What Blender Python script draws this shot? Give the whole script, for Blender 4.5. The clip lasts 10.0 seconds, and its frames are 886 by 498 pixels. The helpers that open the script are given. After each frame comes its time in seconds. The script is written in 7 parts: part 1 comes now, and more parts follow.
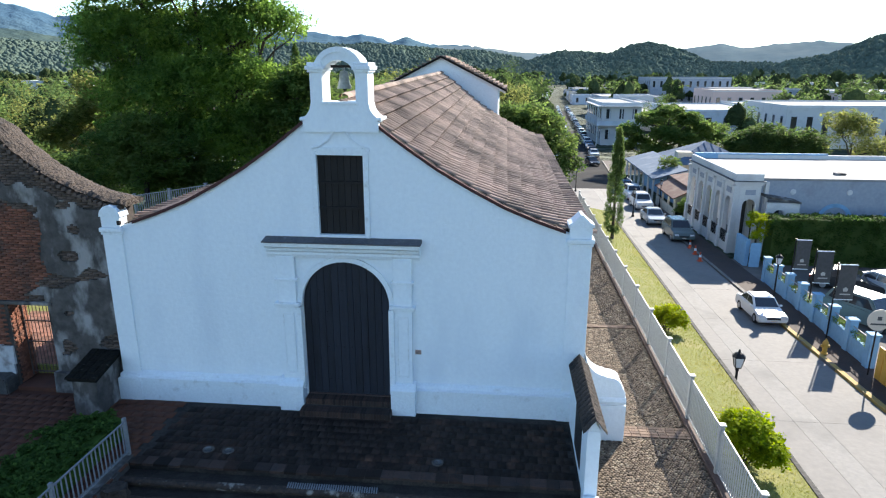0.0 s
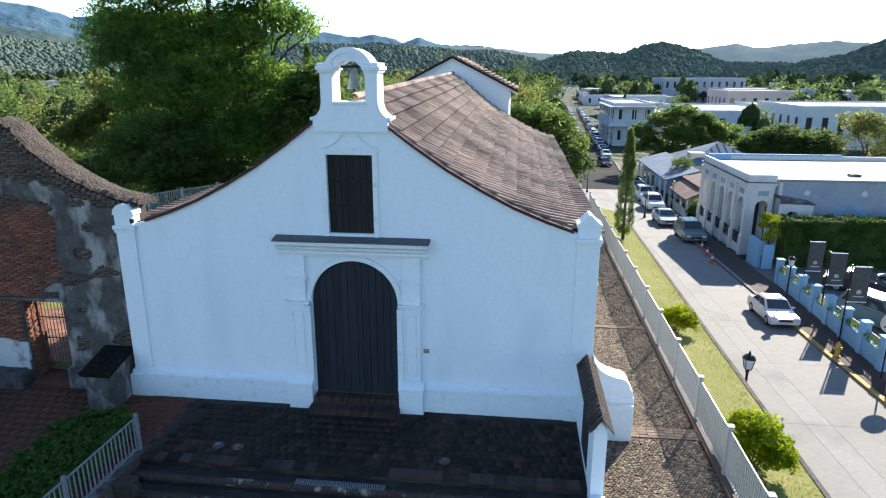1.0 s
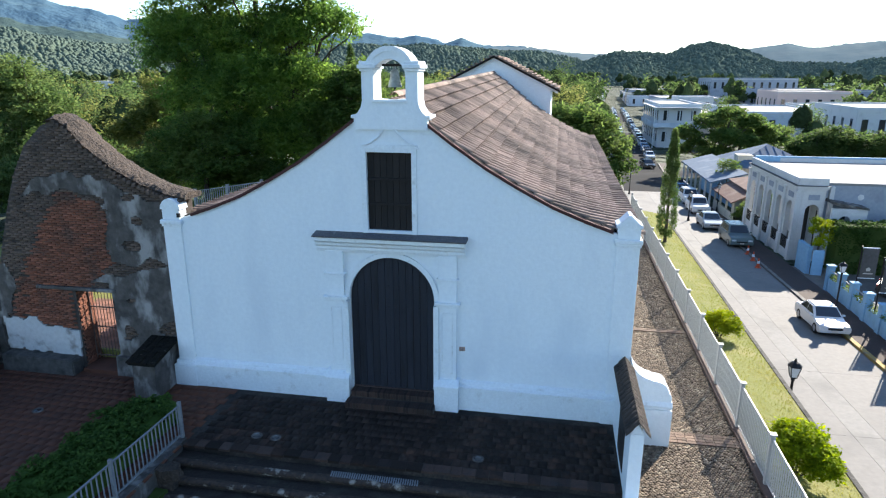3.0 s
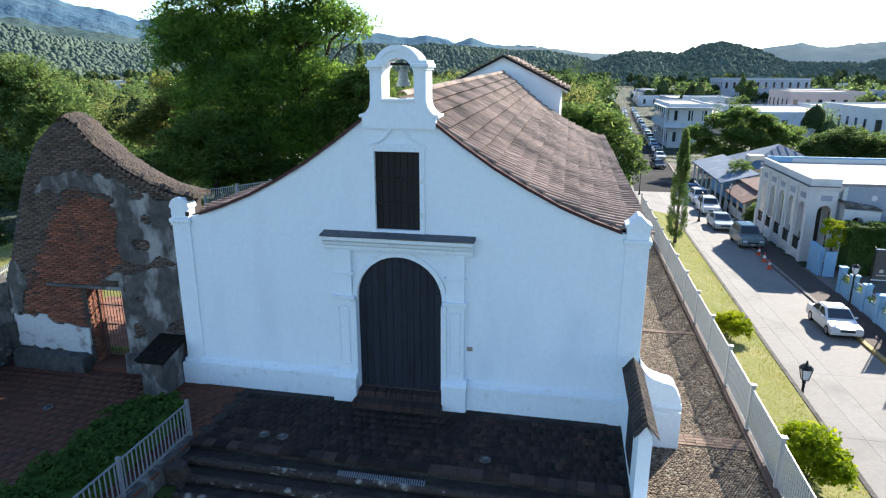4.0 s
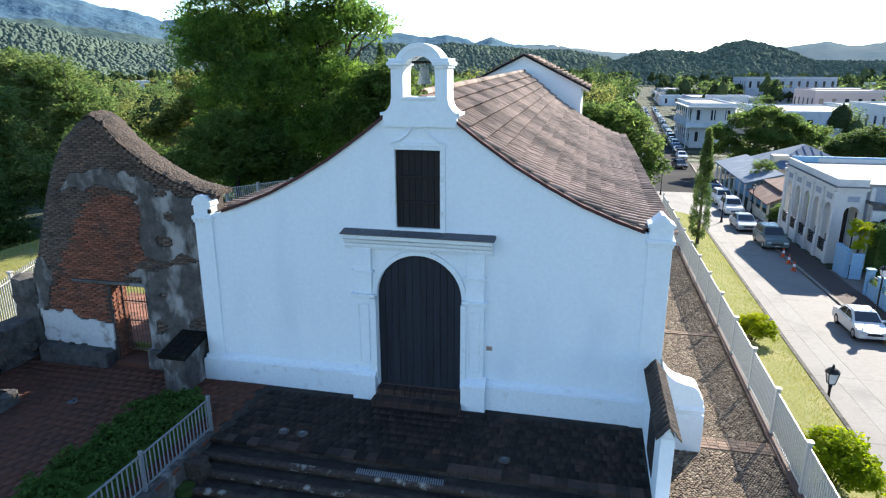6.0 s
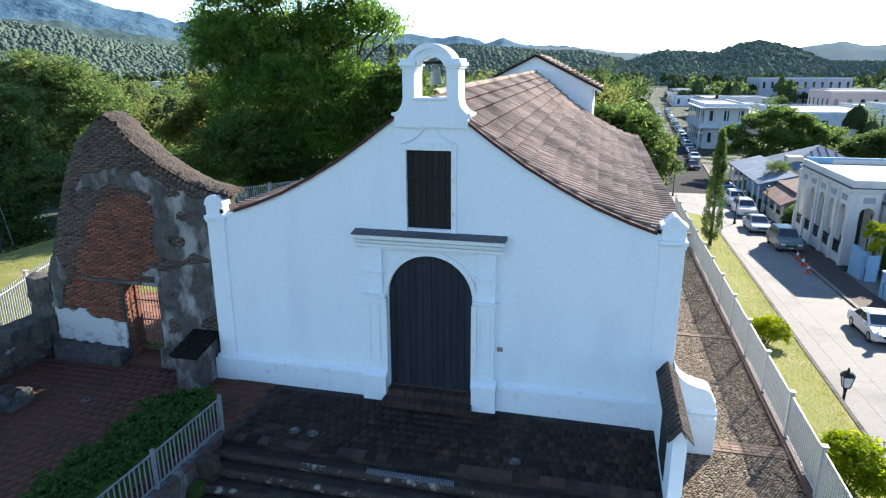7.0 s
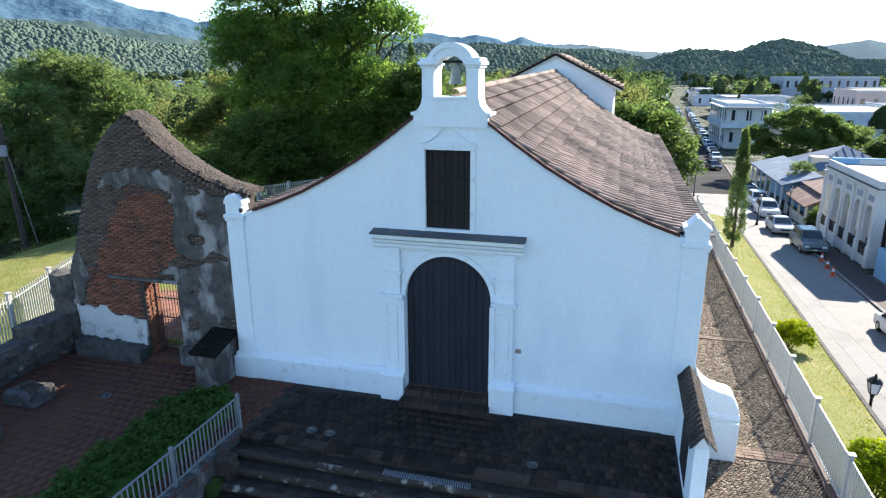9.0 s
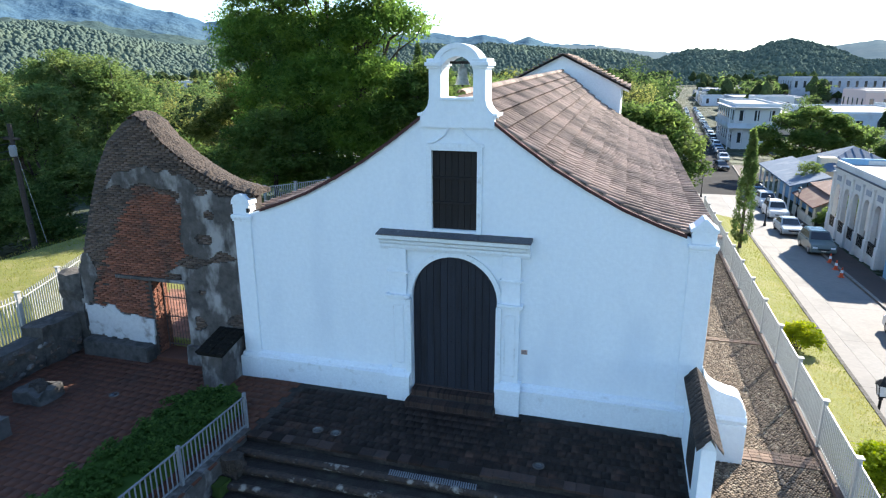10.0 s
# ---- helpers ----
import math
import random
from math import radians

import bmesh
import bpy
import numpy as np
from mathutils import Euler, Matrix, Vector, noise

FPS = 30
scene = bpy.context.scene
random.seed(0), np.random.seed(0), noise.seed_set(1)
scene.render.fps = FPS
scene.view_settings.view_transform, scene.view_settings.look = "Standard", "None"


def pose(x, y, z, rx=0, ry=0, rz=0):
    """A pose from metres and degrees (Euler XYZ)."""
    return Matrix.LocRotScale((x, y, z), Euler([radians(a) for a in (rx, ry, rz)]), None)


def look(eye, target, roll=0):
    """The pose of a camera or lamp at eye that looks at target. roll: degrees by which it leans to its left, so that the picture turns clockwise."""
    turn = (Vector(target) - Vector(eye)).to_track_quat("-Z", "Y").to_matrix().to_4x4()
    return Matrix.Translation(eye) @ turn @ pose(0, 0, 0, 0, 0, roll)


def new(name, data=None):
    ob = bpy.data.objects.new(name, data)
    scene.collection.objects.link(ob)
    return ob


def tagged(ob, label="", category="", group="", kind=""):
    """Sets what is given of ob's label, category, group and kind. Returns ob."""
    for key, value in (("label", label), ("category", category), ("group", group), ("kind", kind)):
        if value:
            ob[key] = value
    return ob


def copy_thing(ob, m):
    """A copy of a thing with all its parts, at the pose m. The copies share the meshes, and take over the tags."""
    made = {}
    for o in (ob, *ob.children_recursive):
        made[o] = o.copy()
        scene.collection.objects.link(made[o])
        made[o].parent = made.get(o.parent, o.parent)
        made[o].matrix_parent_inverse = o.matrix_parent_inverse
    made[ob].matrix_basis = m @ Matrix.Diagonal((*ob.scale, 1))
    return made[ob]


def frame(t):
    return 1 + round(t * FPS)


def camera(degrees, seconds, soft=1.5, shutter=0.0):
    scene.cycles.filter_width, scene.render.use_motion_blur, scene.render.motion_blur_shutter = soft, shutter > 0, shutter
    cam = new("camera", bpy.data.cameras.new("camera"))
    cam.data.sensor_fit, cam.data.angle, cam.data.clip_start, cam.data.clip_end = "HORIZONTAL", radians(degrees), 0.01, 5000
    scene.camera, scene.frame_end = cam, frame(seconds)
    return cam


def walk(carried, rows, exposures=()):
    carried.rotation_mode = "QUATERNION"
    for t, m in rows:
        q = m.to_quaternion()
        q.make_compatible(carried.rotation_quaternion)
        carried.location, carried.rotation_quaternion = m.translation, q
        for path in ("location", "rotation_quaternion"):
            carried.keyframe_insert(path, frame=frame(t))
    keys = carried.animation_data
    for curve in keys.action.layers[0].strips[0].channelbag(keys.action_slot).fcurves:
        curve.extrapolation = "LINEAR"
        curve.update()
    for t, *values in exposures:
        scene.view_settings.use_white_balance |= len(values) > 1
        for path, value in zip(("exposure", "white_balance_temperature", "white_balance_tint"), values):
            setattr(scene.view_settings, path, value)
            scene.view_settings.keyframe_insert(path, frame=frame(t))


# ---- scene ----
cam = camera(70.1, 10.0, soft=1.2)
PATH = [
    (0, (4.022, -15.204, 8.867), (3.837, -13.288, 8.325), -0.0),
    (0.5, (4.038, -15.241, 8.859), (3.839, -13.326, 8.318), -0.0),
    (1, (4.107, -15.277, 8.864), (3.886, -13.364, 8.323), 0.0),
    (1.5, (4.145, -15.277, 8.865), (3.883, -13.37, 8.323), 0.0),
    (2, (4.158, -15.317, 8.847), (3.849, -13.416, 8.306), -0.0),
    (2.5, (4.147, -15.327, 8.83), (3.818, -13.43, 8.29), 0.0),
    (4, (4.176, -15.273, 8.797), (3.805, -13.383, 8.257), 0.0),
    (4.5, (4.189, -15.234, 8.784), (3.804, -13.348, 8.243), 0.0),
    (5, (4.204, -15.263, 8.756), (3.804, -13.38, 8.215), -0.1),
    (5.5, (4.155, -15.256, 8.756), (3.741, -13.376, 8.215), -0.1),
    (6, (4.126, -15.236, 8.76), (3.698, -13.359, 8.219), -0.1),
    (7.5, (4.11, -15.196, 8.746), (3.634, -13.33, 8.207), -0.2),
    (8, (4.057, -15.144, 8.744), (3.569, -13.282, 8.203), -0.2),
    (8.5, (4.041, -15.136, 8.74), (3.539, -13.277, 8.2), -0.2),
    (9, (4.061, -15.116, 8.752), (3.547, -13.261, 8.211), -0.2),
    (9.5, (4.078, -15.133, 8.758), (3.554, -13.281, 8.217), -0.2),
    (10, (4.058, -15.122, 8.77), (3.525, -13.272, 8.229), -0.2),
]
walk(cam, [(t, look(eye, target, roll)) for t, eye, target, roll in PATH], exposures=((0, 1.58, 6250, 10), (2.5, 1.62, 6250, 10), (5.5, 1.70, 6250, 10), (10, 1.84, 6250, 10)))

# ---- world, sun ----
SUN_AZ, SUN_EL = radians(30.0), radians(28.0)   # azimuth to the right of +y
sun_dir = Vector((math.sin(SUN_AZ) * math.cos(SUN_EL), math.cos(SUN_AZ) * math.cos(SUN_EL), math.sin(SUN_EL)))
world = bpy.data.worlds.new("world")
scene.world = world
world.use_nodes = True
wn = world.node_tree.nodes
sky = wn.new("ShaderNodeTexSky")
sky.sky_type, sky.sun_disc = "NISHITA", False
sky.sun_elevation, sky.sun_rotation = SUN_EL, SUN_AZ
sky.altitude, sky.air_density, sky.dust_density, sky.ozone_density = 60, 1.0, 0.0, 3.0
wn["Background"].inputs["Strength"].default_value = 0.1
world.node_tree.links.new(sky.outputs[0], wn["Background"].inputs[0])
sun_data = bpy.data.lights.new("sun", "SUN")
sun_data.energy, sun_data.angle, sun_data.color = 5.0, radians(0.55), (1.0, 0.90, 0.76)
sun = new("sun", sun_data)
sun.matrix_world = look(sun_dir * 200, (0, 0, 0))


# ---- materials ----
def nodes_of(name):
    m = bpy.data.materials.new(name)
    m.use_nodes = True
    n, l = m.node_tree.nodes, m.node_tree.links
    return m, n, l, n["Principled BSDF"]


def ramp_mix(n, l, fac, a, b):
    mix = n.new("ShaderNodeMix")
    mix.data_type = "RGBA"
    l.new(fac, mix.inputs[0])
    for sock, v in ((mix.inputs[6], a), (mix.inputs[7], b)):
        if isinstance(v, tuple):
            sock.default_value = (*v, 1)
        else:
            l.new(v, sock)
    return mix.outputs[2]


def noise_fac(n, l, scale, detail=4.0, lo=0.35, hi=0.65, stretch=None, rough=0.55):
    geo = n.new("ShaderNodeNewGeometry")
    src = geo.outputs["Position"]
    if stretch:
        mp = n.new("ShaderNodeMapping")
        mp.inputs["Scale"].default_value = stretch
        l.new(src, mp.inputs["Vector"])
        src = mp.outputs[0]
    t = n.new("ShaderNodeTexNoise")
    t.inputs["Scale"].default_value, t.inputs["Detail"].default_value, t.inputs["Roughness"].default_value = scale, detail, rough
    l.new(src, t.inputs["Vector"])
    r = n.new("ShaderNodeMapRange")
    r.inputs[1].default_value, r.inputs[2].default_value = lo, hi
    l.new(t.outputs["Fac"], r.inputs[0])
    return r.outputs[0]


def mat(name, base, second=None, third=None, fine=30.0, broad=1.2, rough=0.8, metal=0.0, bump=0.3, piece=0.0, island=0.0,
        stretch=None, lo3=0.5, hi3=0.7, depth=0.02, spec=0.4):
    """Surface with grain (base to second), broad stains (third), relief and a shift from piece to piece."""
    m, n, l, p = nodes_of(name)
    second = second or tuple(c * 0.8 for c in base)
    fine_fac = noise_fac(n, l, fine, 5.0, 0.3, 0.7)
    col = ramp_mix(n, l, fine_fac, base, second)
    if third:
        col = ramp_mix(n, l, noise_fac(n, l, broad, 6.0, lo3, hi3, stretch), col, third)
    if piece or island:
        if piece:
            rnd = n.new("ShaderNodeObjectInfo").outputs["Random"]
        else:
            rnd = n.new("ShaderNodeNewGeometry").outputs["Random Per Island"]
        k = n.new("ShaderNodeMapRange")
        amount = piece or island
        k.inputs[3].default_value, k.inputs[4].default_value = 1 - amount, 1 + amount * 0.7
        l.new(rnd, k.inputs[0])
        hs = n.new("ShaderNodeHueSaturation")
        l.new(k.outputs[0], hs.inputs["Value"])
        l.new(col, hs.inputs["Color"])
        col = hs.outputs[0]
    l.new(col, p.inputs["Base Color"])
    p.inputs["Roughness"].default_value, p.inputs["Metallic"].default_value = rough, metal
    p.inputs["Specular IOR Level"].default_value = spec
    if bump:
        b = n.new("ShaderNodeBump")
        b.inputs["Strength"].default_value, b.inputs["Distance"].default_value = bump, depth
        l.new(fine_fac, b.inputs["Height"])
        l.new(b.outputs[0], p.inputs["Normal"])
    return m


def leaf_mat(name, dark, light, pale=None, through_light=0.35):
    m, n, l, p = nodes_of(name)
    rnd = n.new("ShaderNodeNewGeometry").outputs["Random Per Island"]
    col = ramp_mix(n, l, rnd, dark, light)
    col = ramp_mix(n, l, noise_fac(n, l, 0.45, 3.0, 0.42, 0.68), col, pale or light)
    l.new(col, p.inputs["Base Color"])
    p.inputs["Roughness"].default_value = 0.75
    p.inputs["Specular IOR Level"].default_value = 0.06
    tr = n.new("ShaderNodeBsdfTranslucent")
    hs = n.new("ShaderNodeHueSaturation")
    hs.inputs["Value"].default_value, hs.inputs["Saturation"].default_value = 2.1, 1.05
    l.new(col, hs.inputs["Color"])
    l.new(hs.outputs[0], tr.inputs["Color"])
    mx = n.new("ShaderNodeMixShader")
    mx.inputs[0].default_value = through_light
    l.new(p.outputs[0], mx.inputs[1])
    l.new(tr.outputs[0], mx.inputs[2])
    l.new(mx.outputs[0], n["Material Output"].inputs["Surface"])
    return m


def plain(name, base, rough=0.5, metal=0.0, spec=0.5):
    return mat(name, base, tuple(c * 0.9 for c in base), fine=14, rough=rough, metal=metal, bump=0.05, spec=spec)


def glass_mat(name, tint):
    m, n, l, p = nodes_of(name)
    p.inputs["Base Color"].default_value = (*tint, 1)
    p.inputs["Roughness"].default_value = 0.06
    p.inputs["Specular IOR Level"].default_value = 0.8
    return m


M = {}
M["limewash"] = mat("limewash", (0.745, 0.80, 0.835), (0.69, 0.745, 0.785), (0.60, 0.66, 0.72), fine=9, broad=0.7, rough=0.9, bump=0.25, lo3=0.52, hi3=0.85, stretch=(1, 1, 0.35), spec=0.2)
M["trim_white"] = mat("trim_white", (0.745, 0.80, 0.835), (0.67, 0.72, 0.755), (0.50, 0.52, 0.52), fine=16, broad=3.5, rough=0.88, bump=0.3, lo3=0.6, hi3=0.8, spec=0.2)
M["slate_top"] = mat("slate_top", (0.06, 0.065, 0.075), (0.11, 0.11, 0.12), (0.3, 0.3, 0.3), fine=20, broad=4, lo3=0.62, hi3=0.8)
M["door_wood"] = mat("door_wood", (0.013, 0.0165, 0.026), (0.019, 0.023, 0.034), (0.008, 0.0095, 0.014), fine=24, broad=2.2, rough=0.6, bump=0.3, piece=0.25, stretch=(4, 4, 0.4), spec=0.3)
M["shutter_wood"] = mat("shutter_wood", (0.008, 0.007, 0.007), (0.014, 0.011, 0.010), fine=30, rough=0.75, bump=0.35, piece=0.3)
M["iron_black"] = mat("iron_black", (0.012, 0.012, 0.013), fine=40, rough=0.5, metal=0.4, bump=0.1)
M["bronze"] = mat("bronze", (0.30, 0.31, 0.29), (0.20, 0.22, 0.20), (0.36, 0.38, 0.35), fine=18, broad=6, rough=0.6, metal=0.3, bump=0.2)
M["tile_roof"] = mat("tile_roof", (0.35, 0.255, 0.205), (0.24, 0.178, 0.146), (0.075, 0.06, 0.052), fine=5, broad=0.5, rough=0.9, bump=0.4, piece=0.2, lo3=0.42, hi3=0.68, spec=0.2)
M["tile_roof_joined"] = mat("tile_roof_joined", (0.35, 0.255, 0.205), (0.24, 0.178, 0.146), (0.075, 0.06, 0.052), fine=5, broad=0.5, rough=0.9, bump=0.4, island=0.2, lo3=0.42, hi3=0.68, spec=0.2)
# near-black bed paints in the shade between the roof tiles
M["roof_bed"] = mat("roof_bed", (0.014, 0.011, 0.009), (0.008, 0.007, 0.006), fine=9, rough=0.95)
M["verge_red"] = mat("verge_red", (0.075, 0.027, 0.024), (0.04, 0.02, 0.019), fine=12, broad=3, rough=0.9)
M["paver_dark"] = mat("paver_dark", (0.029, 0.0185, 0.014), (0.015, 0.011, 0.0092), (0.068, 0.035, 0.023), fine=22, broad=1.1, rough=0.85, bump=0.2, spec=0.25, piece=0.6, lo3=0.54, hi3=0.72)
M["paver_dark_joined"] = mat("paver_dark_joined", (0.029, 0.0185, 0.014), (0.015, 0.011, 0.0092), (0.068, 0.035, 0.023), fine=22, broad=1.1, rough=0.85, bump=0.2, spec=0.25, island=0.6, lo3=0.54, hi3=0.72)
M["paver_edge"] = mat("paver_edge", (0.062, 0.034, 0.025), (0.038, 0.024, 0.019), (0.026, 0.021, 0.019), fine=18, broad=2.5, rough=0.85, piece=0.55, lo3=0.48, hi3=0.66)
M["joint_dark"] = mat("joint_dark", (0.062, 0.05, 0.042), (0.016, 0.014, 0.012), (0.012, 0.011, 0.010), fine=14, broad=1.5, rough=0.95, lo3=0.45, hi3=0.6)
M["step_stone"] = mat("step_stone", (0.030, 0.021, 0.016), (0.015, 0.012, 0.010), (0.046, 0.042, 0.03), fine=16, broad=2.3, rough=0.9, bump=0.7)
M["step_nosing"] = mat("step_nosing", (0.07, 0.046, 0.033), (0.022, 0.019, 0.017), (0.30, 0.27, 0.23), fine=11, broad=3.4, rough=0.9, bump=0.8, lo3=0.58, hi3=0.68)
M["courtyard_red"] = mat("courtyard_red", (0.105, 0.038, 0.020), (0.085, 0.032, 0.018), (0.044, 0.022, 0.015), fine=4, broad=0.9, rough=0.9, bump=0.1, lo3=0.5, hi3=0.8)
M["terrace_brick"] = mat("terrace_brick", (0.165, 0.125, 0.088), (0.11, 0.085, 0.062), (0.31, 0.265, 0.20), fine=12, broad=5, rough=0.95, bump=0.3, piece=0.55, lo3=0.55, hi3=0.75)
M["terrace_brick_joined"] = mat("terrace_brick_joined", (0.165, 0.125, 0.088), (0.11, 0.085, 0.062), (0.31, 0.265, 0.20), fine=12, broad=5, rough=0.95, bump=0.3, island=0.55, lo3=0.55, hi3=0.75)
M["band_brick"] = mat("band_brick", (0.20, 0.135, 0.10), (0.14, 0.10, 0.075), (0.11, 0.088, 0.068), fine=18, broad=2.4, rough=0.95, bump=0.4, piece=0.35)
M["path_red"] = mat("path_red", (0.26, 0.12, 0.08), (0.19, 0.09, 0.062), (0.15, 0.085, 0.062), fine=14, broad=2, rough=0.95, bump=0.3, piece=0.3)
M["terrace_bed"] = mat("terrace_bed", (0.12, 0.095, 0.07), (0.08, 0.064, 0.048), (0.15, 0.125, 0.1), fine=20, broad=2, rough=0.95)
M["ruin_plaster"] = mat("ruin_plaster", (0.10, 0.092, 0.085), (0.05, 0.046, 0.043), (0.29, 0.28, 0.27), fine=4.5, broad=1.7, rough=0.95, bump=0.4, lo3=0.5, hi3=0.66, stretch=(1, 1, 0.55), depth=0.05)
M["ruin_dark"] = mat("ruin_dark", (0.045, 0.043, 0.04), (0.105, 0.098, 0.09), (0.024, 0.024, 0.022), fine=6, broad=2, rough=0.95, bump=0.8)
M["ruin_white"] = mat("ruin_white", (0.50, 0.51, 0.52), (0.42, 0.43, 0.44), (0.22, 0.20, 0.19), fine=8, broad=2.4, rough=0.95, bump=0.5, lo3=0.55, hi3=0.7)
M["brick_red"] = mat("brick_red", (0.25, 0.095, 0.055), (0.16, 0.066, 0.043), (0.09, 0.055, 0.043), fine=14, broad=1.6, rough=0.95, bump=0.6, piece=0.35, lo3=0.52, hi3=0.72)
M["brick_red_joined"] = mat("brick_red_joined", (0.25, 0.095, 0.055), (0.16, 0.066, 0.043), (0.09, 0.055, 0.043), fine=14, broad=1.6, rough=0.95, bump=0.6, island=0.35, lo3=0.52, hi3=0.72)
M["brick_grey"] = mat("brick_grey", (0.14, 0.10, 0.078), (0.085, 0.064, 0.052), (0.064, 0.052, 0.045), fine=14, broad=1.2, rough=0.95, bump=0.6, piece=0.3, lo3=0.5, hi3=0.7)
M["brick_grey_joined"] = mat("brick_grey_joined", (0.14, 0.10, 0.078), (0.085, 0.064, 0.052), (0.064, 0.052, 0.045), fine=14, broad=1.2, rough=0.95, bump=0.6, island=0.3, lo3=0.5, hi3=0.7)
M["moss_black"] = mat("moss_black", (0.008, 0.008, 0.007), (0.016, 0.015, 0.012), (0.12, 0.11, 0.085), fine=9, broad=6, rough=0.95, bump=0.8, lo3=0.66, hi3=0.78, spec=0.1)
M["mortar"] = mat("mortar", (0.075, 0.06, 0.052), (0.045, 0.038, 0.034), (0.03, 0.027, 0.025), fine=12, broad=1.5, rough=0.95)
M["coping"] = mat("coping", (0.092, 0.068, 0.052), (0.04, 0.033, 0.028), (0.022, 0.02, 0.018), fine=13, broad=2, rough=0.95, bump=0.9, depth=0.05)
M["steel_white"] = mat("steel_white", (0.36, 0.365, 0.36), (0.30, 0.305, 0.30), (0.2, 0.19, 0.17), fine=20, broad=3, rough=0.5, bump=0.1, lo3=0.62, hi3=0.8)
M["steel_grey"] = mat("steel_grey", (0.22, 0.235, 0.25), (0.17, 0.18, 0.195), fine=20, rough=0.5, bump=0.1)
M["rust"] = mat("rust", (0.10, 0.062, 0.05), (0.06, 0.04, 0.035), fine=20, rough=0.8)
M["concrete"] = mat("concrete", (0.235, 0.225, 0.208), (0.195, 0.188, 0.175), (0.15, 0.145, 0.135), fine=5, broad=0.45, rough=0.9, bump=0.25, lo3=0.5, hi3=0.75)
M["concrete_joined"] = mat("concrete_joined", (0.20, 0.19, 0.175), (0.165, 0.157, 0.146), (0.135, 0.13, 0.122), fine=4, broad=0.35, rough=0.85, bump=0.2, island=0.08, lo3=0.5, hi3=0.75)
M["asphalt"] = mat("asphalt", (0.034, 0.034, 0.035), (0.026, 0.026, 0.027), (0.045, 0.044, 0.043), fine=8, broad=0.2, rough=0.95, bump=0.3, spec=0.05)
M["pavement_brick"] = mat("pavement_brick", (0.055, 0.036, 0.029), (0.04, 0.028, 0.024), (0.034, 0.027, 0.024), fine=9, broad=0.8, rough=0.9, bump=0.4)
M["kerb_stone"] = mat("kerb_stone", (0.2, 0.185, 0.165), (0.14, 0.13, 0.115), (0.09, 0.083, 0.075), fine=10, broad=1.5, rough=0.9)
M["kerb_yellow"] = mat("kerb_yellow", (0.40, 0.27, 0.07), (0.3, 0.21, 0.07), (0.2, 0.17, 0.12), fine=12, broad=2, rough=0.85)
M["lot"] = mat("lot", (0.12, 0.11, 0.098), (0.085, 0.078, 0.07), (0.155, 0.14, 0.125), fine=6, broad=0.4, rough=0.95)
M["grass_soil"] = mat("grass_soil", (0.16, 0.165, 0.036), (0.125, 0.135, 0.028), (0.21, 0.19, 0.07), fine=10, broad=0.8, rough=0.95, bump=0.4, depth=0.03)
M["grass_blade"] = leaf_mat("grass_blade", (0.12, 0.14, 0.026), (0.19, 0.195, 0.04), (0.23, 0.21, 0.07), 0.4)
M["ground_wild"] = mat("ground_wild", (0.034, 0.05, 0.02), (0.022, 0.034, 0.014), (0.05, 0.062, 0.028), fine=0.12, broad=0.012, rough=0.95, bump=0.9, depth=6.0)
# aerial haze is mixed into the base colours of hills and mountains
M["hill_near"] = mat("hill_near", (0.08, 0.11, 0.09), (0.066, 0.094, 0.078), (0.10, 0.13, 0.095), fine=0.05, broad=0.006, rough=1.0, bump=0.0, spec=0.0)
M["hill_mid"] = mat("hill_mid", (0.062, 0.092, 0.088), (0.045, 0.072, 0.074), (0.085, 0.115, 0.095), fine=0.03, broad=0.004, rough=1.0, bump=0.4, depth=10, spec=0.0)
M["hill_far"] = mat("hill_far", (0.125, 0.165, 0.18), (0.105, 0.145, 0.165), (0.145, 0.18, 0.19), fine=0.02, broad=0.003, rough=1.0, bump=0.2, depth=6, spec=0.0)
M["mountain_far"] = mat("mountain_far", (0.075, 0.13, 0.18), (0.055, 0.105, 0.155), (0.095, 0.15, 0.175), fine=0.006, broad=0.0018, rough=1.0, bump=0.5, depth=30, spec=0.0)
# hill canopy green is paled with the same painted haze
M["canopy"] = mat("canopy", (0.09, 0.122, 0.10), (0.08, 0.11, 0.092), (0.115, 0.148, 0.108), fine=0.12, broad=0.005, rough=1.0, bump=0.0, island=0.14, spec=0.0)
M["bark"] = mat("bark", (0.085, 0.065, 0.05), (0.045, 0.036, 0.03), fine=12, rough=0.95, bump=0.8, depth=0.05)
M["leaf_big"] = leaf_mat("leaf_big", (0.045, 0.088, 0.022), (0.10, 0.165, 0.04), (0.16, 0.24, 0.05), 0.6)
M["leaf_dark"] = leaf_mat("leaf_dark", (0.030, 0.058, 0.018), (0.07, 0.11, 0.032), (0.10, 0.135, 0.04), 0.45)
M["leaf_mid"] = leaf_mat("leaf_mid", (0.045, 0.085, 0.022), (0.095, 0.145, 0.036), (0.13, 0.17, 0.048), 0.5)
M["leaf_dry"] = leaf_mat("leaf_dry", (0.06, 0.085, 0.022), (0.17, 0.19, 0.055), (0.24, 0.235, 0.08), 0.45)
M["leaf_lime"] = leaf_mat("leaf_lime", (0.12, 0.17, 0.008), (0.24, 0.29, 0.012), (0.31, 0.32, 0.016), 0.45)
M["leaf_hedge"] = leaf_mat("leaf_hedge", (0.022, 0.05, 0.012), (0.075, 0.13, 0.028), (0.046, 0.088, 0.018), 0.3)
M["leaf_wood"] = leaf_mat("leaf_wood", (0.05, 0.085, 0.028), (0.10, 0.15, 0.046), (0.135, 0.17, 0.06), 0.5)
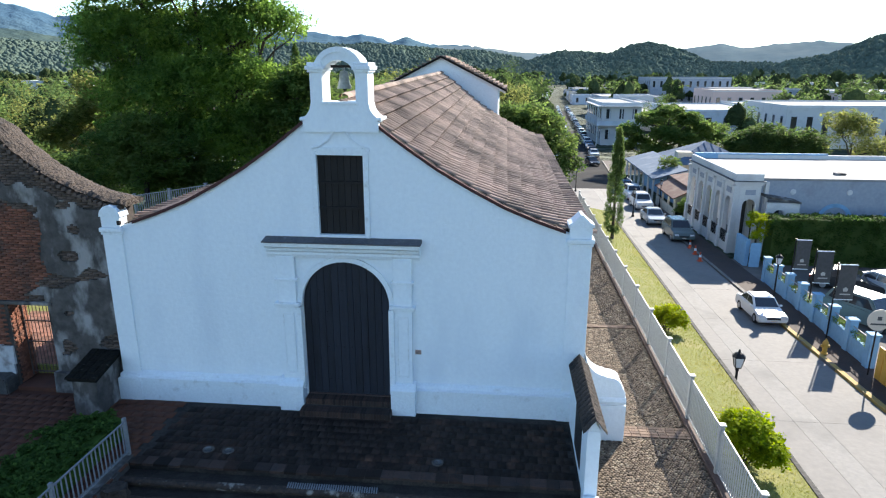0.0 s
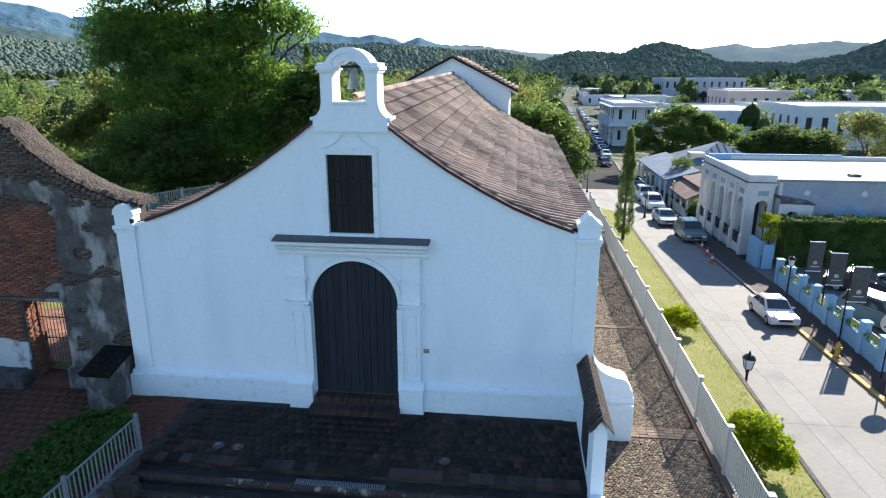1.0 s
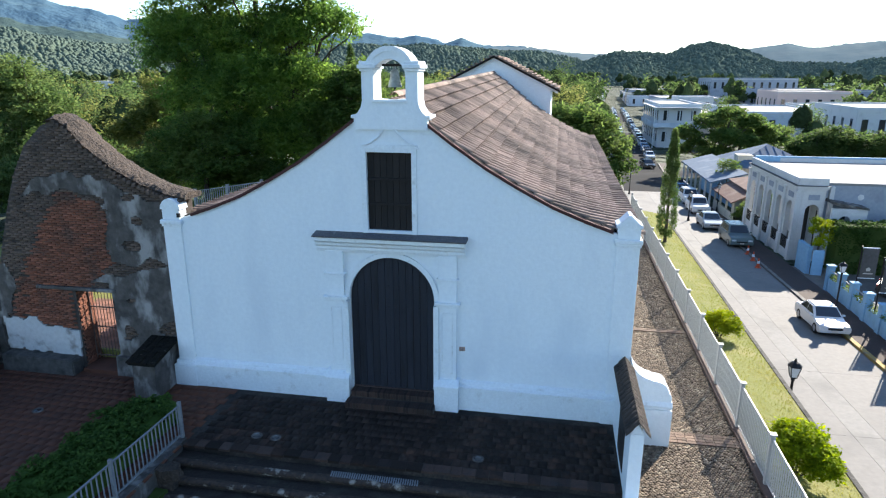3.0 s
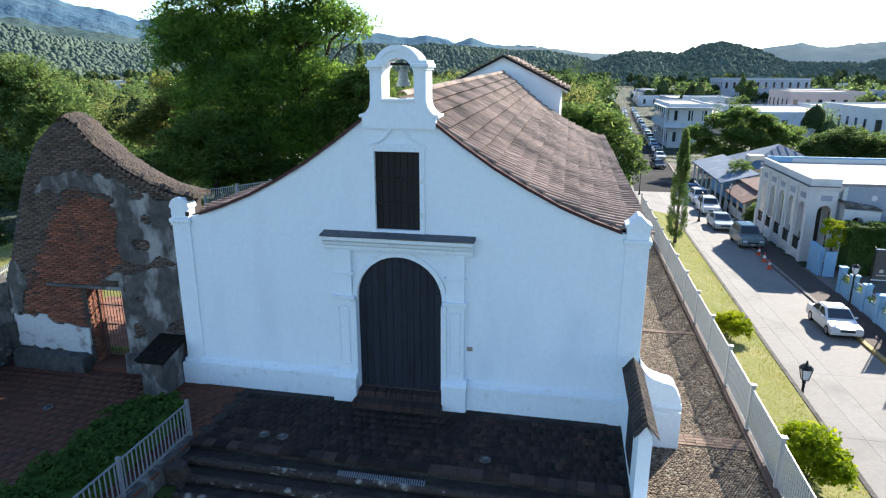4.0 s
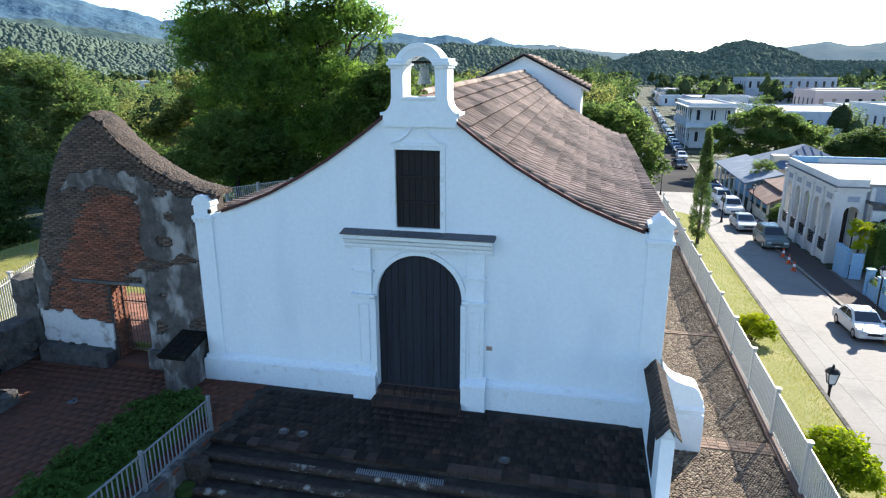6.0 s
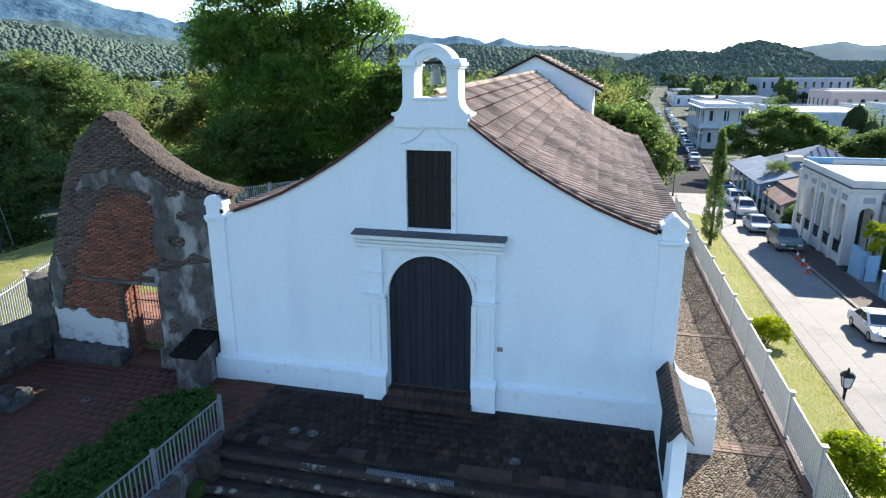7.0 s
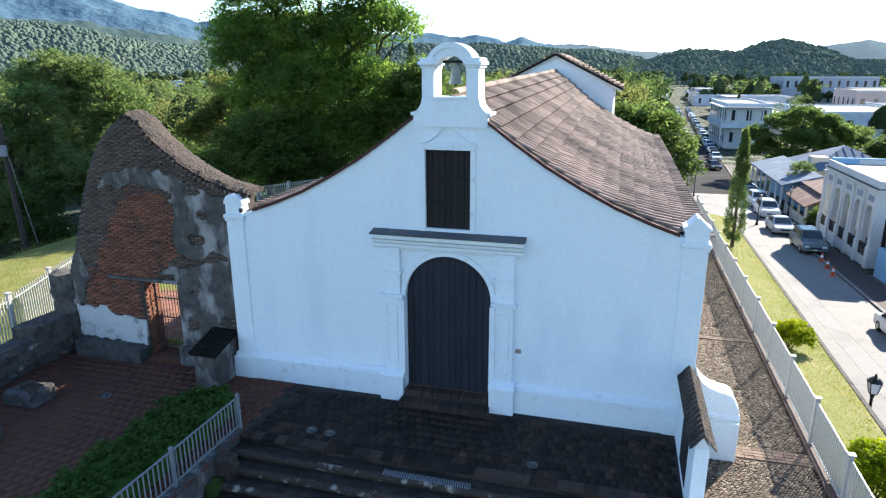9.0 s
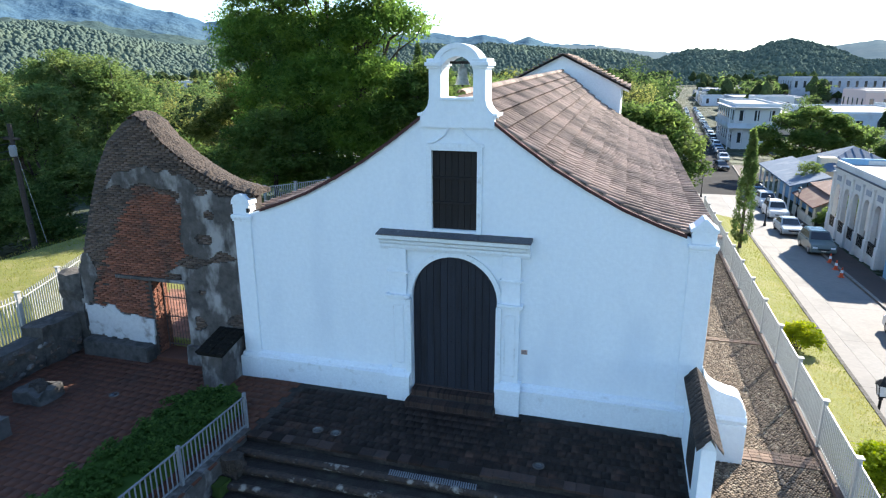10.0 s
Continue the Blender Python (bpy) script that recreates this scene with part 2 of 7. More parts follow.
M["canopy_near"] = mat("canopy_near", (0.065, 0.09, 0.036), (0.042, 0.06, 0.025), (0.095, 0.115, 0.05), fine=0.9, broad=0.02, rough=1.0, bump=1.0, island=0.4, depth=0.8, spec=0.0)
M["wall_white"] = mat("wall_white", (0.62, 0.62, 0.61), (0.55, 0.55, 0.54), (0.42, 0.42, 0.41), fine=6, broad=0.6, rough=0.9, bump=0.15, lo3=0.55, hi3=0.8)
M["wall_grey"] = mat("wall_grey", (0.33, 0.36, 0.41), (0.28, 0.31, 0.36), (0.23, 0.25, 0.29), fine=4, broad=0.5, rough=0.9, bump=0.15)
M["wall_blue"] = mat("wall_blue", (0.24, 0.42, 0.60), (0.20, 0.37, 0.54), (0.17, 0.30, 0.42), fine=5, broad=0.8, rough=0.85, bump=0.15)
M["wall_cream"] = mat("wall_cream", (0.62, 0.56, 0.44), (0.54, 0.48, 0.38), (0.4, 0.36, 0.3), fine=5, broad=0.6, rough=0.9)
M["wall_pale"] = mat("wall_pale", (0.58, 0.63, 0.68), (0.5, 0.55, 0.6), (0.38, 0.4, 0.43), fine=3, broad=0.3, rough=0.9)
M["wall_pink"] = mat("wall_pink", (0.58, 0.45, 0.42), (0.5, 0.39, 0.36), fine=3, broad=0.3, rough=0.9)
M["roof_flat"] = mat("roof_flat", (0.27, 0.27, 0.268), (0.23, 0.23, 0.227), (0.165, 0.165, 0.16), fine=3, broad=0.35, rough=0.85, lo3=0.48, hi3=0.74)
M["roof_grey"] = mat("roof_grey", (0.2, 0.2, 0.195), (0.16, 0.16, 0.155), (0.12, 0.12, 0.12), fine=1.5, broad=0.15, rough=0.9)
M["roof_metal"] = mat("roof_metal", (0.10, 0.15, 0.215), (0.08, 0.12, 0.175), (0.14, 0.185, 0.24), fine=2, broad=0.6, rough=0.85, metal=0.0, spec=0.15)
M["roof_brown"] = mat("roof_brown", (0.15, 0.075, 0.055), (0.10, 0.055, 0.045), (0.2, 0.13, 0.1), fine=5, broad=0.8, rough=0.85)
M["glass_dark"] = glass_mat("glass_dark", (0.02, 0.024, 0.03))
M["tyre"] = plain("tyre", (0.012, 0.012, 0.012), 0.85)
M["rim"] = plain("rim", (0.42, 0.43, 0.45), 0.35, 0.8)
M["lamp_clear"] = plain("lamp_clear", (0.62, 0.64, 0.66), 0.2)
M["tail_red"] = plain("tail_red", (0.3, 0.01, 0.01), 0.3)
M["cone_orange"] = plain("cone_orange", (0.6, 0.08, 0.02), 0.6)
M["banner"] = mat("banner", (0.075, 0.075, 0.075), (0.055, 0.055, 0.055), fine=6, rough=0.8)
M["banner_print"] = plain("banner_print", (0.42, 0.4, 0.36), 0.8)
M["gate_yellow"] = plain("gate_yellow", (0.55, 0.32, 0.05), 0.6)
M["sign_cream"] = plain("sign_cream", (0.6, 0.52, 0.42), 0.7)
M["plaque"] = mat("plaque", (0.42, 0.30, 0.25), (0.28, 0.2, 0.17), fine=60, rough=0.6)
M["pole_wood"] = mat("pole_wood", (0.05, 0.04, 0.034), (0.03, 0.025, 0.022), fine=10, rough=0.95)
for key, c in (("white", (0.72, 0.72, 0.71)), ("silver", (0.38, 0.42, 0.45)), ("dark", (0.03, 0.034, 0.038)), ("blue", (0.10, 0.2, 0.32)), ("green", (0.12, 0.16, 0.16))):
    M["paint_" + key] = plain("paint_" + key, c, 0.25, 0.1)


# ---- builders ----
def world_at(ob):
    v = Vector((0, 0, 0))
    while ob:
        v += ob.location
        ob = ob.parent
    return v


def part(name, bm, material, parent=None, label="", smooth=False):
    """Link a bmesh (world coordinates) as one mesh object under a thing or part."""
    me = bpy.data.meshes.new(name)
    if parent:
        bmesh.ops.translate(bm, verts=bm.verts, vec=-world_at(parent))
    bm.normal_update()
    bm.to_mesh(me)
    bm.free()
    if smooth:
        me.polygons.foreach_set("use_smooth", [True] * len(me.polygons))
    me.materials.append(material)
    ob = new(name, me)
    ob.parent = parent
    if label:
        tagged(ob, label)
    return ob


def thing(name, at, label, category, group="", kind=""):
    ob = new(name)
    ob.empty_display_size = 0.2
    ob.location = at
    return tagged(ob, label, category, group, kind)


def box(bm, x0, x1, y0, y1, z0, z1, bevel=0.0):
    r = bmesh.ops.create_cube(bm, size=1, matrix=Matrix.LocRotScale(((x0 + x1) / 2, (y0 + y1) / 2, (z0 + z1) / 2), None, (abs(x1 - x0), abs(y1 - y0), abs(z1 - z0))))
    if bevel:
        es = list({e for v in r["verts"] for e in v.link_edges})
        bmesh.ops.bevel(bm, geom=es, offset=bevel, segments=2, affect="EDGES", profile=0.6)
    return bm


def boxed(*a, bevel=0.0):
    return box(bmesh.new(), *a, bevel=bevel)


def prism(bm, outline, y0, y1, axis="y"):
    """Extrude a closed outline of (u, z) from y0 to y1; axis y: u is x; axis x: u is y."""
    def p(u, z, d):
        return (u, d, z) if axis == "y" else (d, u, z) if axis == "x" else (u, z, d)
    a = [bm.verts.new(p(u, z, y0)) for u, z in outline]
    b = [bm.verts.new(p(u, z, y1)) for u, z in outline]
    n = len(a)
    fs = [bm.faces.new(a), bm.faces.new(b[::-1])]
    for i in range(n):
        fs.append(bm.faces.new((a[i], b[i], b[(i + 1) % n], a[(i + 1) % n])))
    bmesh.ops.recalc_face_normals(bm, faces=fs)
    return bm


def lathe(bm, profile, at=(0, 0, 0), steps=16):
    rings = []
    for r, z in profile:
        rings.append([bm.verts.new((at[0] + r * math.cos(2 * math.pi * i / steps), at[1] + r * math.sin(2 * math.pi * i / steps), at[2] + z)) for i in range(steps)])
    for a, b in zip(rings, rings[1:]):
        for i in range(steps):
            bm.faces.new((a[i], a[(i + 1) % steps], b[(i + 1) % steps], b[i]))
    bm.faces.new(rings[0][::-1])
    bm.faces.new(rings[-1])
    return bm


def tube(bm, pts, radii, sides=8):
    pts = [Vector(p) for p in pts]
    rings = []
    for i, p in enumerate(pts):
        d = (pts[min(i + 1, len(pts) - 1)] - pts[max(i - 1, 0)]).normalized()
        u = d.cross(Vector((0.3, 0.9, 0.2))).normalized()
        v = d.cross(u)
        r = radii[i] if isinstance(radii, (list, tuple)) else radii
        rings.append([bm.verts.new(p + (u * math.cos(2 * math.pi * k / sides) + v * math.sin(2 * math.pi * k / sides)) * r) for k in range(sides)])
    for a, b in zip(rings, rings[1:]):
        for k in range(sides):
            bm.faces.new((a[k], a[(k + 1) % sides], b[(k + 1) % sides], b[k]))
    bm.faces.new(rings[0][::-1])
    bm.faces.new(rings[-1])
    return bm


def arc(cx, cz, r, a0, a1, n):
    return [(cx + r * math.cos(radians(a0 + (a1 - a0) * i / n)), cz + r * math.sin(radians(a0 + (a1 - a0) * i / n))) for i in range(n + 1)]


def mesh_from(name, verts, faces_per, material, smooth=False):
    """A mesh of equal-sized polygons from an (n * faces_per, 3) array, each polygon with its own corners."""
    me = bpy.data.meshes.new(name)
    v = np.asarray(verts, dtype=np.float32).reshape(-1, 3)
    n = len(v) // faces_per
    me.vertices.add(len(v))
    me.vertices.foreach_set("co", v.ravel())
    me.loops.add(len(v))
    me.loops.foreach_set("vertex_index", np.arange(len(v), dtype=np.int32))
    me.polygons.add(n)
    me.polygons.foreach_set("loop_start", np.arange(0, len(v), faces_per, dtype=np.int32))
    me.update(calc_edges=True)
    me.materials.append(material)
    return me


def boxes_mesh(name, rows, material, taper=0.93):
    """One mesh of many small boxes without bottoms: rows of centre, half sizes and turn about z, as arrays (n, 7)."""
    rows = np.asarray(rows, dtype=np.float64)
    c, h, a = rows[:, :3], rows[:, 3:6], rows[:, 6]
    corner = np.array([(-1, -1, -1), (1, -1, -1), (1, 1, -1), (-1, 1, -1), (-1, -1, 1), (1, -1, 1), (1, 1, 1), (-1, 1, 1)], float)
    k = corner[None] * h[:, None]
    top = corner[:, 2] > 0
    k[:, top, :2] *= taper
    x = k[..., 0] * np.cos(a)[:, None] - k[..., 1] * np.sin(a)[:, None]
    y = k[..., 0] * np.sin(a)[:, None] + k[..., 1] * np.cos(a)[:, None]
    v = np.stack([x, y, k[..., 2]], -1) + c[:, None]
    quads = np.array([(4, 5, 6, 7), (0, 1, 5, 4), (1, 2, 6, 5), (2, 3, 7, 6), (3, 0, 4, 7), (3, 2, 1, 0)])
    me = bpy.data.meshes.new(name)
    n = len(rows)
    me.vertices.add(n * 8)
    me.vertices.foreach_set("co", v.astype(np.float32).ravel())
    idx = (quads[None] + 8 * np.arange(n)[:, None, None]).astype(np.int32).ravel()
    me.loops.add(len(idx))
    me.loops.foreach_set("vertex_index", idx)
    me.polygons.add(n * 6)
    me.polygons.foreach_set("loop_start", np.arange(0, len(idx), 4, dtype=np.int32))
    me.update(calc_edges=True)
    me.materials.append(material)
    return me


def leaves(rng, clumps, per, size, droop=0.0, aspect=0.45, flat=0.6):
    """Leaf blades round clump centres: clumps (n, 6): centre and radii. Returns corners (m * 4, 3)."""
    clumps = np.asarray(clumps, dtype=float)
    c = np.repeat(clumps, per, axis=0)
    m = len(c)
    d = rng.normal(size=(m, 3))
    d /= np.linalg.norm(d, axis=1, keepdims=True)
    d *= rng.uniform(0.25, 1.0, (m, 1)) ** 0.5
    p = c[:, :3] + d * c[:, 3:6]
    along = rng.normal(size=(m, 3))
    along[:, 2] = along[:, 2] * (1 - flat) - droop
    along /= np.linalg.norm(along, axis=1, keepdims=True)
    side = np.cross(along, rng.normal(size=(m, 3)) * 0.5 + np.array([0, 0, 1.0]))
    side /= np.linalg.norm(side, axis=1, keepdims=True) + 1e-9
    s = size * rng.uniform(0.6, 1.35, (m, 1))
    a, b = along * s, side * s * aspect
    return np.stack([p - a, p + b - a * 0.1, p + a, p - b - a * 0.1], 1).reshape(-1, 3)


def crown_clumps(rng, blobs, n, r, squash=0.6):
    """Clump places over the shells of a few large blobs (x, y, z, rx, ry, rz)."""
    blobs = np.asarray(blobs, dtype=float)
    w = blobs[:, 3] * blobs[:, 5]
    pick = rng.choice(len(blobs), n, p=w / w.sum())
    d = rng.normal(size=(n, 3))
    d /= np.linalg.norm(d, axis=1, keepdims=True)
    d[:, 2] = np.where(d[:, 2] < -0.4, -d[:, 2], d[:, 2])
    d *= rng.uniform(0.45, 1.06, (n, 1))
    p = blobs[pick, :3] + d * blobs[pick, 3:6]
    rr = r * rng.uniform(0.6, 1.4, (n, 1))
    return np.hstack([p, rr, rr, rr * squash])


def leaf_object(name, corners, material, parent=None, label=""):
    v = np.asarray(corners)
    if parent:
        v = v - np.array(world_at(parent))
    ob = new(name, mesh_from(name, v, 4, material))
    ob.parent = parent
    if label:
        tagged(ob, label)
    return ob


# ---- ground, hills ----
def street_z(y):
    return -4.7 - 0.04 * (min(y, 90) - 15) - 0.015 * max(0.0, y - 90)


def street_x(y):
    """Middle of the street."""
    return 16.1 + 0.012 * max(0.0, y - 15) + 0.055 * max(0.0, y - 70)


def ease(a, b, v):
    t = min(1.0, max(0.0, (v - a) / (b - a)))
    return t * t * (3 - 2 * t)


def ground_z(x, y):
    town = street_z(max(-60.0, min(y, 700.0)))
    plateau = -1.0 if y < 30 else -1.0 + (town + 1.0) * ease(30, 60, y)
    left = plateau + (town - 2 - plateau) * ease(-24, -70, x) if x < -24 else plateau
    z = left + (town - left) * ease(9.9, 11.4, x)
    d = math.hypot(x, y)
    z += 4.0 * noise.noise((x / 260, y / 260, 3.1)) * ease(150, 600, d)
    z += 0.012 * max(0.0, d - 600) * (1 if x > 0 else 1.5)
    return z


xs = [-5200, -3600, -2600, -1900, -1400, -1000, -760, -580, -440, -340, -260, -200, -160, -130, -105, -85, -70, -58, -48, -40, -34, -29, -25, -20, -14, -8, 0, 5, 9.4, 9.9, 10.4, 10.9, 11.4, 13, 17, 22, 28, 36, 46, 58, 72, 90, 110, 140, 180, 230, 300, 390, 500, 640, 820, 1050, 1400, 1900, 2600, 3600, 5200]
ys = [-900, -400, -200, -100, -60, -40, -28, -20, -14, -8, 0, 8, 16, 24, 30, 36, 42, 48, 54, 60, 70, 80, 90, 105, 120, 140, 165, 195, 230, 270, 320, 380, 450, 540, 650, 780, 950, 1150, 1400, 1700, 2100, 2600, 3300, 4200]
bm = bmesh.new()
grid = [[bm.verts.new((x, y, ground_z(x, y))) for x in xs] for y in ys]
for j in range(len(ys) - 1):
    for i in range(len(xs) - 1):
        bm.faces.new((grid[j][i], grid[j][i + 1], grid[j + 1][i + 1], grid[j + 1][i]))
tagged(part("ground", bm, M["ground_wild"], smooth=True), "green overgrown ground falling to the valley", "ground", kind="structure")


def ridge_range(name, dist, a0, a1, crest, material, label, rough_amp, seed, back=0.35, steps=420):
    """A hill range: crest(angle in degrees right of +y) gives the height over the valley at that bearing."""
    bm = bmesh.new()
    rows_n = 40
    vs = []
    for i in range(steps + 1):
        a = a0 + (a1 - a0) * i / steps
        top = crest(a)
        col = []
        for j in range(rows_n + 1):
            u = j / rows_n
            d = dist * (1 - back + 2 * back * u)
            shape = math.sin(math.pi * min(1.0, u * 1.05)) ** 1.3 if u < 0.95 else 0.0
            x, y = d * math.sin(radians(a)), d * math.cos(radians(a))
            s = dist / 9.0
            n1 = noise.fractal((x / s, y / s, seed), 1.0, 2.0, 5)
            z = -25 + (top + 25) * shape * (1 + rough_amp * n1 * (1 if 0.2 < u < 0.8 else 0.5))
            z += dist * 0.0022 * noise.noise((x / (dist * 0.009), y / (dist * 0.012), seed * 2)) * shape
            col.append(bm.verts.new((x, y, z)))
        vs.append(col)
    for i in range(steps):
        for j in range(rows_n):
            bm.faces.new((vs[i][j], vs[i + 1][j], vs[i + 1][j + 1], vs[i][j + 1]))
    ob = tagged(part(name, bm, material, smooth=True), label, "hill", kind="structure")
    return ob


def table(rows):
    def crest(a):
        return float(np.interp(a, [r[0] for r in rows], [r[1] for r in rows]))
    return crest


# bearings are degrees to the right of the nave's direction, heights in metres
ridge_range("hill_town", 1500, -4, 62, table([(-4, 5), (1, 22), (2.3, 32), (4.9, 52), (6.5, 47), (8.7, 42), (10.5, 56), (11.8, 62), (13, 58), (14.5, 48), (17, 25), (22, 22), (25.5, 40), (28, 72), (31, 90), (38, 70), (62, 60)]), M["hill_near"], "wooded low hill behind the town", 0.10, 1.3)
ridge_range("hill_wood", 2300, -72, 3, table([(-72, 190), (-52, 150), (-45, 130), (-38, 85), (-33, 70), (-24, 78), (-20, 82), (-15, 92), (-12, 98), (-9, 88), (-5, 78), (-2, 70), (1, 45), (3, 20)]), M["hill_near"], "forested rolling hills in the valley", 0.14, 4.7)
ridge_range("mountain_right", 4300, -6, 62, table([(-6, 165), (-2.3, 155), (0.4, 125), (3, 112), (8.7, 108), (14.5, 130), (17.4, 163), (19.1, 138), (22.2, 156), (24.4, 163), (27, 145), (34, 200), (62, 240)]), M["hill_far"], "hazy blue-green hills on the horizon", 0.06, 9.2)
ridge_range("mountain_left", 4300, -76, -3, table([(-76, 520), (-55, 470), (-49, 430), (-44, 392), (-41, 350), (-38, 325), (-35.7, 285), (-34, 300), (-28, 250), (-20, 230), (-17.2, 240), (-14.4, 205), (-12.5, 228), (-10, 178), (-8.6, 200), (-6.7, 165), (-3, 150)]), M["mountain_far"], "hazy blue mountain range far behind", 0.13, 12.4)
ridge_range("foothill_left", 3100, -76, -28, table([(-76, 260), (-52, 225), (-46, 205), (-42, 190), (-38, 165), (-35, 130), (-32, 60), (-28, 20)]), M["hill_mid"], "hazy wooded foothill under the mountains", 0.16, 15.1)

# ---- raised church platform ----
bm = boxed(-4.7, 6.25, -3.0, 0.6, -1.6, -0.009)
tagged(part("floor_forecourt", bm, M["joint_dark"]), "black-stained joints under the brick forecourt", "floor", kind="structure")
bm = boxed(-14.0, -4.72, -14.0, 0.9, -1.6, -0.003)
tagged(part("floor_courtyard", bm, M["courtyard_red"]), "dull red courtyard paving", "floor", kind="structure")
bm = bmesh.new()
prism(bm, [(6.26, -1.8), (9.42, -1.8), (9.42, -0.56), (6.26, -0.55)], -14.0, 31.0)
tagged(part("floor_terrace", bm, M["terrace_bed"]), "gritty bed of the side terrace", "floor", kind="structure")
bm = bmesh.new()
prism(bm, [(9.16, -0.75), (9.44, -0.75), (9.44, -0.44), (9.16, -0.44)], -14.0, 31.0)
tagged(part("kerb_terrace", bm, M["rust"]), "dark brick kerb under the fence", "kerb", kind="structure")
# grass bank on its retaining wall
bm = bmesh.new()
for k in range(45):
    y0, y1 = -14 + k, -13 + k
    q = [bm.verts.new(p) for p in ((9.43, y0, -0.62), (10.7, y0, -0.82), (11.76, y0, -1.02), (11.76, y1, -1.02), (10.7, y1, -0.82), (9.43, y1, -0.62))]
    bm.faces.new((q[0], q[1], q[4], q[5]))
    bm.faces.new((q[1], q[2], q[3], q[4]))
bmesh.ops.remove_doubles(bm, verts=bm.verts, dist=0.001)
grass_bank = tagged(part("grass_bank", bm, M["grass_soil"]), "mown yellow-green grass bank above the street", "grass", kind="structure")
bm = boxed(11.755, 11.9, -14, 31, -7.5, -0.99, bevel=0.02)
tagged(part("wall_retaining", bm, M["ruin_dark"]), "dark stained retaining wall along the street", "wall", kind="structure")
rng = np.random.default_rng(5)
n = 22000
bx, by = rng.uniform(9.5, 11.74, n), rng.uniform(-5, 31, n)
bz = -0.62 - 0.17 * (bx - 9.43)
a = rng.uniform(0, 2 * np.pi, n)
h = rng.uniform(0.03, 0.085, n)
w = 0.012
v = np.stack([np.stack([bx - w * np.cos(a), by - w * np.sin(a), bz], 1), np.stack([bx + w * np.cos(a), by + w * np.sin(a), bz], 1),
              np.stack([bx + rng.normal(0, 0.03, n), by + rng.normal(0, 0.03, n), bz + h], 1)], 1).reshape(-1, 3)
tagged(new("grass_blades", mesh_from("grass_blades", v, 3, M["grass_blade"])), "short dry green grass blades on the bank", "grass", kind="stuff")


# ---- street ----
def strip(name, x0, x1, y0, y1, dz, material, label, step=6.0, thick=0.25, kind="structure", category="road"):
    bm = bmesh.new()
    n = max(1, int((y1 - y0) / step))
    prev = None
    for k in range(n + 1):
        y = y0 + (y1 - y0) * k / n
        c, z = street_x(y), street_z(y) + dz
        row = [bm.verts.new((c + x0, y, z - thick)), bm.verts.new((c + x0, y, z)), bm.verts.new((c + x1, y, z)), bm.verts.new((c + x1, y, z - thick))]
        if prev:
            for i in range(3):
                bm.faces.new((prev[i], prev[i + 1], row[i + 1], row[i]))
        else:
            bm.faces.new(row)
        prev = row
    bm.faces.new(prev[::-1])
    bmesh.ops.recalc_face_normals(bm, faces=bm.faces)
    return tagged(part(name, bm, material), label, category, kind=kind)


strip("road", -3.6, 3.5, -30, 700, 0.03, M["asphalt"], "grey asphalt street running into town")
# cast slabs of the nearer street
road_slabs = thing("road_slabs", (0, 0, 0), "pale worn concrete street slabs with open joints", "road", kind="structure")
for k in range(15):
    for side, (x0, x1) in enumerate(((-3.55, -0.51), (-0.5, 0.49), (0.5, 3.45))):
        y0 = -16 + 6.0 * k + 0.006
        y1 = y0 + 5.988
        bm = bmesh.new()
        top = [bm.verts.new((street_x(y) + x, y, street_z(y) + 0.075)) for x, y in ((x0, y0), (x1, y0), (x1, y1), (x0, y1))]
        low = [bm.verts.new(q.co - Vector((0, 0, 0.06))) for q in top]
        bm.faces.new(top)
        for i in range(4):
            bm.faces.new((low[i], low[(i + 1) % 4], top[(i + 1) % 4], top[i]))
        part("slab", bm, M["concrete_joined"] if side != 1 else M["concrete"], road_slabs)
strip("kerb_right", 3.5, 3.72, -10, 110, 0.18, M["kerb_stone"], "worn stone kerb of the street", category="kerb")
strip("kerb_yellow", 3.49, 3.73, -2, 24, 0.19, M["kerb_yellow"], "faded yellow painted kerb", category="kerb")
strip("kerb_left", -3.8, -3.6, -10, 110, 0.16, M["kerb_stone"], "stone kerb below the retaining wall", category="kerb")
strip("pavement_right", 3.72, 5.6, -10, 110, 0.17, M["pavement_brick"], "brown brick pavement beside the street", category="pavement")
strip("pavement_left", -4.0, -3.79, -10, 110, 0.15, M["concrete"], "narrow concrete pavement", category="pavement")
bm = bmesh.new()
qs = [(21.7, 4, -4.2), (60, 4, -4.2), (60, 34.5, -5.36), (21.7, 34.5, -5.36)]
top = [bm.verts.new(p) for p in qs]
low = [bm.verts.new((p[0], p[1], p[2] - 0.6)) for p in qs]
bm.faces.new(top)
for i in range(4):
    bm.faces.new((low[i], low[(i + 1) % 4], top[(i + 1) % 4], top[i]))
tagged(part("parking_lot", bm, M["lot"]), "sandy grey parking lot behind the blue wall", "ground", kind="structure")
# side street at the crossing
bm = bmesh.new()
prism(bm, [(-20, 88), (90, 94), (90, 104), (-20, 98)], -8.6, street_z(95) + 0.035, axis="z")
tagged(part("road_cross", bm, M["asphalt"]), "grey asphalt side street at the crossing", "road", kind="structure")

# ---- church ----
church = thing("church", (0, 0, 0), "white limewashed colonial chapel with a tiled roof and bell gable", "church")
PROFILE = [(0.0, 8.18), (0.85, 7.70), (1.6, 7.14), (2.43, 6.57), (3.26, 6.09), (4.09, 5.66), (4.9, 5.33), (5.57, 5.10), (6.02, 4.98)]


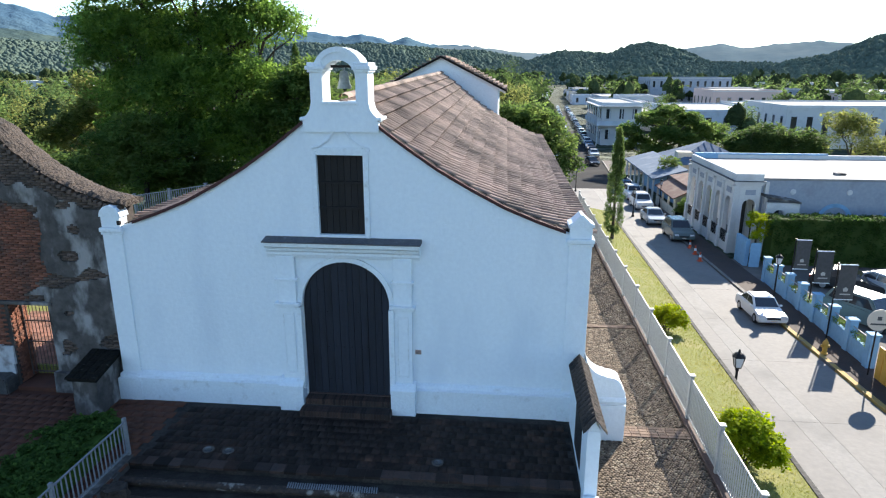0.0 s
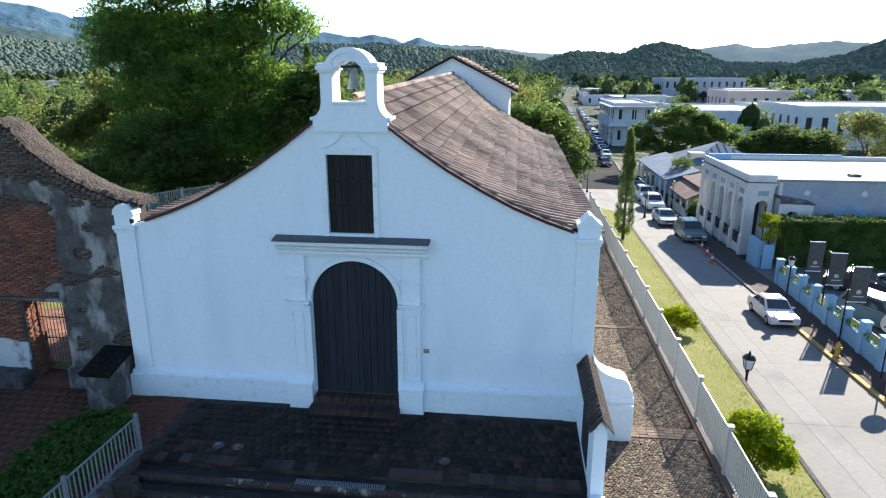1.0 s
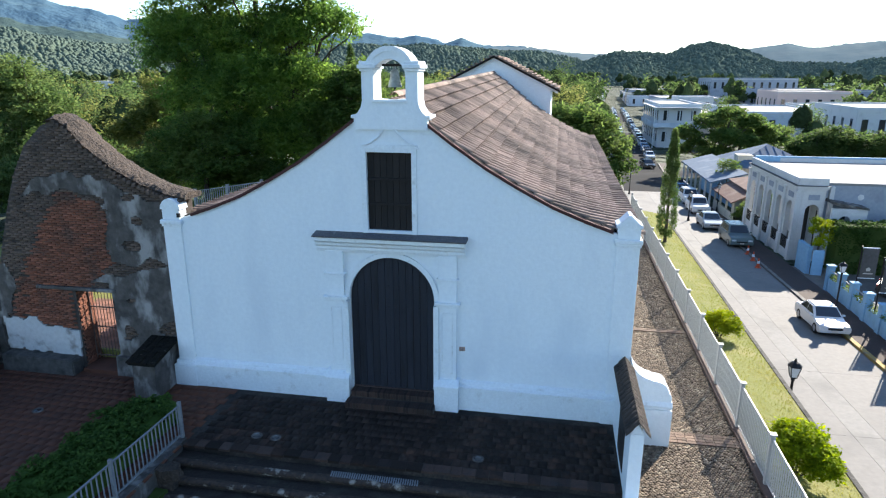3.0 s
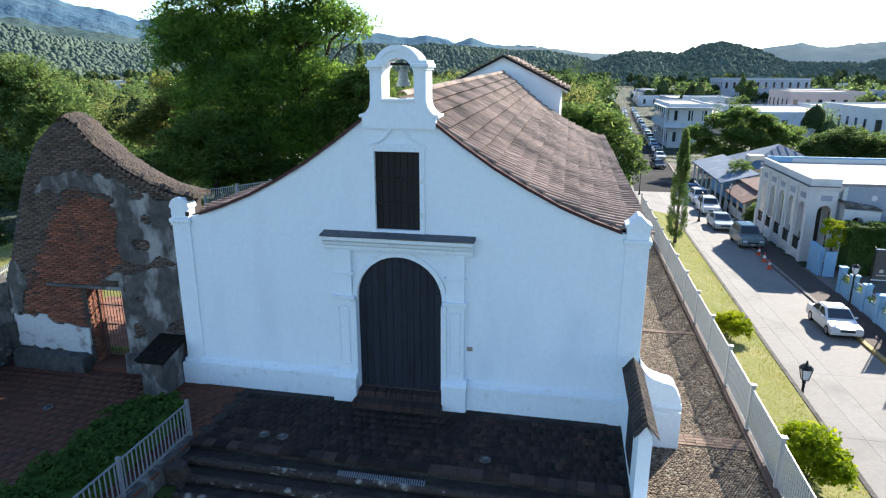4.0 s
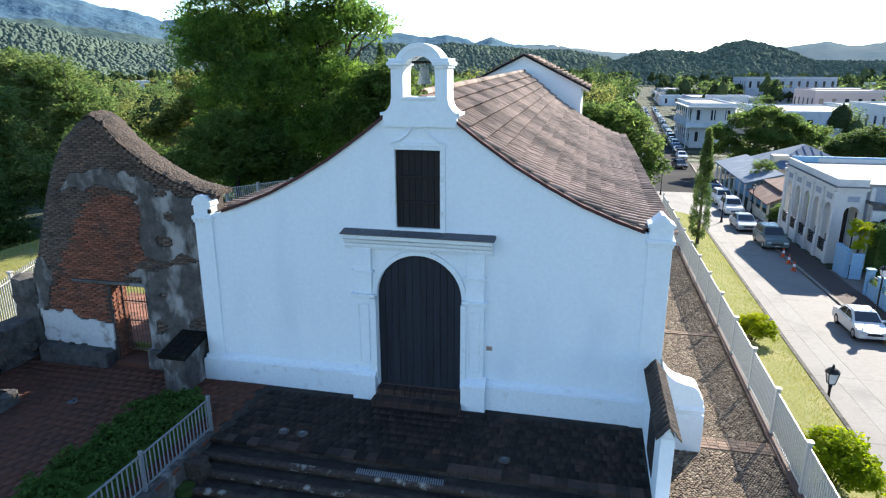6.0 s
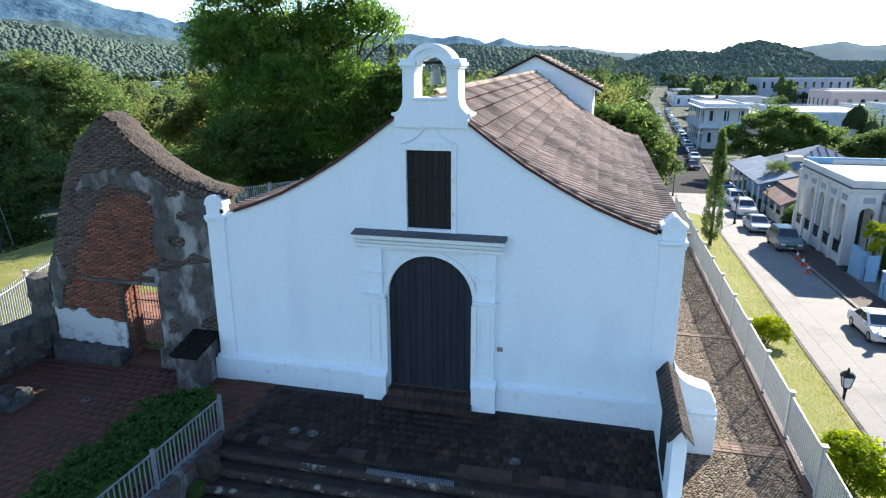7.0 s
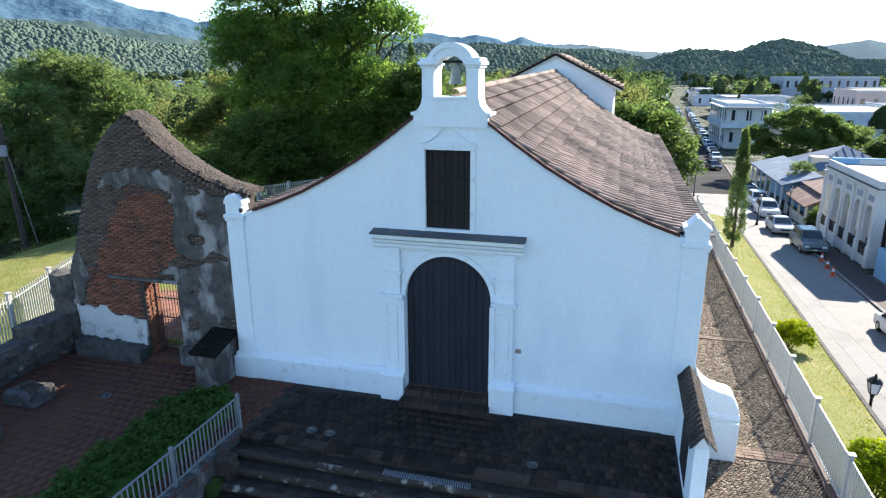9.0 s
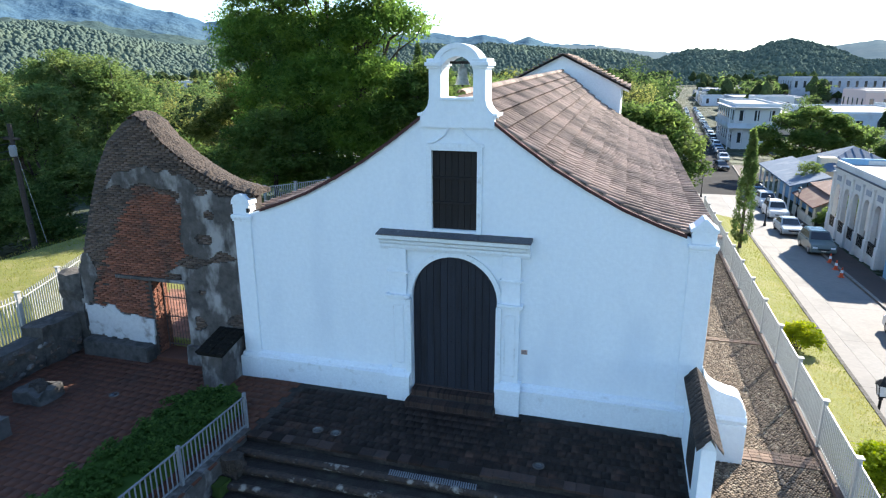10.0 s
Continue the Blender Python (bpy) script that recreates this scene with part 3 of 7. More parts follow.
def gable_z(x):
    x = abs(x)
    for (a, za), (b, zb) in zip(PROFILE, PROFILE[1:]):
        if x <= b:
            return za + (zb - za) * (x - a) / (b - a)
    return PROFILE[-1][1]


NAVE = 25.3


def roof_z(x, y):
    """Top of the roof bed; the ridge climbs slightly towards the back."""
    lift = 0.55 * (y / NAVE) * max(0.0, 1 - abs(x) / 6.0)
    return gable_z(x) + lift


# facade wall with real openings, as a slab with arch and window cut by its outline strips
def wall_strip(bm, x0, x1, z0, z1, y0=0.0, y1=0.7):
    box(bm, x0, x1, y0, y1, z0, z1)


DOOR_W, DOOR_SPRING, DOOR_TOP = 1.15, 3.0, 4.13
bm = bmesh.new()
left = [(-6.0, -0.6), (-DOOR_W, -0.6), (-DOOR_W, DOOR_SPRING)] + arc(0, DOOR_SPRING, DOOR_W, 180, 90, 12)[1:] + [(0.0, 4.86), (-0.6, 4.86), (-0.6, 6.9), (0.0, 6.9), (0.0, 8.1)]
left += [(-x, z - 0.03) for x, z in PROFILE[1:]]
prism(bm, left, 0.0, 0.7)
right = [(-x, z) for x, z in left]
prism(bm, right, 0.0, 0.7)
bmesh.ops.remove_doubles(bm, verts=bm.verts, dist=0.0005)
dead = [f for f in bm.faces if abs(f.calc_center_median().x) < 0.001 and abs(f.normal.x) > 0.9]
bmesh.ops.delete(bm, geom=dead, context="FACES_ONLY")
part("facade_wall", bm, M["limewash"], church)
for s, nm in ((1, "side_wall"), (-1, "side_wall")):
    part(nm, boxed(min(s * 5.3, s * 5.98), max(s * 5.3, s * 5.98), 0.71, NAVE, -0.9, 4.82), M["limewash"], church)
# plinth with a moulded top
for x0, x1 in ((-5.98, -1.78), (1.78, 5.98)):
    bm = bmesh.new()
    prism(bm, [(0.0, -0.6), (-0.16, -0.6), (-0.16, 0.60), (-0.19, 0.62), (-0.19, 0.68), (-0.10, 0.71), (-0.09, 0.77), (-0.03, 0.81), (0.0, 0.82)], x0, x1, axis="x")
    part("plinth", bm, M["trim_white"], church)


def corner_pier(x0, x1, y0, y1, round_cap):
    """Nearly flush corner pier; its cap is a half-round barrel or a small pediment, both running back."""
    pier = part("corner_pier", boxed(x0, x1, y0, y1, 0.74, 4.74, bevel=0.02), M["limewash"], church)
    bm = bmesh.new()
    box(bm, x0 - 0.1, x1 + 0.04, -0.2, y1 + 0.04, -0.6, 0.64, bevel=0.015)
    box(bm, x0 - 0.06, x1 + 0.02, -0.13, y1 + 0.03, 0.62, 0.76, bevel=0.03)
    part("pier_base", bm, M["trim_white"], pier)
    bm = bmesh.new()
    box(bm, x0 - 0.03, x1 + 0.03, y0 - 0.03, y1 + 0.03, 4.73, 4.80, bevel=0.02)
    box(bm, x0 - 0.06, x1 + 0.06, y0 - 0.06, y1 + 0.06, 4.80, 4.93, bevel=0.04)
    part("pier_capital", bm, M["trim_white"], pier)
    part("pier_die", boxed(x0 + 0.01, x1 - 0.01, y0 - 0.01, y1 - 0.01, 4.93, 5.22, bevel=0.015), M["limewash"], pier)
    cx, w = (x0 + x1) / 2, (x1 - x0) / 2 + 0.03
    if round_cap:
        out = [(cx + w * math.cos(radians(a)), 5.215 + 0.30 * math.sin(radians(a))) for a in range(0, 181, 12)]
    else:
        out = [(cx + w, 5.21), (cx + w, 5.28), (cx + w * 0.7, 5.33), (cx + 0.03, 5.52), (cx - 0.03, 5.52), (cx - w * 0.7, 5.33), (cx - w, 5.28), (cx - w, 5.21)]
    bm = prism(bmesh.new(), out, y0 - 0.03, y1 + 0.03)
    bmesh.ops.bevel(bm, geom=[e for e in bm.edges if abs(e.verts[0].co.y - e.verts[1].co.y) < 0.01], offset=0.015, segments=2, affect="EDGES")
    part("pier_cap", bm, M["trim_white"], pier)


corner_pier(-6.43, -5.90, -0.06, 0.30, True)
corner_pier(5.66, 6.22, -0.06, 0.42, False)

# verge: thin terracotta edge along the gable
for s in (-1, 1):
    bm = bmesh.new()
    up = [(s * x, z + 0.03) for x, z in PROFILE[1:-1]]
    low = [(s * x, z - 0.055) for x, z in PROFILE[1:-1]]
    prism(bm, up + low[::-1], -0.07, 0.12)
    part("verge", bm, M["verge_red"], church, "dark red tile verge")

# bell gable
cote = part("bell_gable", bmesh.new(), M["limewash"], church)
cote_bm = bmesh.new()
cote_bm.from_mesh(cote.data)
CX = 0.08
half = [(0.40, 8.17), (0.40, 8.80)]
inner_arch = arc(CX, 8.80, 0.40, 0, 180, 14)
outline_l = [(CX - 0.93, 7.45), (CX - 0.93, 7.78), (CX - 0.82, 7.86), (CX - 0.74, 7.98), (CX - 0.70, 8.15), (CX - 0.70, 8.95)]
outer = [(CX - 0.70, 8.95)] + arc(CX, 8.78, 0.60, 160, 90, 8)
leftp = outline_l + arc(CX, 8.82, 0.58, 165, 90, 8) + arc(CX, 8.72, 0.40, 90, 180, 8) + [(CX - 0.40, 8.17), (CX, 8.17), (CX, 7.45)]
prism(cote_bm, leftp, -0.08, 0.62)
prism(cote_bm, [(2 * CX - x, z) for x, z in leftp], -0.08, 0.62)
bmesh.ops.remove_doubles(cote_bm, verts=cote_bm.verts, dist=0.0005)
cote_bm.to_mesh(cote.data)
cote_bm.free()
for s in (-1, 1):
    bm = bmesh.new()
    xa = CX + s * 0.56
    for z0, z1, o in ((8.84, 8.90, 0.03), (8.90, 8.99, 0.07), (8.99, 9.07, 0.03)):
        box(bm, xa - 0.15 - o, xa + 0.15 + o, -0.10 - o, 0.64 + o, z0, z1, bevel=0.015)
    part("impost", bm, M["trim_white"], cote)
bm = bmesh.new()
prism(bm, arc(CX, 8.80, 0.62, 8, 172, 16) + arc(CX, 8.80, 0.50, 172, 8, 16), -0.12, 0.66)
part("arch_hood", bm, M["trim_white"], cote)
bm = bmesh.new()
box(bm, CX - 0.44, CX + 0.44, -0.12, 0.66, 8.10, 8.165, bevel=0.015)
part("arch_sill", bm, M["trim_white"], cote)
for s in (-1, 1):
    part("shoulder", boxed(CX + s * 0.93 - 0.07, CX + s * 0.93 + 0.07, -0.1, 0.64, 7.72, 7.80, bevel=0.02), M["trim_white"], cote)
bell = thing("bell", (CX + 0.05, 0.27, 8.35), "old grey-green bronze bell hung in the gable arch", "bell")
bm = lathe(bmesh.new(), [(0.0, 0.42), (0.06, 0.42), (0.09, 0.40), (0.11, 0.34), (0.12, 0.22), (0.15, 0.10), (0.17, 0.02), (0.18, 0.0), (0.16, 0.0)][::-1], (CX + 0.05, 0.27, 8.46), 20)
part("bell_body", bm, M["bronze"], bell, smooth=True)
part("yoke", boxed(CX - 0.26, CX + 0.26, 0.23, 0.31, 8.95, 9.01, bevel=0.01), M["shutter_wood"], bell)
part("crown_loop", tube(bmesh.new(), [(CX + 0.05, 0.27, 8.86), (CX + 0.05, 0.27, 8.96)], 0.035, 8), M["bronze"], bell)
part("clapper", lathe(bmesh.new(), [(0.012, 0.25), (0.012, 0.06), (0.035, 0.02), (0.03, -0.02), (0.0, -0.03)][::-1], (CX + 0.05, 0.27, 8.43), 8), M["iron_black"], bell)

# ogee moulding over the window
for s in (-1, 1):
    bm = bmesh.new()
    pts = [(0.03, -0.02, 7.95), (0.05, -0.02, 7.72), (0.13, -0.03, 7.48), (0.30, -0.03, 7.25), (0.52, -0.03, 7.10), (0.72, -0.03, 7.05)]
    tube(bm, [(s * x + 0.03, y, z) for x, y, z in pts], 0.028, 6)
    part("ogee_moulding", bm, M["trim_white"], church)
bm = bmesh.new()
prism(bm, [(-0.70, 6.98), (0.78, 6.98), (0.74, 7.03), (0.55, 7.07), (-0.47, 7.07), (-0.66, 7.03)], -0.05, 0.01)
part("window_head", bm, M["trim_white"], church)

# window: frame, sill, plank shutter with rails
win = part("window_frame", bmesh.new(), M["trim_white"], church)
bm = bmesh.new()
box(bm, -0.72, -0.585, -0.045, 0.1, 4.80, 6.98, bevel=0.012)
box(bm, 0.585, 0.72, -0.045, 0.1, 4.80, 6.98, bevel=0.012)
box(bm, -0.585, 0.585, -0.04, 0.1, 6.885, 6.98, bevel=0.012)
box(bm, -0.60, 0.60, -0.03, 0.1, 4.80, 4.875, bevel=0.012)
bm.to_mesh(win.data)
bm.free()
for k in range(7):
    x0 = -0.575 + k * 0.165
    part("shutter_plank", boxed(x0, x0 + 0.156, 0.09, 0.13, 4.87, 6.89, bevel=0.006), M["shutter_wood"], win)
for z in (5.52, 6.16):
    part("shutter_rail", boxed(-0.58, 0.58, 0.03, 0.10, z, z + 0.07, bevel=0.01), M["shutter_wood"], win)
part("shutter_back", boxed(-0.62, 0.62, 0.132, 0.17, 4.82, 6.94), M["shutter_wood"], win)

# door surround: pilasters, imposts, cornice
for s in (-1, 1):
    x0, x1 = (-1.80, -1.24) if s < 0 else (1.24, 1.80)
    pil = part("pilaster", boxed(x0 + 0.04, x1 - 0.04, -0.13, 0.01, 0.8, 4.30, bevel=0.012), M["limewash"], church)
    bm = bmesh.new()
    box(bm, x0 - 0.05, x1 + 0.05, -0.33, 0.02, -0.6, 0.66, bevel=0.02)
    prism(bm, [(0.0, 0.62), (-0.35, 0.64), (-0.35, 0.72), (-0.26, 0.80), (-0.16, 0.86), (0.0, 0.88)], x0 - 0.06, x1 + 0.06, axis="x")
    part("pilaster_base", bm, M["trim_white"], pil)
    bm = bmesh.new()
    box(bm, x0 - 0.02, x1 + 0.02, -0.17, 0.0, 2.90, 2.96, bevel=0.012)
    box(bm, x0 - 0.06, x1 + 0.06, -0.21, 0.0, 2.96, 3.04, bevel=0.02)
    part("impost", bm, M["trim_white"], pil)
    part("string_mould", boxed(x0 - 0.02, x1 + 0.02, -0.165, 0.0, 3.63, 3.69, bevel=0.015), M["trim_white"], pil)
    bm = bmesh.new()
    for u0, u1, z0, z1 in ((x0 + 0.13, x0 + 0.16, 1.05, 2.72), (x1 - 0.16, x1 - 0.13, 1.05, 2.72), (x0 + 0.13, x1 - 0.13, 2.72, 2.75), (x0 + 0.13, x1 - 0.13, 1.02, 1.05)):
        box(bm, u0, u1, -0.15, -0.12, z0, z1, bevel=0.006)
    part("panel_bead", bm, M["trim_white"], pil)
    part("arch_jamb", boxed(*(sorted((s * 1.155, s * 1.30))), -0.20, 0.0, 0.6, 2.93, bevel=0.012), M["trim_white"], pil)
bm = bmesh.new()
prism(bm, arc(0, DOOR_SPRING, 1.29, 0, 180, 24) + arc(0, DOOR_SPRING, 1.16, 180, 0, 24), -0.06, 0.0)
part("archivolt", bm, M["trim_white"], church)
bm = bmesh.new()
prism(bm, [(0.0, 4.27), (-0.10, 4.27), (-0.14, 4.36), (-0.14, 4.42), (-0.20, 4.47), (-0.22, 4.54), (-0.31, 4.60), (-0.32, 4.70), (0.0, 4.70)], -1.98, 1.98, axis="x")
cornice = part("cornice", bm, M["trim_white"], church)
for k in range(9):
    x0 = -2.02 + k * 0.45
    bm = prism(bmesh.new(), [(0.0, 4.705), (-0.36, 4.705), (-0.37, 4.735), (0.0, 4.80)], x0, x0 + 0.443, axis="x")
    part("slate", bm, M["slate_top"], cornice, "dark slate cover")

# door: two arched leaves of planks
door = part("door_leaf", bmesh.new(), M["door_wood"], church, "dark navy plank double door, shut")
bm = bmesh.new()
prism(bm, [(-1.15, 0.36), (1.15, 0.36), (1.15, 3.0)] + arc(0, 3.0, 1.15, 0, 180, 20)[1:], 0.10, 0.15)
bm.to_mesh(door.data)
bm.free()
for k in range(12):
    x0 = -1.14 + k * 0.19
    x1 = x0 + 0.178
    zt = 3.0 + math.sqrt(max(0.0, 1.14 ** 2 - max(abs(x0), abs(x1)) ** 2))
    zm = 3.0 + math.sqrt(max(0.0, 1.14 ** 2 - min(abs(x0), abs(x1)) ** 2))
    bm = bmesh.new()
    za, zb = (zt, zm) if x0 < -0.05 else (zm, zt)
    prism(bm, [(x0, 0.37), (x1, 0.37), (x1, zb), (x0, za)], 0.055 if k % 2 else 0.05, 0.10)
    part("door_plank", bm, M["door_wood"], door)
for z in (0.8, 1.75, 2.75, 3.35):
    for k in range(10):
        x = -0.95 + k * 0.211
        bm = lathe(bmesh.new(), [(0.018, 0.0), (0.016, 0.012), (0.006, 0.018)], (0, 0, 0), 6)
        bmesh.ops.rotate(bm, verts=bm.verts, cent=(0, 0, 0), matrix=Matrix.Rotation(radians(90), 3, "X"))
        bmesh.ops.translate(bm, verts=bm.verts, vec=(x, 0.052, z))
        part("door_stud", bm, M["iron_black"], door)
part("leaf_post", boxed(-0.035, 0.035, 0.025, 0.08, 0.37, 4.13, bevel=0.008), M["door_wood"], door)
# brick steps into the door
bm = boxed(-1.22, 1.22, -0.62, 0.42, -0.5, 0.17, bevel=0.01)
part("door_step", bm, M["mortar"], church)
bm = boxed(-1.15, 1.15, -0.28, 0.42, 0.16, 0.345, bevel=0.01)
part("door_step", bm, M["mortar"], church)
for row, (y0, z0, w) in enumerate(((-0.63, 0.0, 1.22), (-0.29, 0.18, 1.14))):
    k = 0
    x = -w
    while x < w - 0.02:
        part("step_brick", boxed(x + 0.004, min(x + 0.066, w), y0 - 0.012, y0 + 0.28, z0 + 0.02, z0 + 0.18, bevel=0.006), M["paver_edge"], church)
        x += 0.074
part("threshold", boxed(-1.14, 1.14, 0.0, 0.16, 0.345, 0.375), M["rust"], church)
bm = boxed(1.82, 1.98, -0.025, 0.0, 1.66, 1.78, bevel=0.004)
plq = part("plaque", bm, M["plaque"], church, "small stone plaque")
for k in range(4):
    part("plaque_line", boxed(1.84, 1.96 - 0.02 * (k % 2), -0.028, -0.024, 1.745 - 0.022 * k, 1.753 - 0.022 * k), M["slate_top"], plq)
# thin cable near the left pier
part("cable", tube(bmesh.new(), [(-5.93, -0.03, 5.2), (-5.93, -0.02, 3.0), (-5.91, -0.03, 0.85)], 0.012, 6), M["steel_grey"], church)
part("junction_box", boxed(-5.98, -5.90, -0.09, 0.0, 5.0, 5.12, bevel=0.01), M["iron_black"], church)

# rear, taller sanctuary block
rear = thing("sanctuary", (0, 25.4, 0), "taller white rear block of the chapel", "church")
bm = bmesh.new()
prism(bm, [(-3.55, -0.9), (3.55, -0.9), (3.55, 7.75), (0, 9.65), (-3.55, 7.75)], 25.4, 34.0)
part("block_wall", bm, M["limewash"], rear)
for s in (-1, 1):
    bm = bmesh.new()
    prism(bm, [(0, 9.66), (s * 4.12, 7.60), (s * 4.12, 7.72), (0, 9.80)], 25.15, 34.3)
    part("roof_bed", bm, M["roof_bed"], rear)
    rows = []
    for j in range(14):
        for k in range(38):
            u = (j + 0.5) / 14
            rows.append((s * 4.1 * u, 25.25 + k * 0.24, 9.83 - 2.06 * u, 0.17, 0.10, 0.05, 0))
    me = boxes_mesh("roof_tiles", rows, M["tile_roof_joined"])
    ob = new("roof_tiles", me)
    ob.parent = rear
    ob.location = (0, -25.4, 0)
    tagged(ob, kind="stuff")
    bm = bmesh.new()
    prism(bm, [(0, 9.72), (s * 4.0, 7.70), (s * 4.0, 7.52), (0, 9.50)], 25.34, 25.42)
    part("verge", bm, M["trim_white"], rear)

# ---- gate wall and scroll buttress ----
gate_wall = thing("gate_wall", (6.05, -1.8, 0), "white forecourt wall with a mossy tile coping", "wall")
part("wall_body", boxed(5.90, 6.18, -3.36, -0.26, -1.2, 1.66, bevel=0.015), M["limewash"], gate_wall)
part("wall_gable", prism(bmesh.new(), [(5.90, 1.66), (6.18, 1.66), (6.04, 1.88)], -3.35, -0.28), M["limewash"], gate_wall)
for s in (-1, 1):
    for k in range(16):
        y0 = -3.45 + k * 0.2
        for j in range(2):
            u0, u1 = 0.0 + j * 0.11, 0.0 + j * 0.11 + 0.14
            bm = bmesh.new()
            a = Vector((6.05 + s * u0, y0, 1.93 - u0 * 1.15 + 0.025 * (1 - j)))
            b = Vector((6.05 + s * u1, y0, 1.93 - u1 * 1.15 + 0.025 * (1 - j)))
            ring_a, ring_b = [], []
            for q in range(5):
                t = math.pi * q / 4
                off = Vector((0, 0.095 * math.cos(t) + 0.095, 0.05 * math.sin(t)))
                ring_a.append(bm.verts.new(a + off))
                ring_b.append(bm.verts.new(b + off * 1.05))
            for q in range(4):
                bm.faces.new((ring_a[q], ring_a[q + 1], ring_b[q + 1], ring_b[q]))
            bm.faces.new(ring_b)
            part("coping_tile", bm, M["coping"], gate_wall)
part("plaque_dark", boxed(5.885, 5.905, -2.6, -1.5, 0.2, 1.25, bevel=0.01), M["shutter_wood"], gate_wall, "dark recessed panel")
lower_wall = thing("stair_wall", (6.05, -5.5, 0), "lower white wall beside the stairs", "wall")
part("wall_body", boxed(5.88, 6.22, -9.0, -3.37, -4.0, 0.12, bevel=0.02), M["limewash"], lower_wall)
part("wall_rail", tube(bmesh.new(), [(6.33, -8, -0.35), (6.33, -3.5, -0.35), (6.33, -3.5, -0.6)], 0.03, 6), M["steel_white"], lower_wall)
scroll = thing("scroll_buttress", (6.8, 0.1, -0.6), "white scrolled buttress wall beside the chapel corner", "wall")
bm = bmesh.new()
curve = [(6.245, 1.86)] + arc(6.245 + 0.62, 1.92, 0.62, 190, 262, 8) + [(6.80, 1.28), (6.95, 1.26)] + arc(6.92, 0.96, 0.30, 80, 5, 6) + [(7.27, 0.92), (7.30, 0.86), (7.30, -0.7), (6.245, -0.7)]
prism(bm, curve, -0.12, 0.42)
part("scroll_body", bm, M["limewash"], scroll)
bm = bmesh.new()
prism(bm, [(0.0, 0.55), (-0.17, 0.55), (-0.19, 0.62), (-0.15, 0.68), (-0.12, 0.72), (0, 0.72)], 6.30, 7.33, axis="x")
part("scroll_string", bm, M["trim_white"], scroll)
part("scroll_plinth", boxed(6.26, 7.34, -0.17, 0.46, -0.75, 0.5, bevel=0.015), M["limewash"], scroll)


# ---- ruined gable wall ----
RUIN = [(-12.5, 0.0), (-12.48, 2.6), (-12.2, 3.25), (-11.85, 4.25), (-11.5, 5.2), (-11.15, 6.0), (-10.65, 6.82), (-10.0, 7.38), (-9.5, 7.60), (-9.1, 7.36), (-8.73, 6.93), (-7.93, 6.31), (-7.1, 5.85), (-6.5, 5.62), (-6.05, 5.48), (-6.05, 0.0)]


def inside(poly, x, z):
    hit = False
    for (xa, za), (xb, zb) in zip(poly, poly[1:] + poly[:1]):
        if (za > z) != (zb > z) and x < (xb - xa) * (z - za) / (zb - za) + xa:
            hit = not hit
    return hit


RED = [(-11.9, 1.5), (-9.8, 1.35), (-9.8, 2.6), (-9.0, 2.85), (-8.45, 3.35), (-8.35, 4.0), (-8.3, 4.75), (-8.55, 5.2), (-9.0, 5.45), (-9.95, 5.5), (-10.3, 4.8), (-10.75, 4.3), (-10.95, 3.8), (-11.3, 3.2), (-11.75, 2.7)]
PLASTER = [(-6.1, 0.0), (-8.5, 0.0), (-8.5, 2.95), (-9.8, 2.75), (-9.55, 3.05), (-8.55, 3.4), (-8.4, 4.2), (-8.35, 5.0), (-8.9, 5.55), (-10.0, 5.6), (-10.9, 5.35), (-10.6, 5.95), (-9.3, 6.1), (-8.2, 5.95), (-7.5, 5.55), (-6.1, 5.2)]
PLASTER_L = [(-12.5, 1.3), (-12.1, 1.5), (-11.85, 2.5), (-11.95, 3.3), (-12.5, 3.3)]
WHITE = [(-12.3, 0.55), (-9.78, 0.45), (-9.78, 1.3), (-10.3, 1.42), (-10.8, 1.30), (-11.3, 1.62), (-11.7, 1.5), (-12.3, 1.62)]


def ragged(x, z, amount=0.16):
    return x + amount * noise.noise((x * 2.2, z * 2.2, 0.4)), z + amount * noise.noise((x * 2.6, z * 2.0, 7.7))


def ruin_zone(x, z):
    if not inside(RUIN, x, z) or (-9.8 < x < -8.52 and z < 2.66):
        return ""
    u, w = ragged(x, z)
    if inside(WHITE, u, w):
        return "white"
    if inside(RED, u, w):
        return "red"
    if inside(PLASTER, u, w) or inside(PLASTER_L, u, w):
        if noise.noise((x * 1.3, z * 1.7, 5.5)) > 0.36:
            return "grey"
        if z < 1.7 and x < -7.2 and noise.noise((x * 1.2, z * 1.9, 2.5)) > 0.05:
            return "grey"
        return "plaster"
    return "grey"


ruin = thing("ruin_wall", (-9.3, 0.5, 0), "ruined brick gable wall with peeling grey plaster", "wall")
body = [(-6.05, -0.3), (-8.55, -0.3), (-8.55, 2.62), (-9.76, 2.62), (-9.76, -0.3), (-12.5, -0.3)] + RUIN[1:-1]
part("wall_core", prism(bmesh.new(), body, 0.185, 0.85), M["mortar"], ruin)


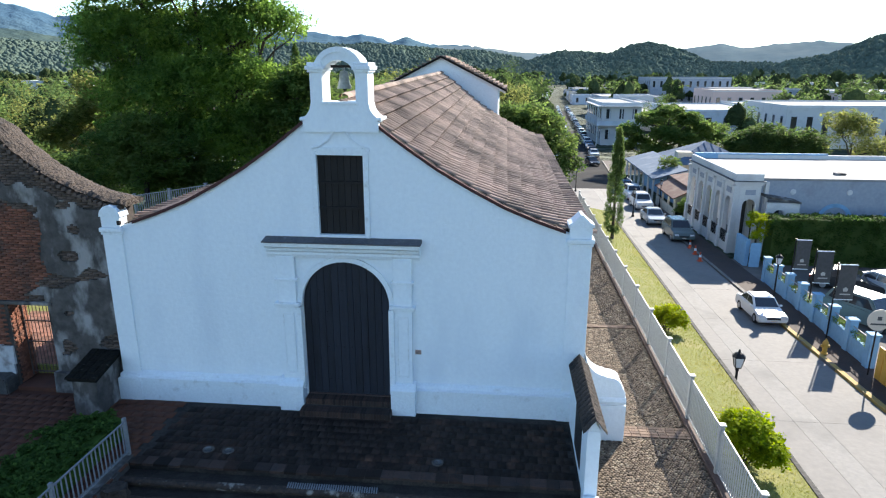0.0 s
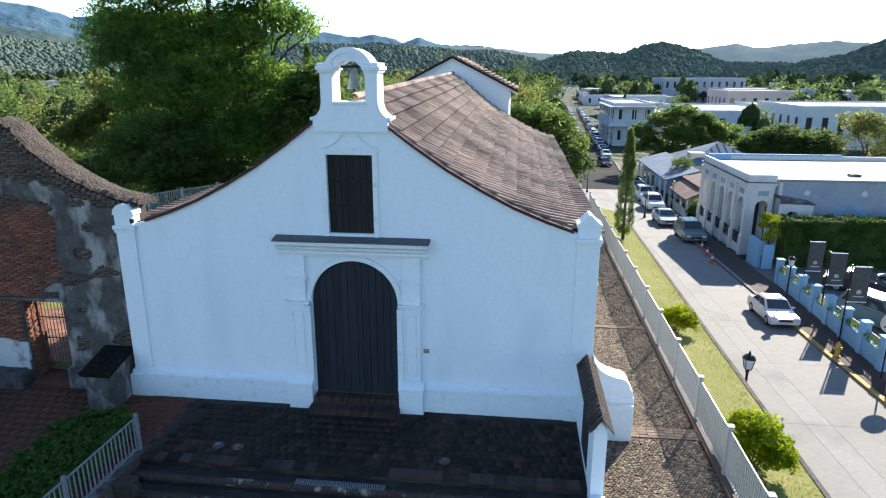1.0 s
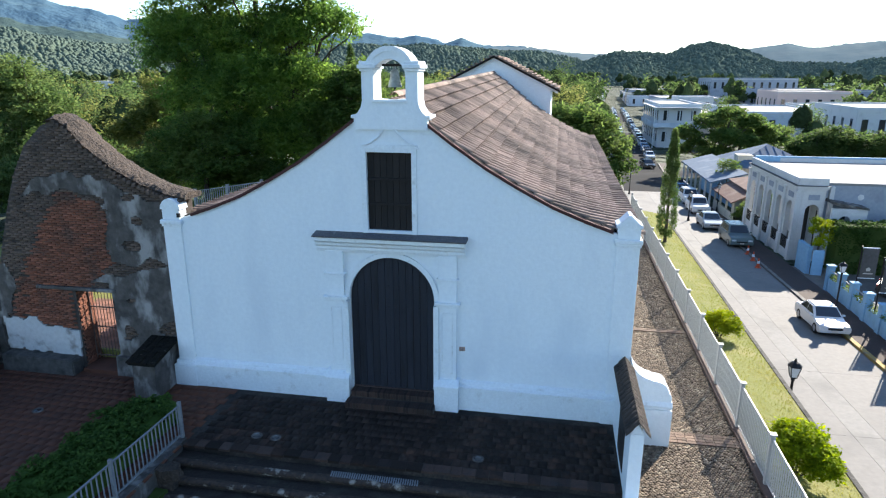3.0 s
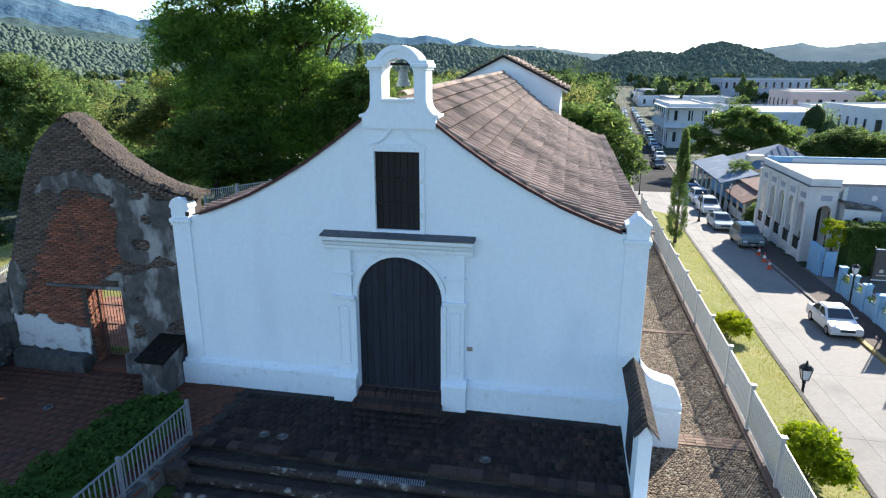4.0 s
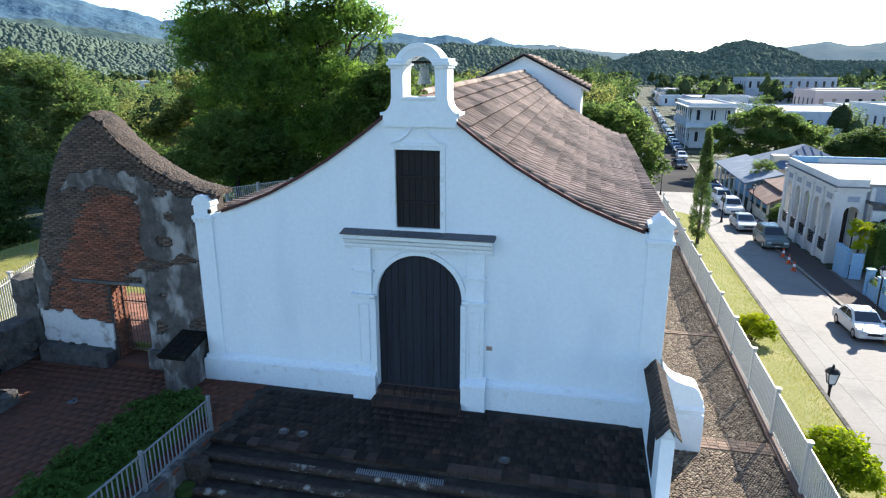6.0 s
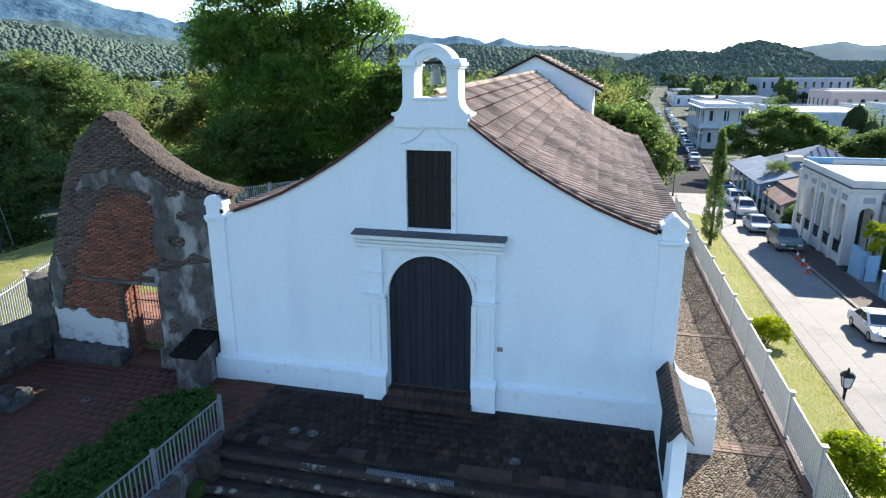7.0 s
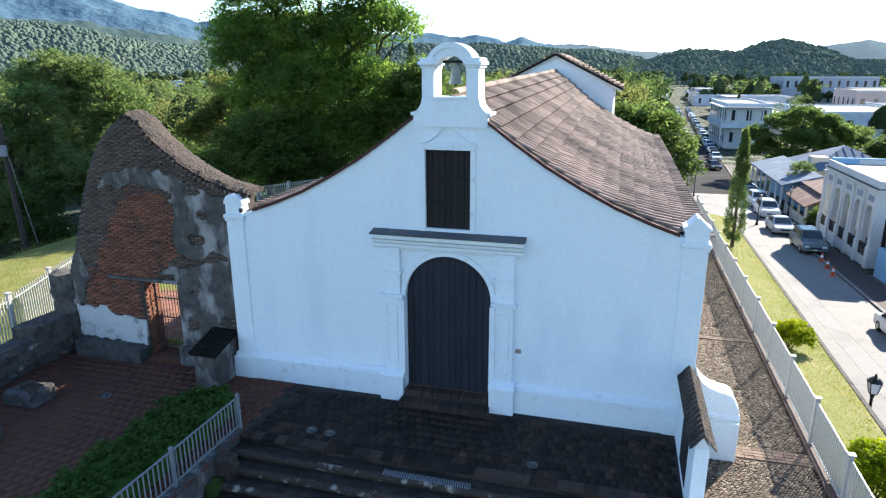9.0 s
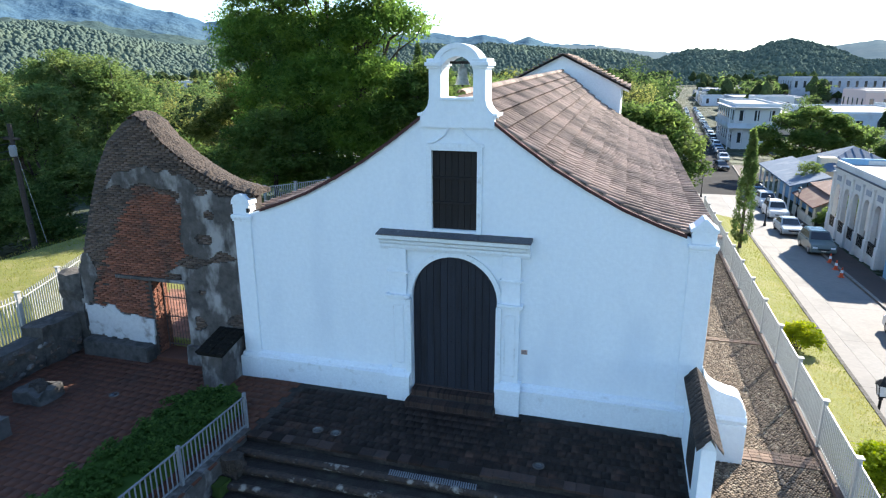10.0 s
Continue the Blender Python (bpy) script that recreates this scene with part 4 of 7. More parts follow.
def sheet(zone, front, back, material, label, cell=0.05):
    bm = bmesh.new()
    seen = {}

    def vert(i, k):
        if (i, k) not in seen:
            x, z = -12.6 + i * cell, -0.05 + k * cell
            seen[(i, k)] = bm.verts.new((x, front + 0.02 * noise.noise((x * 3, z * 3, 1.1)) + 0.008 * noise.noise((x * 14, z * 14, 4.1)), z))
        return seen[(i, k)]
    for i in range(int(6.6 / cell)):
        for k in range(int(7.8 / cell)):
            if ruin_zone(-12.6 + (i + 0.5) * cell, -0.05 + (k + 0.5) * cell) == zone:
                bm.faces.new((vert(i, k), vert(i + 1, k), vert(i + 1, k + 1), vert(i, k + 1)))
    edge = [e for e in bm.edges if e.is_boundary]
    r = bmesh.ops.extrude_edge_only(bm, edges=edge)
    for v in [g for g in r["geom"] if isinstance(g, bmesh.types.BMVert)]:
        v.co.y = back
    bmesh.ops.recalc_face_normals(bm, faces=bm.faces)
    part("plaster", bm, material, ruin, label, smooth=False)


sheet("plaster", 0.13, 0.19, M["ruin_plaster"], "dark weathered plaster")
sheet("white", 0.125, 0.19, M["ruin_white"], "flaking white dado plaster")

brick_me = {}
for kind in ("red", "grey"):
    for v in range(3):
        L = (0.130, 0.125, 0.131)[v]
        me = boxes_mesh("brick", [(0, 0, 0, L, 0.05, 0.026, 0)], M["brick_" + kind])
        brick_me[kind, v] = me
rnd = random.Random(3)
joined = {"red": [], "grey": []}
count = 0
course, k = 0.071, 0
z = 0.04
while z < 7.6:
    x = -12.55 + (0.135 if k % 2 else 0.0)
    while x < -6.05:
        zone = ruin_zone(x, z)
        if zone in joined and ruin_zone(x - 0.11, z) and ruin_zone(x + 0.11, z):
            yy = 0.195 + rnd.uniform(-0.016, 0.012)
            if zone == "red" and count < 300 and 2.7 < z < 5.2 and abs(x + 9.6) < 1.3:
                ob = new("brick", brick_me["red", rnd.randrange(3)])
                ob.parent = ruin
                ob.location = Vector((x, yy, z + rnd.uniform(-0.004, 0.004))) - ruin.location
                ob.rotation_euler = (0, rnd.uniform(-0.02, 0.02), 0)
                count += 1
            elif rnd.random() > 0.03:
                joined[zone].append((x, yy, z + rnd.uniform(-0.004, 0.004), rnd.uniform(0.122, 0.131), 0.05, 0.0275, rnd.uniform(-0.03, 0.03)))
        x += 0.27
    z += course
    k += 1
for kind, rows in joined.items():
    ob = new("brickwork", boxes_mesh("brickwork", rows, M["brick_%s_joined" % kind]))
    ob.parent, ob.location = ruin, -ruin.location
    tagged(ob, kind="stuff")

# mortar coping along the raking edge, with broken brick teeth under it
bm = bmesh.new()
top = [(-9.75, 7.54), (-9.45, 7.62), (-9.1, 7.40), (-8.73, 6.97), (-8.3, 6.62), (-7.93, 6.35), (-7.5, 6.09), (-7.1, 5.89), (-6.7, 5.73), (-6.3, 5.62), (-5.75, 5.52)]
fine = []
for (xa, za), (xb, zb) in zip(top, top[1:]):
    for q in range(12):
        fine.append((xa + (xb - xa) * q / 12, za + (zb - za) * q / 12))
prev = None
for i, (x, z) in enumerate(fine):
    def jit(c):
        return 0.06 * noise.noise((x * 6, c * 9.1, z * 6)) + 0.04 * noise.noise((x * 19, c * 5.3, z * 19))
    ring = [bm.verts.new(p) for p in ((x, 0.13 + jit(1), z - 0.07 + jit(2)), (x, 0.06 + jit(3), z - 0.01), (x, 0.18 + jit(4), z + 0.05 + jit(5)), (x, 0.5, z + 0.10 + jit(6)), (x, 0.86 + jit(7), z + 0.06), (x, 0.98 + jit(8), z), (x, 0.92, z - 0.1))]
    if prev:
        for a in range(len(ring)):
            b = (a + 1) % len(ring)
            bm.faces.new((prev[a], prev[b], ring[b], ring[a]))
    else:
        bm.faces.new(ring[::-1])
    prev = ring
bm.faces.new(prev)
bmesh.ops.recalc_face_normals(bm, faces=bm.faces)
part("coping", bm, M["coping"], ruin, "rough eroded mortar coping")
for i, (x, z) in enumerate(fine[12::4]):
    part("coping_brick", boxed(x - 0.05, x + 0.045, 0.02 + rnd.uniform(-0.03, 0.03), 0.2, z - 0.16, z - 0.07, bevel=0.008), M["brick_grey"], ruin)
part("lintel", boxed(-11.0, -8.35, 0.08, 0.8, 2.60, 2.70, bevel=0.02), M["ruin_plaster"], ruin, "grey weathered timber lintel")
bm = prism(bmesh.new(), [(-12.35, -0.3), (-9.85, -0.3), (-9.85, 0.42), (-9.95, 0.48), (-12.3, 0.52)], -0.28, 0.2)
bmesh.ops.bevel(bm, geom=bm.edges[:], offset=0.03, segments=2, affect="EDGES")
part("bench_plinth", bm, M["ruin_dark"], ruin, "dark damp masonry bench")
part("jamb_plinth", prism(bmesh.new(), [(-8.6, -0.3), (-7.0, -0.3), (-7.0, 0.55), (-8.55, 0.62)], -0.02, 0.2), M["ruin_plaster"], ruin)
part("threshold", boxed(-9.76, -8.55, 0.0, 0.9, -0.3, 0.12, bevel=0.02), M["courtyard_red"], ruin)

r = random.Random(31)
for k in range(34):
    z = 0.14 + k * 0.072
    for q in range(3):
        y = 0.2 + q * 0.215 + (0.06 if k % 2 else 0.0)
        part("reveal_brick", boxed(-9.80, -9.745 + r.uniform(0, 0.02), y, min(y + 0.2, 0.84), z, z + 0.06), M["brick_red"], ruin)
path = thing("brick_path", (-11, 3, 0.38), "sunlit reddish brick paving behind the ruin doorway", "path", kind="structure")
for j in range(15):
    for q in range(13):
        x = -13.1 + q * 0.34 + (0.17 if j % 2 else 0.0)
        part("path_brick", boxed(x, x + 0.322, 0.95 + j * 0.27, 1.205 + j * 0.27, 0.34, 0.392 + r.uniform(-0.004, 0.004)), M["path_red"], path)

gate = thing("iron_gate", (-9.1, 0.6, 0.2), "rusty brown iron bar gate standing in the ruin doorway", "gate")
part("gate_frame", tube(bmesh.new(), [(-9.72, 0.62, 0.2), (-9.72, 0.62, 2.55)], 0.022, 6), M["rust"], gate)
part("gate_frame", tube(bmesh.new(), [(-8.62, 0.62, 0.2), (-8.62, 0.62, 2.55)], 0.022, 6), M["rust"], gate)
for zz in (0.3, 1.25, 1.9):
    part("gate_rail", boxed(-9.72, -8.62, 0.605, 0.635, zz, zz + 0.035), M["rust"], gate)
for q in range(9):
    xx = -9.6 + q * 0.108
    part("gate_bar", tube(bmesh.new(), [(xx, 0.62, 0.22), (xx, 0.62, 2.5)], 0.011, 5), M["rust"], gate)

pier = thing("pier_stub", (-7.0, -0.6, 0), "grey masonry buttress stub with a sloping mossy black tiled top", "pier")
bm = bmesh.new()
prism(bm, [(-1.1, -0.05), (0.12, -0.05), (0.12, 1.27), (-1.06, 1.0)], -7.22, -6.55, axis="x")
bmesh.ops.subdivide_edges(bm, edges=bm.edges[:], cuts=6, use_grid_fill=True)
for v in bm.verts:
    v.co.x -= 0.16 * max(0.0, v.co.y + 1.1) * (1 if v.co.x < -7 else 0)
    v.co += 0.03 * Vector((noise.noise(v.co * 3), noise.noise(v.co * 3 + Vector((9, 0, 0))), 0.4 * noise.noise(v.co * 3 + Vector((0, 9, 0)))))
part("pier_body", bm, M["ruin_plaster"], pier)
top = part("pier_top", prism(bmesh.new(), [(-1.14, 0.99), (0.11, 1.28), (0.11, 1.34), (-1.15, 1.05)], -7.3, -6.48, axis="x"), M["moss_black"], pier, "mossy black tile bed")
for k in range(5):
    for q in range(4):
        x = -7.34 + q * 0.22
        y = -1.17 + k * 0.25
        z = 1.06 + k * 0.058
        bm = prism(bmesh.new(), [(y, z - 0.005), (y + 0.26, z + 0.055), (y + 0.26, z + 0.08), (y, z + 0.04)], x, x + 0.2, axis="x")
        bmesh.ops.rotate(bm, verts=bm.verts, cent=(x, y, z), matrix=Matrix.Rotation(r.uniform(-0.07, 0.07), 3, "Z"))
        part("cover_tile", bm, M["moss_black"], top)

# ---- low rubble wall by the courtyard ----
rubble = thing("rubble_wall", (-13.2, -3.5, 0), "low dark rubble boundary wall of the courtyard", "wall")


def rough_block(name, x0, x1, y0, y1, z0, z1, material, parent, amount=0.08, cuts=7, freq=2.2):
    bm = boxed(x0, x1, y0, y1, z0, z1)
    bmesh.ops.subdivide_edges(bm, edges=bm.edges[:], cuts=cuts, use_grid_fill=True)
    for v in bm.verts:
        p = v.co * freq
        v.co += amount * Vector((noise.noise(p), noise.noise(p + Vector((9, 0, 0))), noise.noise(p + Vector((0, 9, 0)))))
    return part(name, bm, material, parent)


rough_block("wall_body", -13.45, -12.72, -13.0, -1.2, -0.4, 0.95, M["ruin_dark"], rubble, 0.09, 14)
rough_block("wall_step", -13.5, -12.68, -1.35, 0.3, -0.4, 1.25, M["ruin_dark"], rubble, 0.09, 8)
rough_block("wall_stub", -13.35, -12.42, 0.1, 0.85, -0.4, 2.55, M["ruin_dark"], rubble, 0.12, 9)
stone_me = []
for q in range(4):
    bm = bmesh.new()
    bmesh.ops.create_icosphere(bm, subdivisions=2, radius=1)
    for v in bm.verts:
        v.co *= 1 + 0.35 * noise.noise(v.co * 1.3 + Vector((q * 7, 0, 0)))
        v.co.z *= 0.6
    me = bpy.data.meshes.new("stone")
    bm.to_mesh(me)
    bm.free()
    me.materials.append(M["brick_grey"] if q % 2 else M["ruin_plaster"])
    stone_me.append(me)
for q in range(170):
    ob = new("stone", stone_me[rnd.randrange(4)])
    ob.parent = rubble
    y = rnd.uniform(-9, 0.1)
    s = rnd.uniform(0.06, 0.15)
    ob.location = Vector((-12.74 + rnd.uniform(-0.05, 0.03), y, rnd.uniform(0.05, 0.9))) - rubble.location
    ob.rotation_euler, ob.scale = (rnd.uniform(-0.4, 0.4), rnd.uniform(-0.2, 0.2), rnd.uniform(0, 6)), (s * 0.7, s * 1.3, s)
heap = thing("rubble_heap", (-11.2, -2.9, 0), "small broken masonry block with a chalky top", "stone")
rough_block("block", -11.7, -10.75, -3.35, -2.55, -0.1, 0.34, M["ruin_dark"], heap, 0.12, 6, 3)
rough_block("chalk_top", -11.35, -10.95, -3.15, -2.75, 0.26, 0.46, M["coping"], heap, 0.10, 5, 5)
heap_b = thing("masonry_stump", (-11.0, -5.2, 0), "grey masonry stump at the courtyard edge", "stone")
rough_block("stump", -11.4, -10.3, -5.9, -4.6, -0.1, 0.5, M["ruin_plaster"], heap_b, 0.06, 5, 2)

# ---- lawn behind the ruin ----
bm = prism(bmesh.new(), [(-23.5, -14), (-13.3, -14), (-13.3, 0.86), (-6.0, 0.86), (-6.0, 31), (-17, 31), (-23.5, 14)], -2.5, 0.38, axis="z")
tagged(part("lawn", bm, M["grass_soil"]), "sunlit yellow-green lawn behind the ruin", "grass", kind="structure")
g = np.random.default_rng(8)
n = 14000
bx, by = g.uniform(-24, -13.5, n), g.uniform(-6, 14, n)
a = g.uniform(0, 6.28, n)
w = 0.014
v = np.stack([np.stack([bx - w * np.cos(a), by - w * np.sin(a), np.full(n, 0.37)], 1), np.stack([bx + w * np.cos(a), by + w * np.sin(a), np.full(n, 0.37)], 1),
              np.stack([bx + g.normal(0, 0.03, n), by + g.normal(0, 0.03, n), 0.38 + g.uniform(0.04, 0.11, n)], 1)], 1).reshape(-1, 3)
tagged(new("lawn_grass", mesh_from("lawn_grass", v, 3, M["grass_blade"])), "short grass blades on the lawn", "grass", kind="stuff")


# ---- metal fences ----
def picket_mesh(name, w, h, material, flat=1.0):
    bm = boxed(-w / 2 * flat, w / 2 * flat, -w / 2, w / 2, 0, h)
    me = bpy.data.meshes.new(name)
    bm.to_mesh(me)
    bm.free()
    me.materials.append(material)
    return me


def fence_run(name, label, pts, base, height, spacing, material, post_w=0.07, pick_w=0.022, cap=True, top_rail=True, over=0.0, flat=1.0):
    """Fence through pts (x, y); base(x, y) gives the foot."""
    f = thing(name, (pts[0][0], pts[0][1], base(*pts[0])), label, "fence")
    post_me = picket_mesh("post", post_w, height + 0.06, material)
    bm = boxed(-post_w * 0.8, post_w * 0.8, -post_w * 0.8, post_w * 0.8, 0, 0.03, bevel=0.01)
    cap_me = bpy.data.meshes.new("post_cap")
    bm.to_mesh(cap_me)
    bm.free()
    cap_me.materials.append(material)
    pick_me = picket_mesh("picket", pick_w, height - 0.1 + over, material, flat)
    for i, (x, y) in enumerate(pts):
        z = base(x, y)
        ob = new("post", post_me)
        ob.parent, ob.location = f, Vector((x, y, z)) - f.location
        if cap:
            c = new("post_cap", cap_me)
            c.parent, c.location = f, Vector((x, y, z + height + 0.06)) - f.location
        if i + 1 < len(pts):
            x1, y1 = pts[i + 1]
            z1 = base(x1, y1)
            for hh in (0.10, height - 0.04 if top_rail else height - 0.2):
                bm = tube(bmesh.new(), [(x, y, z + hh), (x1, y1, z1 + hh)], 0.024, 4)
                part("rail", bm, material, f)
            L = math.hypot(x1 - x, y1 - y)
            n = int(L / spacing)
            for q in range(1, n):
                t = q / n
                ob = new("picket", pick_me)
                ob.parent = f
                ob.location = Vector((x + (x1 - x) * t, y + (y1 - y) * t, z + (z1 - z) * t + 0.08)) - f.location
                ob.rotation_euler = (0, 0, math.atan2(y1 - y, x1 - x))
    return f


fence_run("terrace_fence", "pale grey steel picket fence along the terrace", [(9.30, -6.5 + 2.52 * k) for k in range(15)], lambda x, y: -0.45, 1.24, 0.11, M["steel_white"], post_w=0.10, pick_w=0.028)
fence_run("lawn_fence", "white steel picket fence on the lawn", [(-12.95, -4.0), (-13.84, -0.95), (-14.85, 1.5), (-15.9, 4.0), (-17.0, 6.5), (-18.0, 9.0)], lambda x, y: 0.38 if y > -1.5 else 0.7, 1.75, 0.14, M["steel_white"], post_w=0.11, pick_w=0.028, top_rail=False)
fence_run("hill_fence", "white picket fence behind the chapel", [(-17.9, 20.0), (-15.5, 19.7), (-13.1, 19.4), (-10.7, 19.1), (-8.3, 18.8)], lambda x, y: 0.4 + 0.17 * (x + 17.9), 1.35, 0.15, M["steel_white"], post_w=0.13, pick_w=0.035)
rail_pts = [(-4.74, -2.75), (-4.78, -5.2), (-4.84, -7.6), (-4.9, -10.0)]
bm = bmesh.new()
prism(bm, [(-2.7, 0.02), (-12, 0.02), (-12, -4.5), (-2.7, -4.5)], -4.98, -4.6, axis="x")
bmesh.ops.bevel(bm, geom=bm.edges[:], offset=0.04, segments=2, affect="EDGES")
tagged(part("stair_cheek", bm, M["ruin_plaster"]), "grey stained masonry cheek of the stairs", "wall", kind="structure")
fence_run("stair_railing", "pale grey steel railing beside the stairs", rail_pts, lambda x, y: 0.02, 0.92, 0.135, M["steel_grey"], post_w=0.075, pick_w=0.024, cap=False)

# clipped hedge along the railing
hedge = thing("hedge", (-5.9, -5.0, 0), "clipped dark green hedge beside the stair railing", "hedge")
bm = bmesh.new()
prism(bm, [(-5.3, -2.0), (-6.0, -1.7), (-6.75, -2.6), (-6.85, -11), (-5.3, -11)], -0.1, 0.5, axis="z")
bmesh.ops.subdivide_edges(bm, edges=bm.edges[:], cuts=3, use_grid_fill=True)
part("hedge_core", bm, M["leaf_hedge"], hedge)
g = np.random.default_rng(11)
cl = []
while len(cl) < 620:
    x, y = g.uniform(-6.95, -5.25), g.uniform(-10.5, -1.75)
    if y > -2.6 and x < -6.0 - (-1.55 - y) * 0.75:
        continue
    top = 0.56 + 0.07 * noise.noise((x * 2, y * 2, 0))
    edge = x < -6.6 or x > -5.45 or y > -2.1
    cl.append((x, y, top if not edge or g.random() > 0.6 else g.uniform(0.05, 0.5), 0.15, 0.15, 0.09))
leaf_object("foliage", leaves(g, cl, 40, 0.05, aspect=0.6), M["leaf_hedge"], hedge)

# ---- stairs down from the forecourt ----
stair_z, stair_y = -0.05, -3.0
for k in range(16):
    z1 = -0.16 - 0.165 * k
    y1 = -3.02 - 0.44 * k
    st = tagged(thing("step_%d" % (k + 1), (0, y1, z1), "stained brick and stone stair tread", "step", kind="structure"), "")
    bm = boxed(-4.6, 5.87, y1 - 0.40, y1 + 0.06, z1 - 0.5, z1 - 0.02)
    part("tread", bm, M["step_stone"], st)
    bm = bmesh.new()
    segs = 60
    prev = None
    for i in range(segs + 1):
        x = -4.6 + 10.46 * i / segs
        j = 0.018 * noise.noise((x * 2.2, k * 5.3, 0)) + 0.012 * noise.noise((x * 7, k * 3.3, 1))
        ring = [bm.verts.new((x, y1 - 0.40 + yy + j, z1 + zz + j * 0.5)) for yy, zz in ((-0.03, -0.12), (-0.06, -0.07), (-0.045, -0.015), (0.0, 0.012), (0.09, 0.008), (0.1, -0.05))]
        if prev:
            for a in range(5):
                bm.faces.new((prev[a], prev[a + 1], ring[a + 1], ring[a]))
        prev = ring
    part("nosing", bm, M["step_nosing"], st, smooth=True)
grate = thing("drain_grate", (0.4, -3.3, -0.16), "slotted pale metal drain grate in the step", "drain")
part("grate_frame", boxed(-0.68, 1.42, -3.42, -3.16, -0.175, -0.157), M["iron_black"], grate)
bar_me = picket_mesh("grate_bar", 0.03, 0.012, M["steel_grey"])
for q in range(38):
    ob = new("grate_bar", bar_me)
    ob.parent, ob.scale = grate, (1, 7.0, 1)
    ob.location = Vector((-0.65 + q * 0.055, -3.29, -0.157)) - grate.location
    ob.rotation_euler = (0, 0, 0.12)
spot_me = None
for q, (x, y) in enumerate(((-2.95, -2.35), (-2.45, -2.35), (2.65, -2.35), (-9.35, -2.25))):
    lamp = thing("ground_light", (x, y, 0.0), "round grey ground light with a smashed pale lens", "light", group="ground lights")
    part("rim", lathe(bmesh.new(), [(0.14, 0.0), (0.14, 0.02), (0.12, 0.03), (0.1, 0.02)], (x, y, 0.0), 16), M["ruin_plaster"], lamp)
    part("lens", lathe(bmesh.new(), [(0.1, 0.012), (0.08, 0.03), (0.04, 0.04), (0.005, 0.045)], (x, y, 0.0), 16), M["glass_dark"], lamp)
moss = thing("mossy_stone", (-4.3, -4.3, -0.7), "green moss-grown stone under the broken stair cheek", "stone")
rough_block("stone_body", -4.58, -4.3, -4.6, -4.15, -0.8, -0.4, M["leaf_dark"], moss, 0.08, 5, 3)
rough_block("broken_rim", -4.62, -4.2, -4.1, -3.7, -0.7, -0.02, M["coping"], moss, 0.10, 5, 4)


# ---- trees ----
def limb(bm, a, b, r0, r1, rng, n=5, wob=0.12):
    a, b = Vector(a), Vector(b)
    pts, rad = [], []
    L = (b - a).length
    for k in range(n + 1):
        t = k / n
        off = Vector(rng.normal(0, wob * L / 6, 3)) if 0 < k < n else Vector((0, 0, 0))
        pts.append(a.lerp(b, t) + off)
        rad.append(r0 + (r1 - r0) * t)
    tube(bm, pts, rad, 7)
    return pts


def tree(name, label, x, y, z, trunk_h, r0, blobs, clumps, per, size, clump_r, material, seed, droop=0.0, squash=0.6, aspect=0.45, inner=0.0):
    """blobs: crown masses relative to the foot (dx, dy, dz, rx, ry, rz)."""
    g = np.random.default_rng(seed)
    t = thing(name, (x, y, z), label, "tree")
    bm = bmesh.new()
    fork = Vector((x + g.normal(0, 0.15), y, z + trunk_h))
    limb(bm, (x, y, z - 0.3), fork, r0, r0 * 0.7, g)
    for b in blobs:
        c = Vector((x + b[0], y + b[1], z + b[2]))
        pts = limb(bm, fork, c, r0 * 0.5, r0 * 0.15, g, 5, 0.3)
        for q in range(3):
            d = Vector((g.normal() * b[3], g.normal() * b[4], abs(g.normal()) * b[5])) * 0.6
            limb(bm, pts[3], c + d, r0 * 0.18, r0 * 0.05, g, 4, 0.3)
    part("trunk", bm, M["bark"], t)
    bl = np.array(blobs, float)
    bl[:, :3] += (x, y, z)
    cl = crown_clumps(g, bl, clumps, clump_r, squash)
    leaf_object("crown", leaves(g, cl, per, size, droop, aspect), material, t)
    return t


tree("big_tree", "tall spreading dark green tree with feathery foliage", -18.0, 29.5, -1.0, 5.0, 0.5,
     [(0.5, 0, 11.0, 4.4, 3.6, 3.6), (-4.0, -0.5, 11.8, 3.6, 3, 2.6), (-6.6, 0, 12.6, 2.5, 2.2, 1.7), (-6.4, 0, 10.6, 2.4, 2, 1.5), (4.6, -0.5, 12.6, 3.2, 3, 2.3), (7.0, -0.6, 12.9, 1.7, 1.6, 1.0),
      (1.0, -1, 15.6, 5.0, 4, 2.8), (-4.2, -0.5, 15.2, 3.4, 3, 2.4), (4.2, -0.4, 15.8, 3.2, 3, 2.0), (4.0, -1.6, 8.6, 3.2, 2.6, 2.2), (5.0, -1.8, 6.4, 2.4, 2.2, 2.0), (-3.8, -0.8, 8.2, 3.2, 2.6, 2.4), (-5.0, -0.6, 5.6, 2.2, 2.2, 2.0),
      (0.4, -2.6, 8.4, 3.6, 2.2, 2.6), (0.8, -2.6, 5.2, 3.8, 2.4, 2.4), (-2.6, -2.2, 4.0, 3.4, 2.2, 2.4), (4.2, -2.2, 4.0, 2.8, 2.2, 2.2), (0.5, -2.6, 2.0, 5.6, 2.2, 2.0)],
     3300, 58, 0.13, 0.78, M["leaf_big"], 21, droop=0.5, squash=0.65)
tree("tree", "dense mid-green tree beside the big tree", -9.8, 27.5, 0.0, 3.5, 0.25, [(0, 0, 6.6, 2.4, 2.3, 2.6), (1.3, -0.5, 4.5, 2.0, 2, 2.2), (-1.7, 0, 5.0, 2, 2, 2.4), (0.6, 0, 8.4, 1.6, 1.6, 1.3)], 520, 55, 0.13, 0.6, M["leaf_mid"], 22)
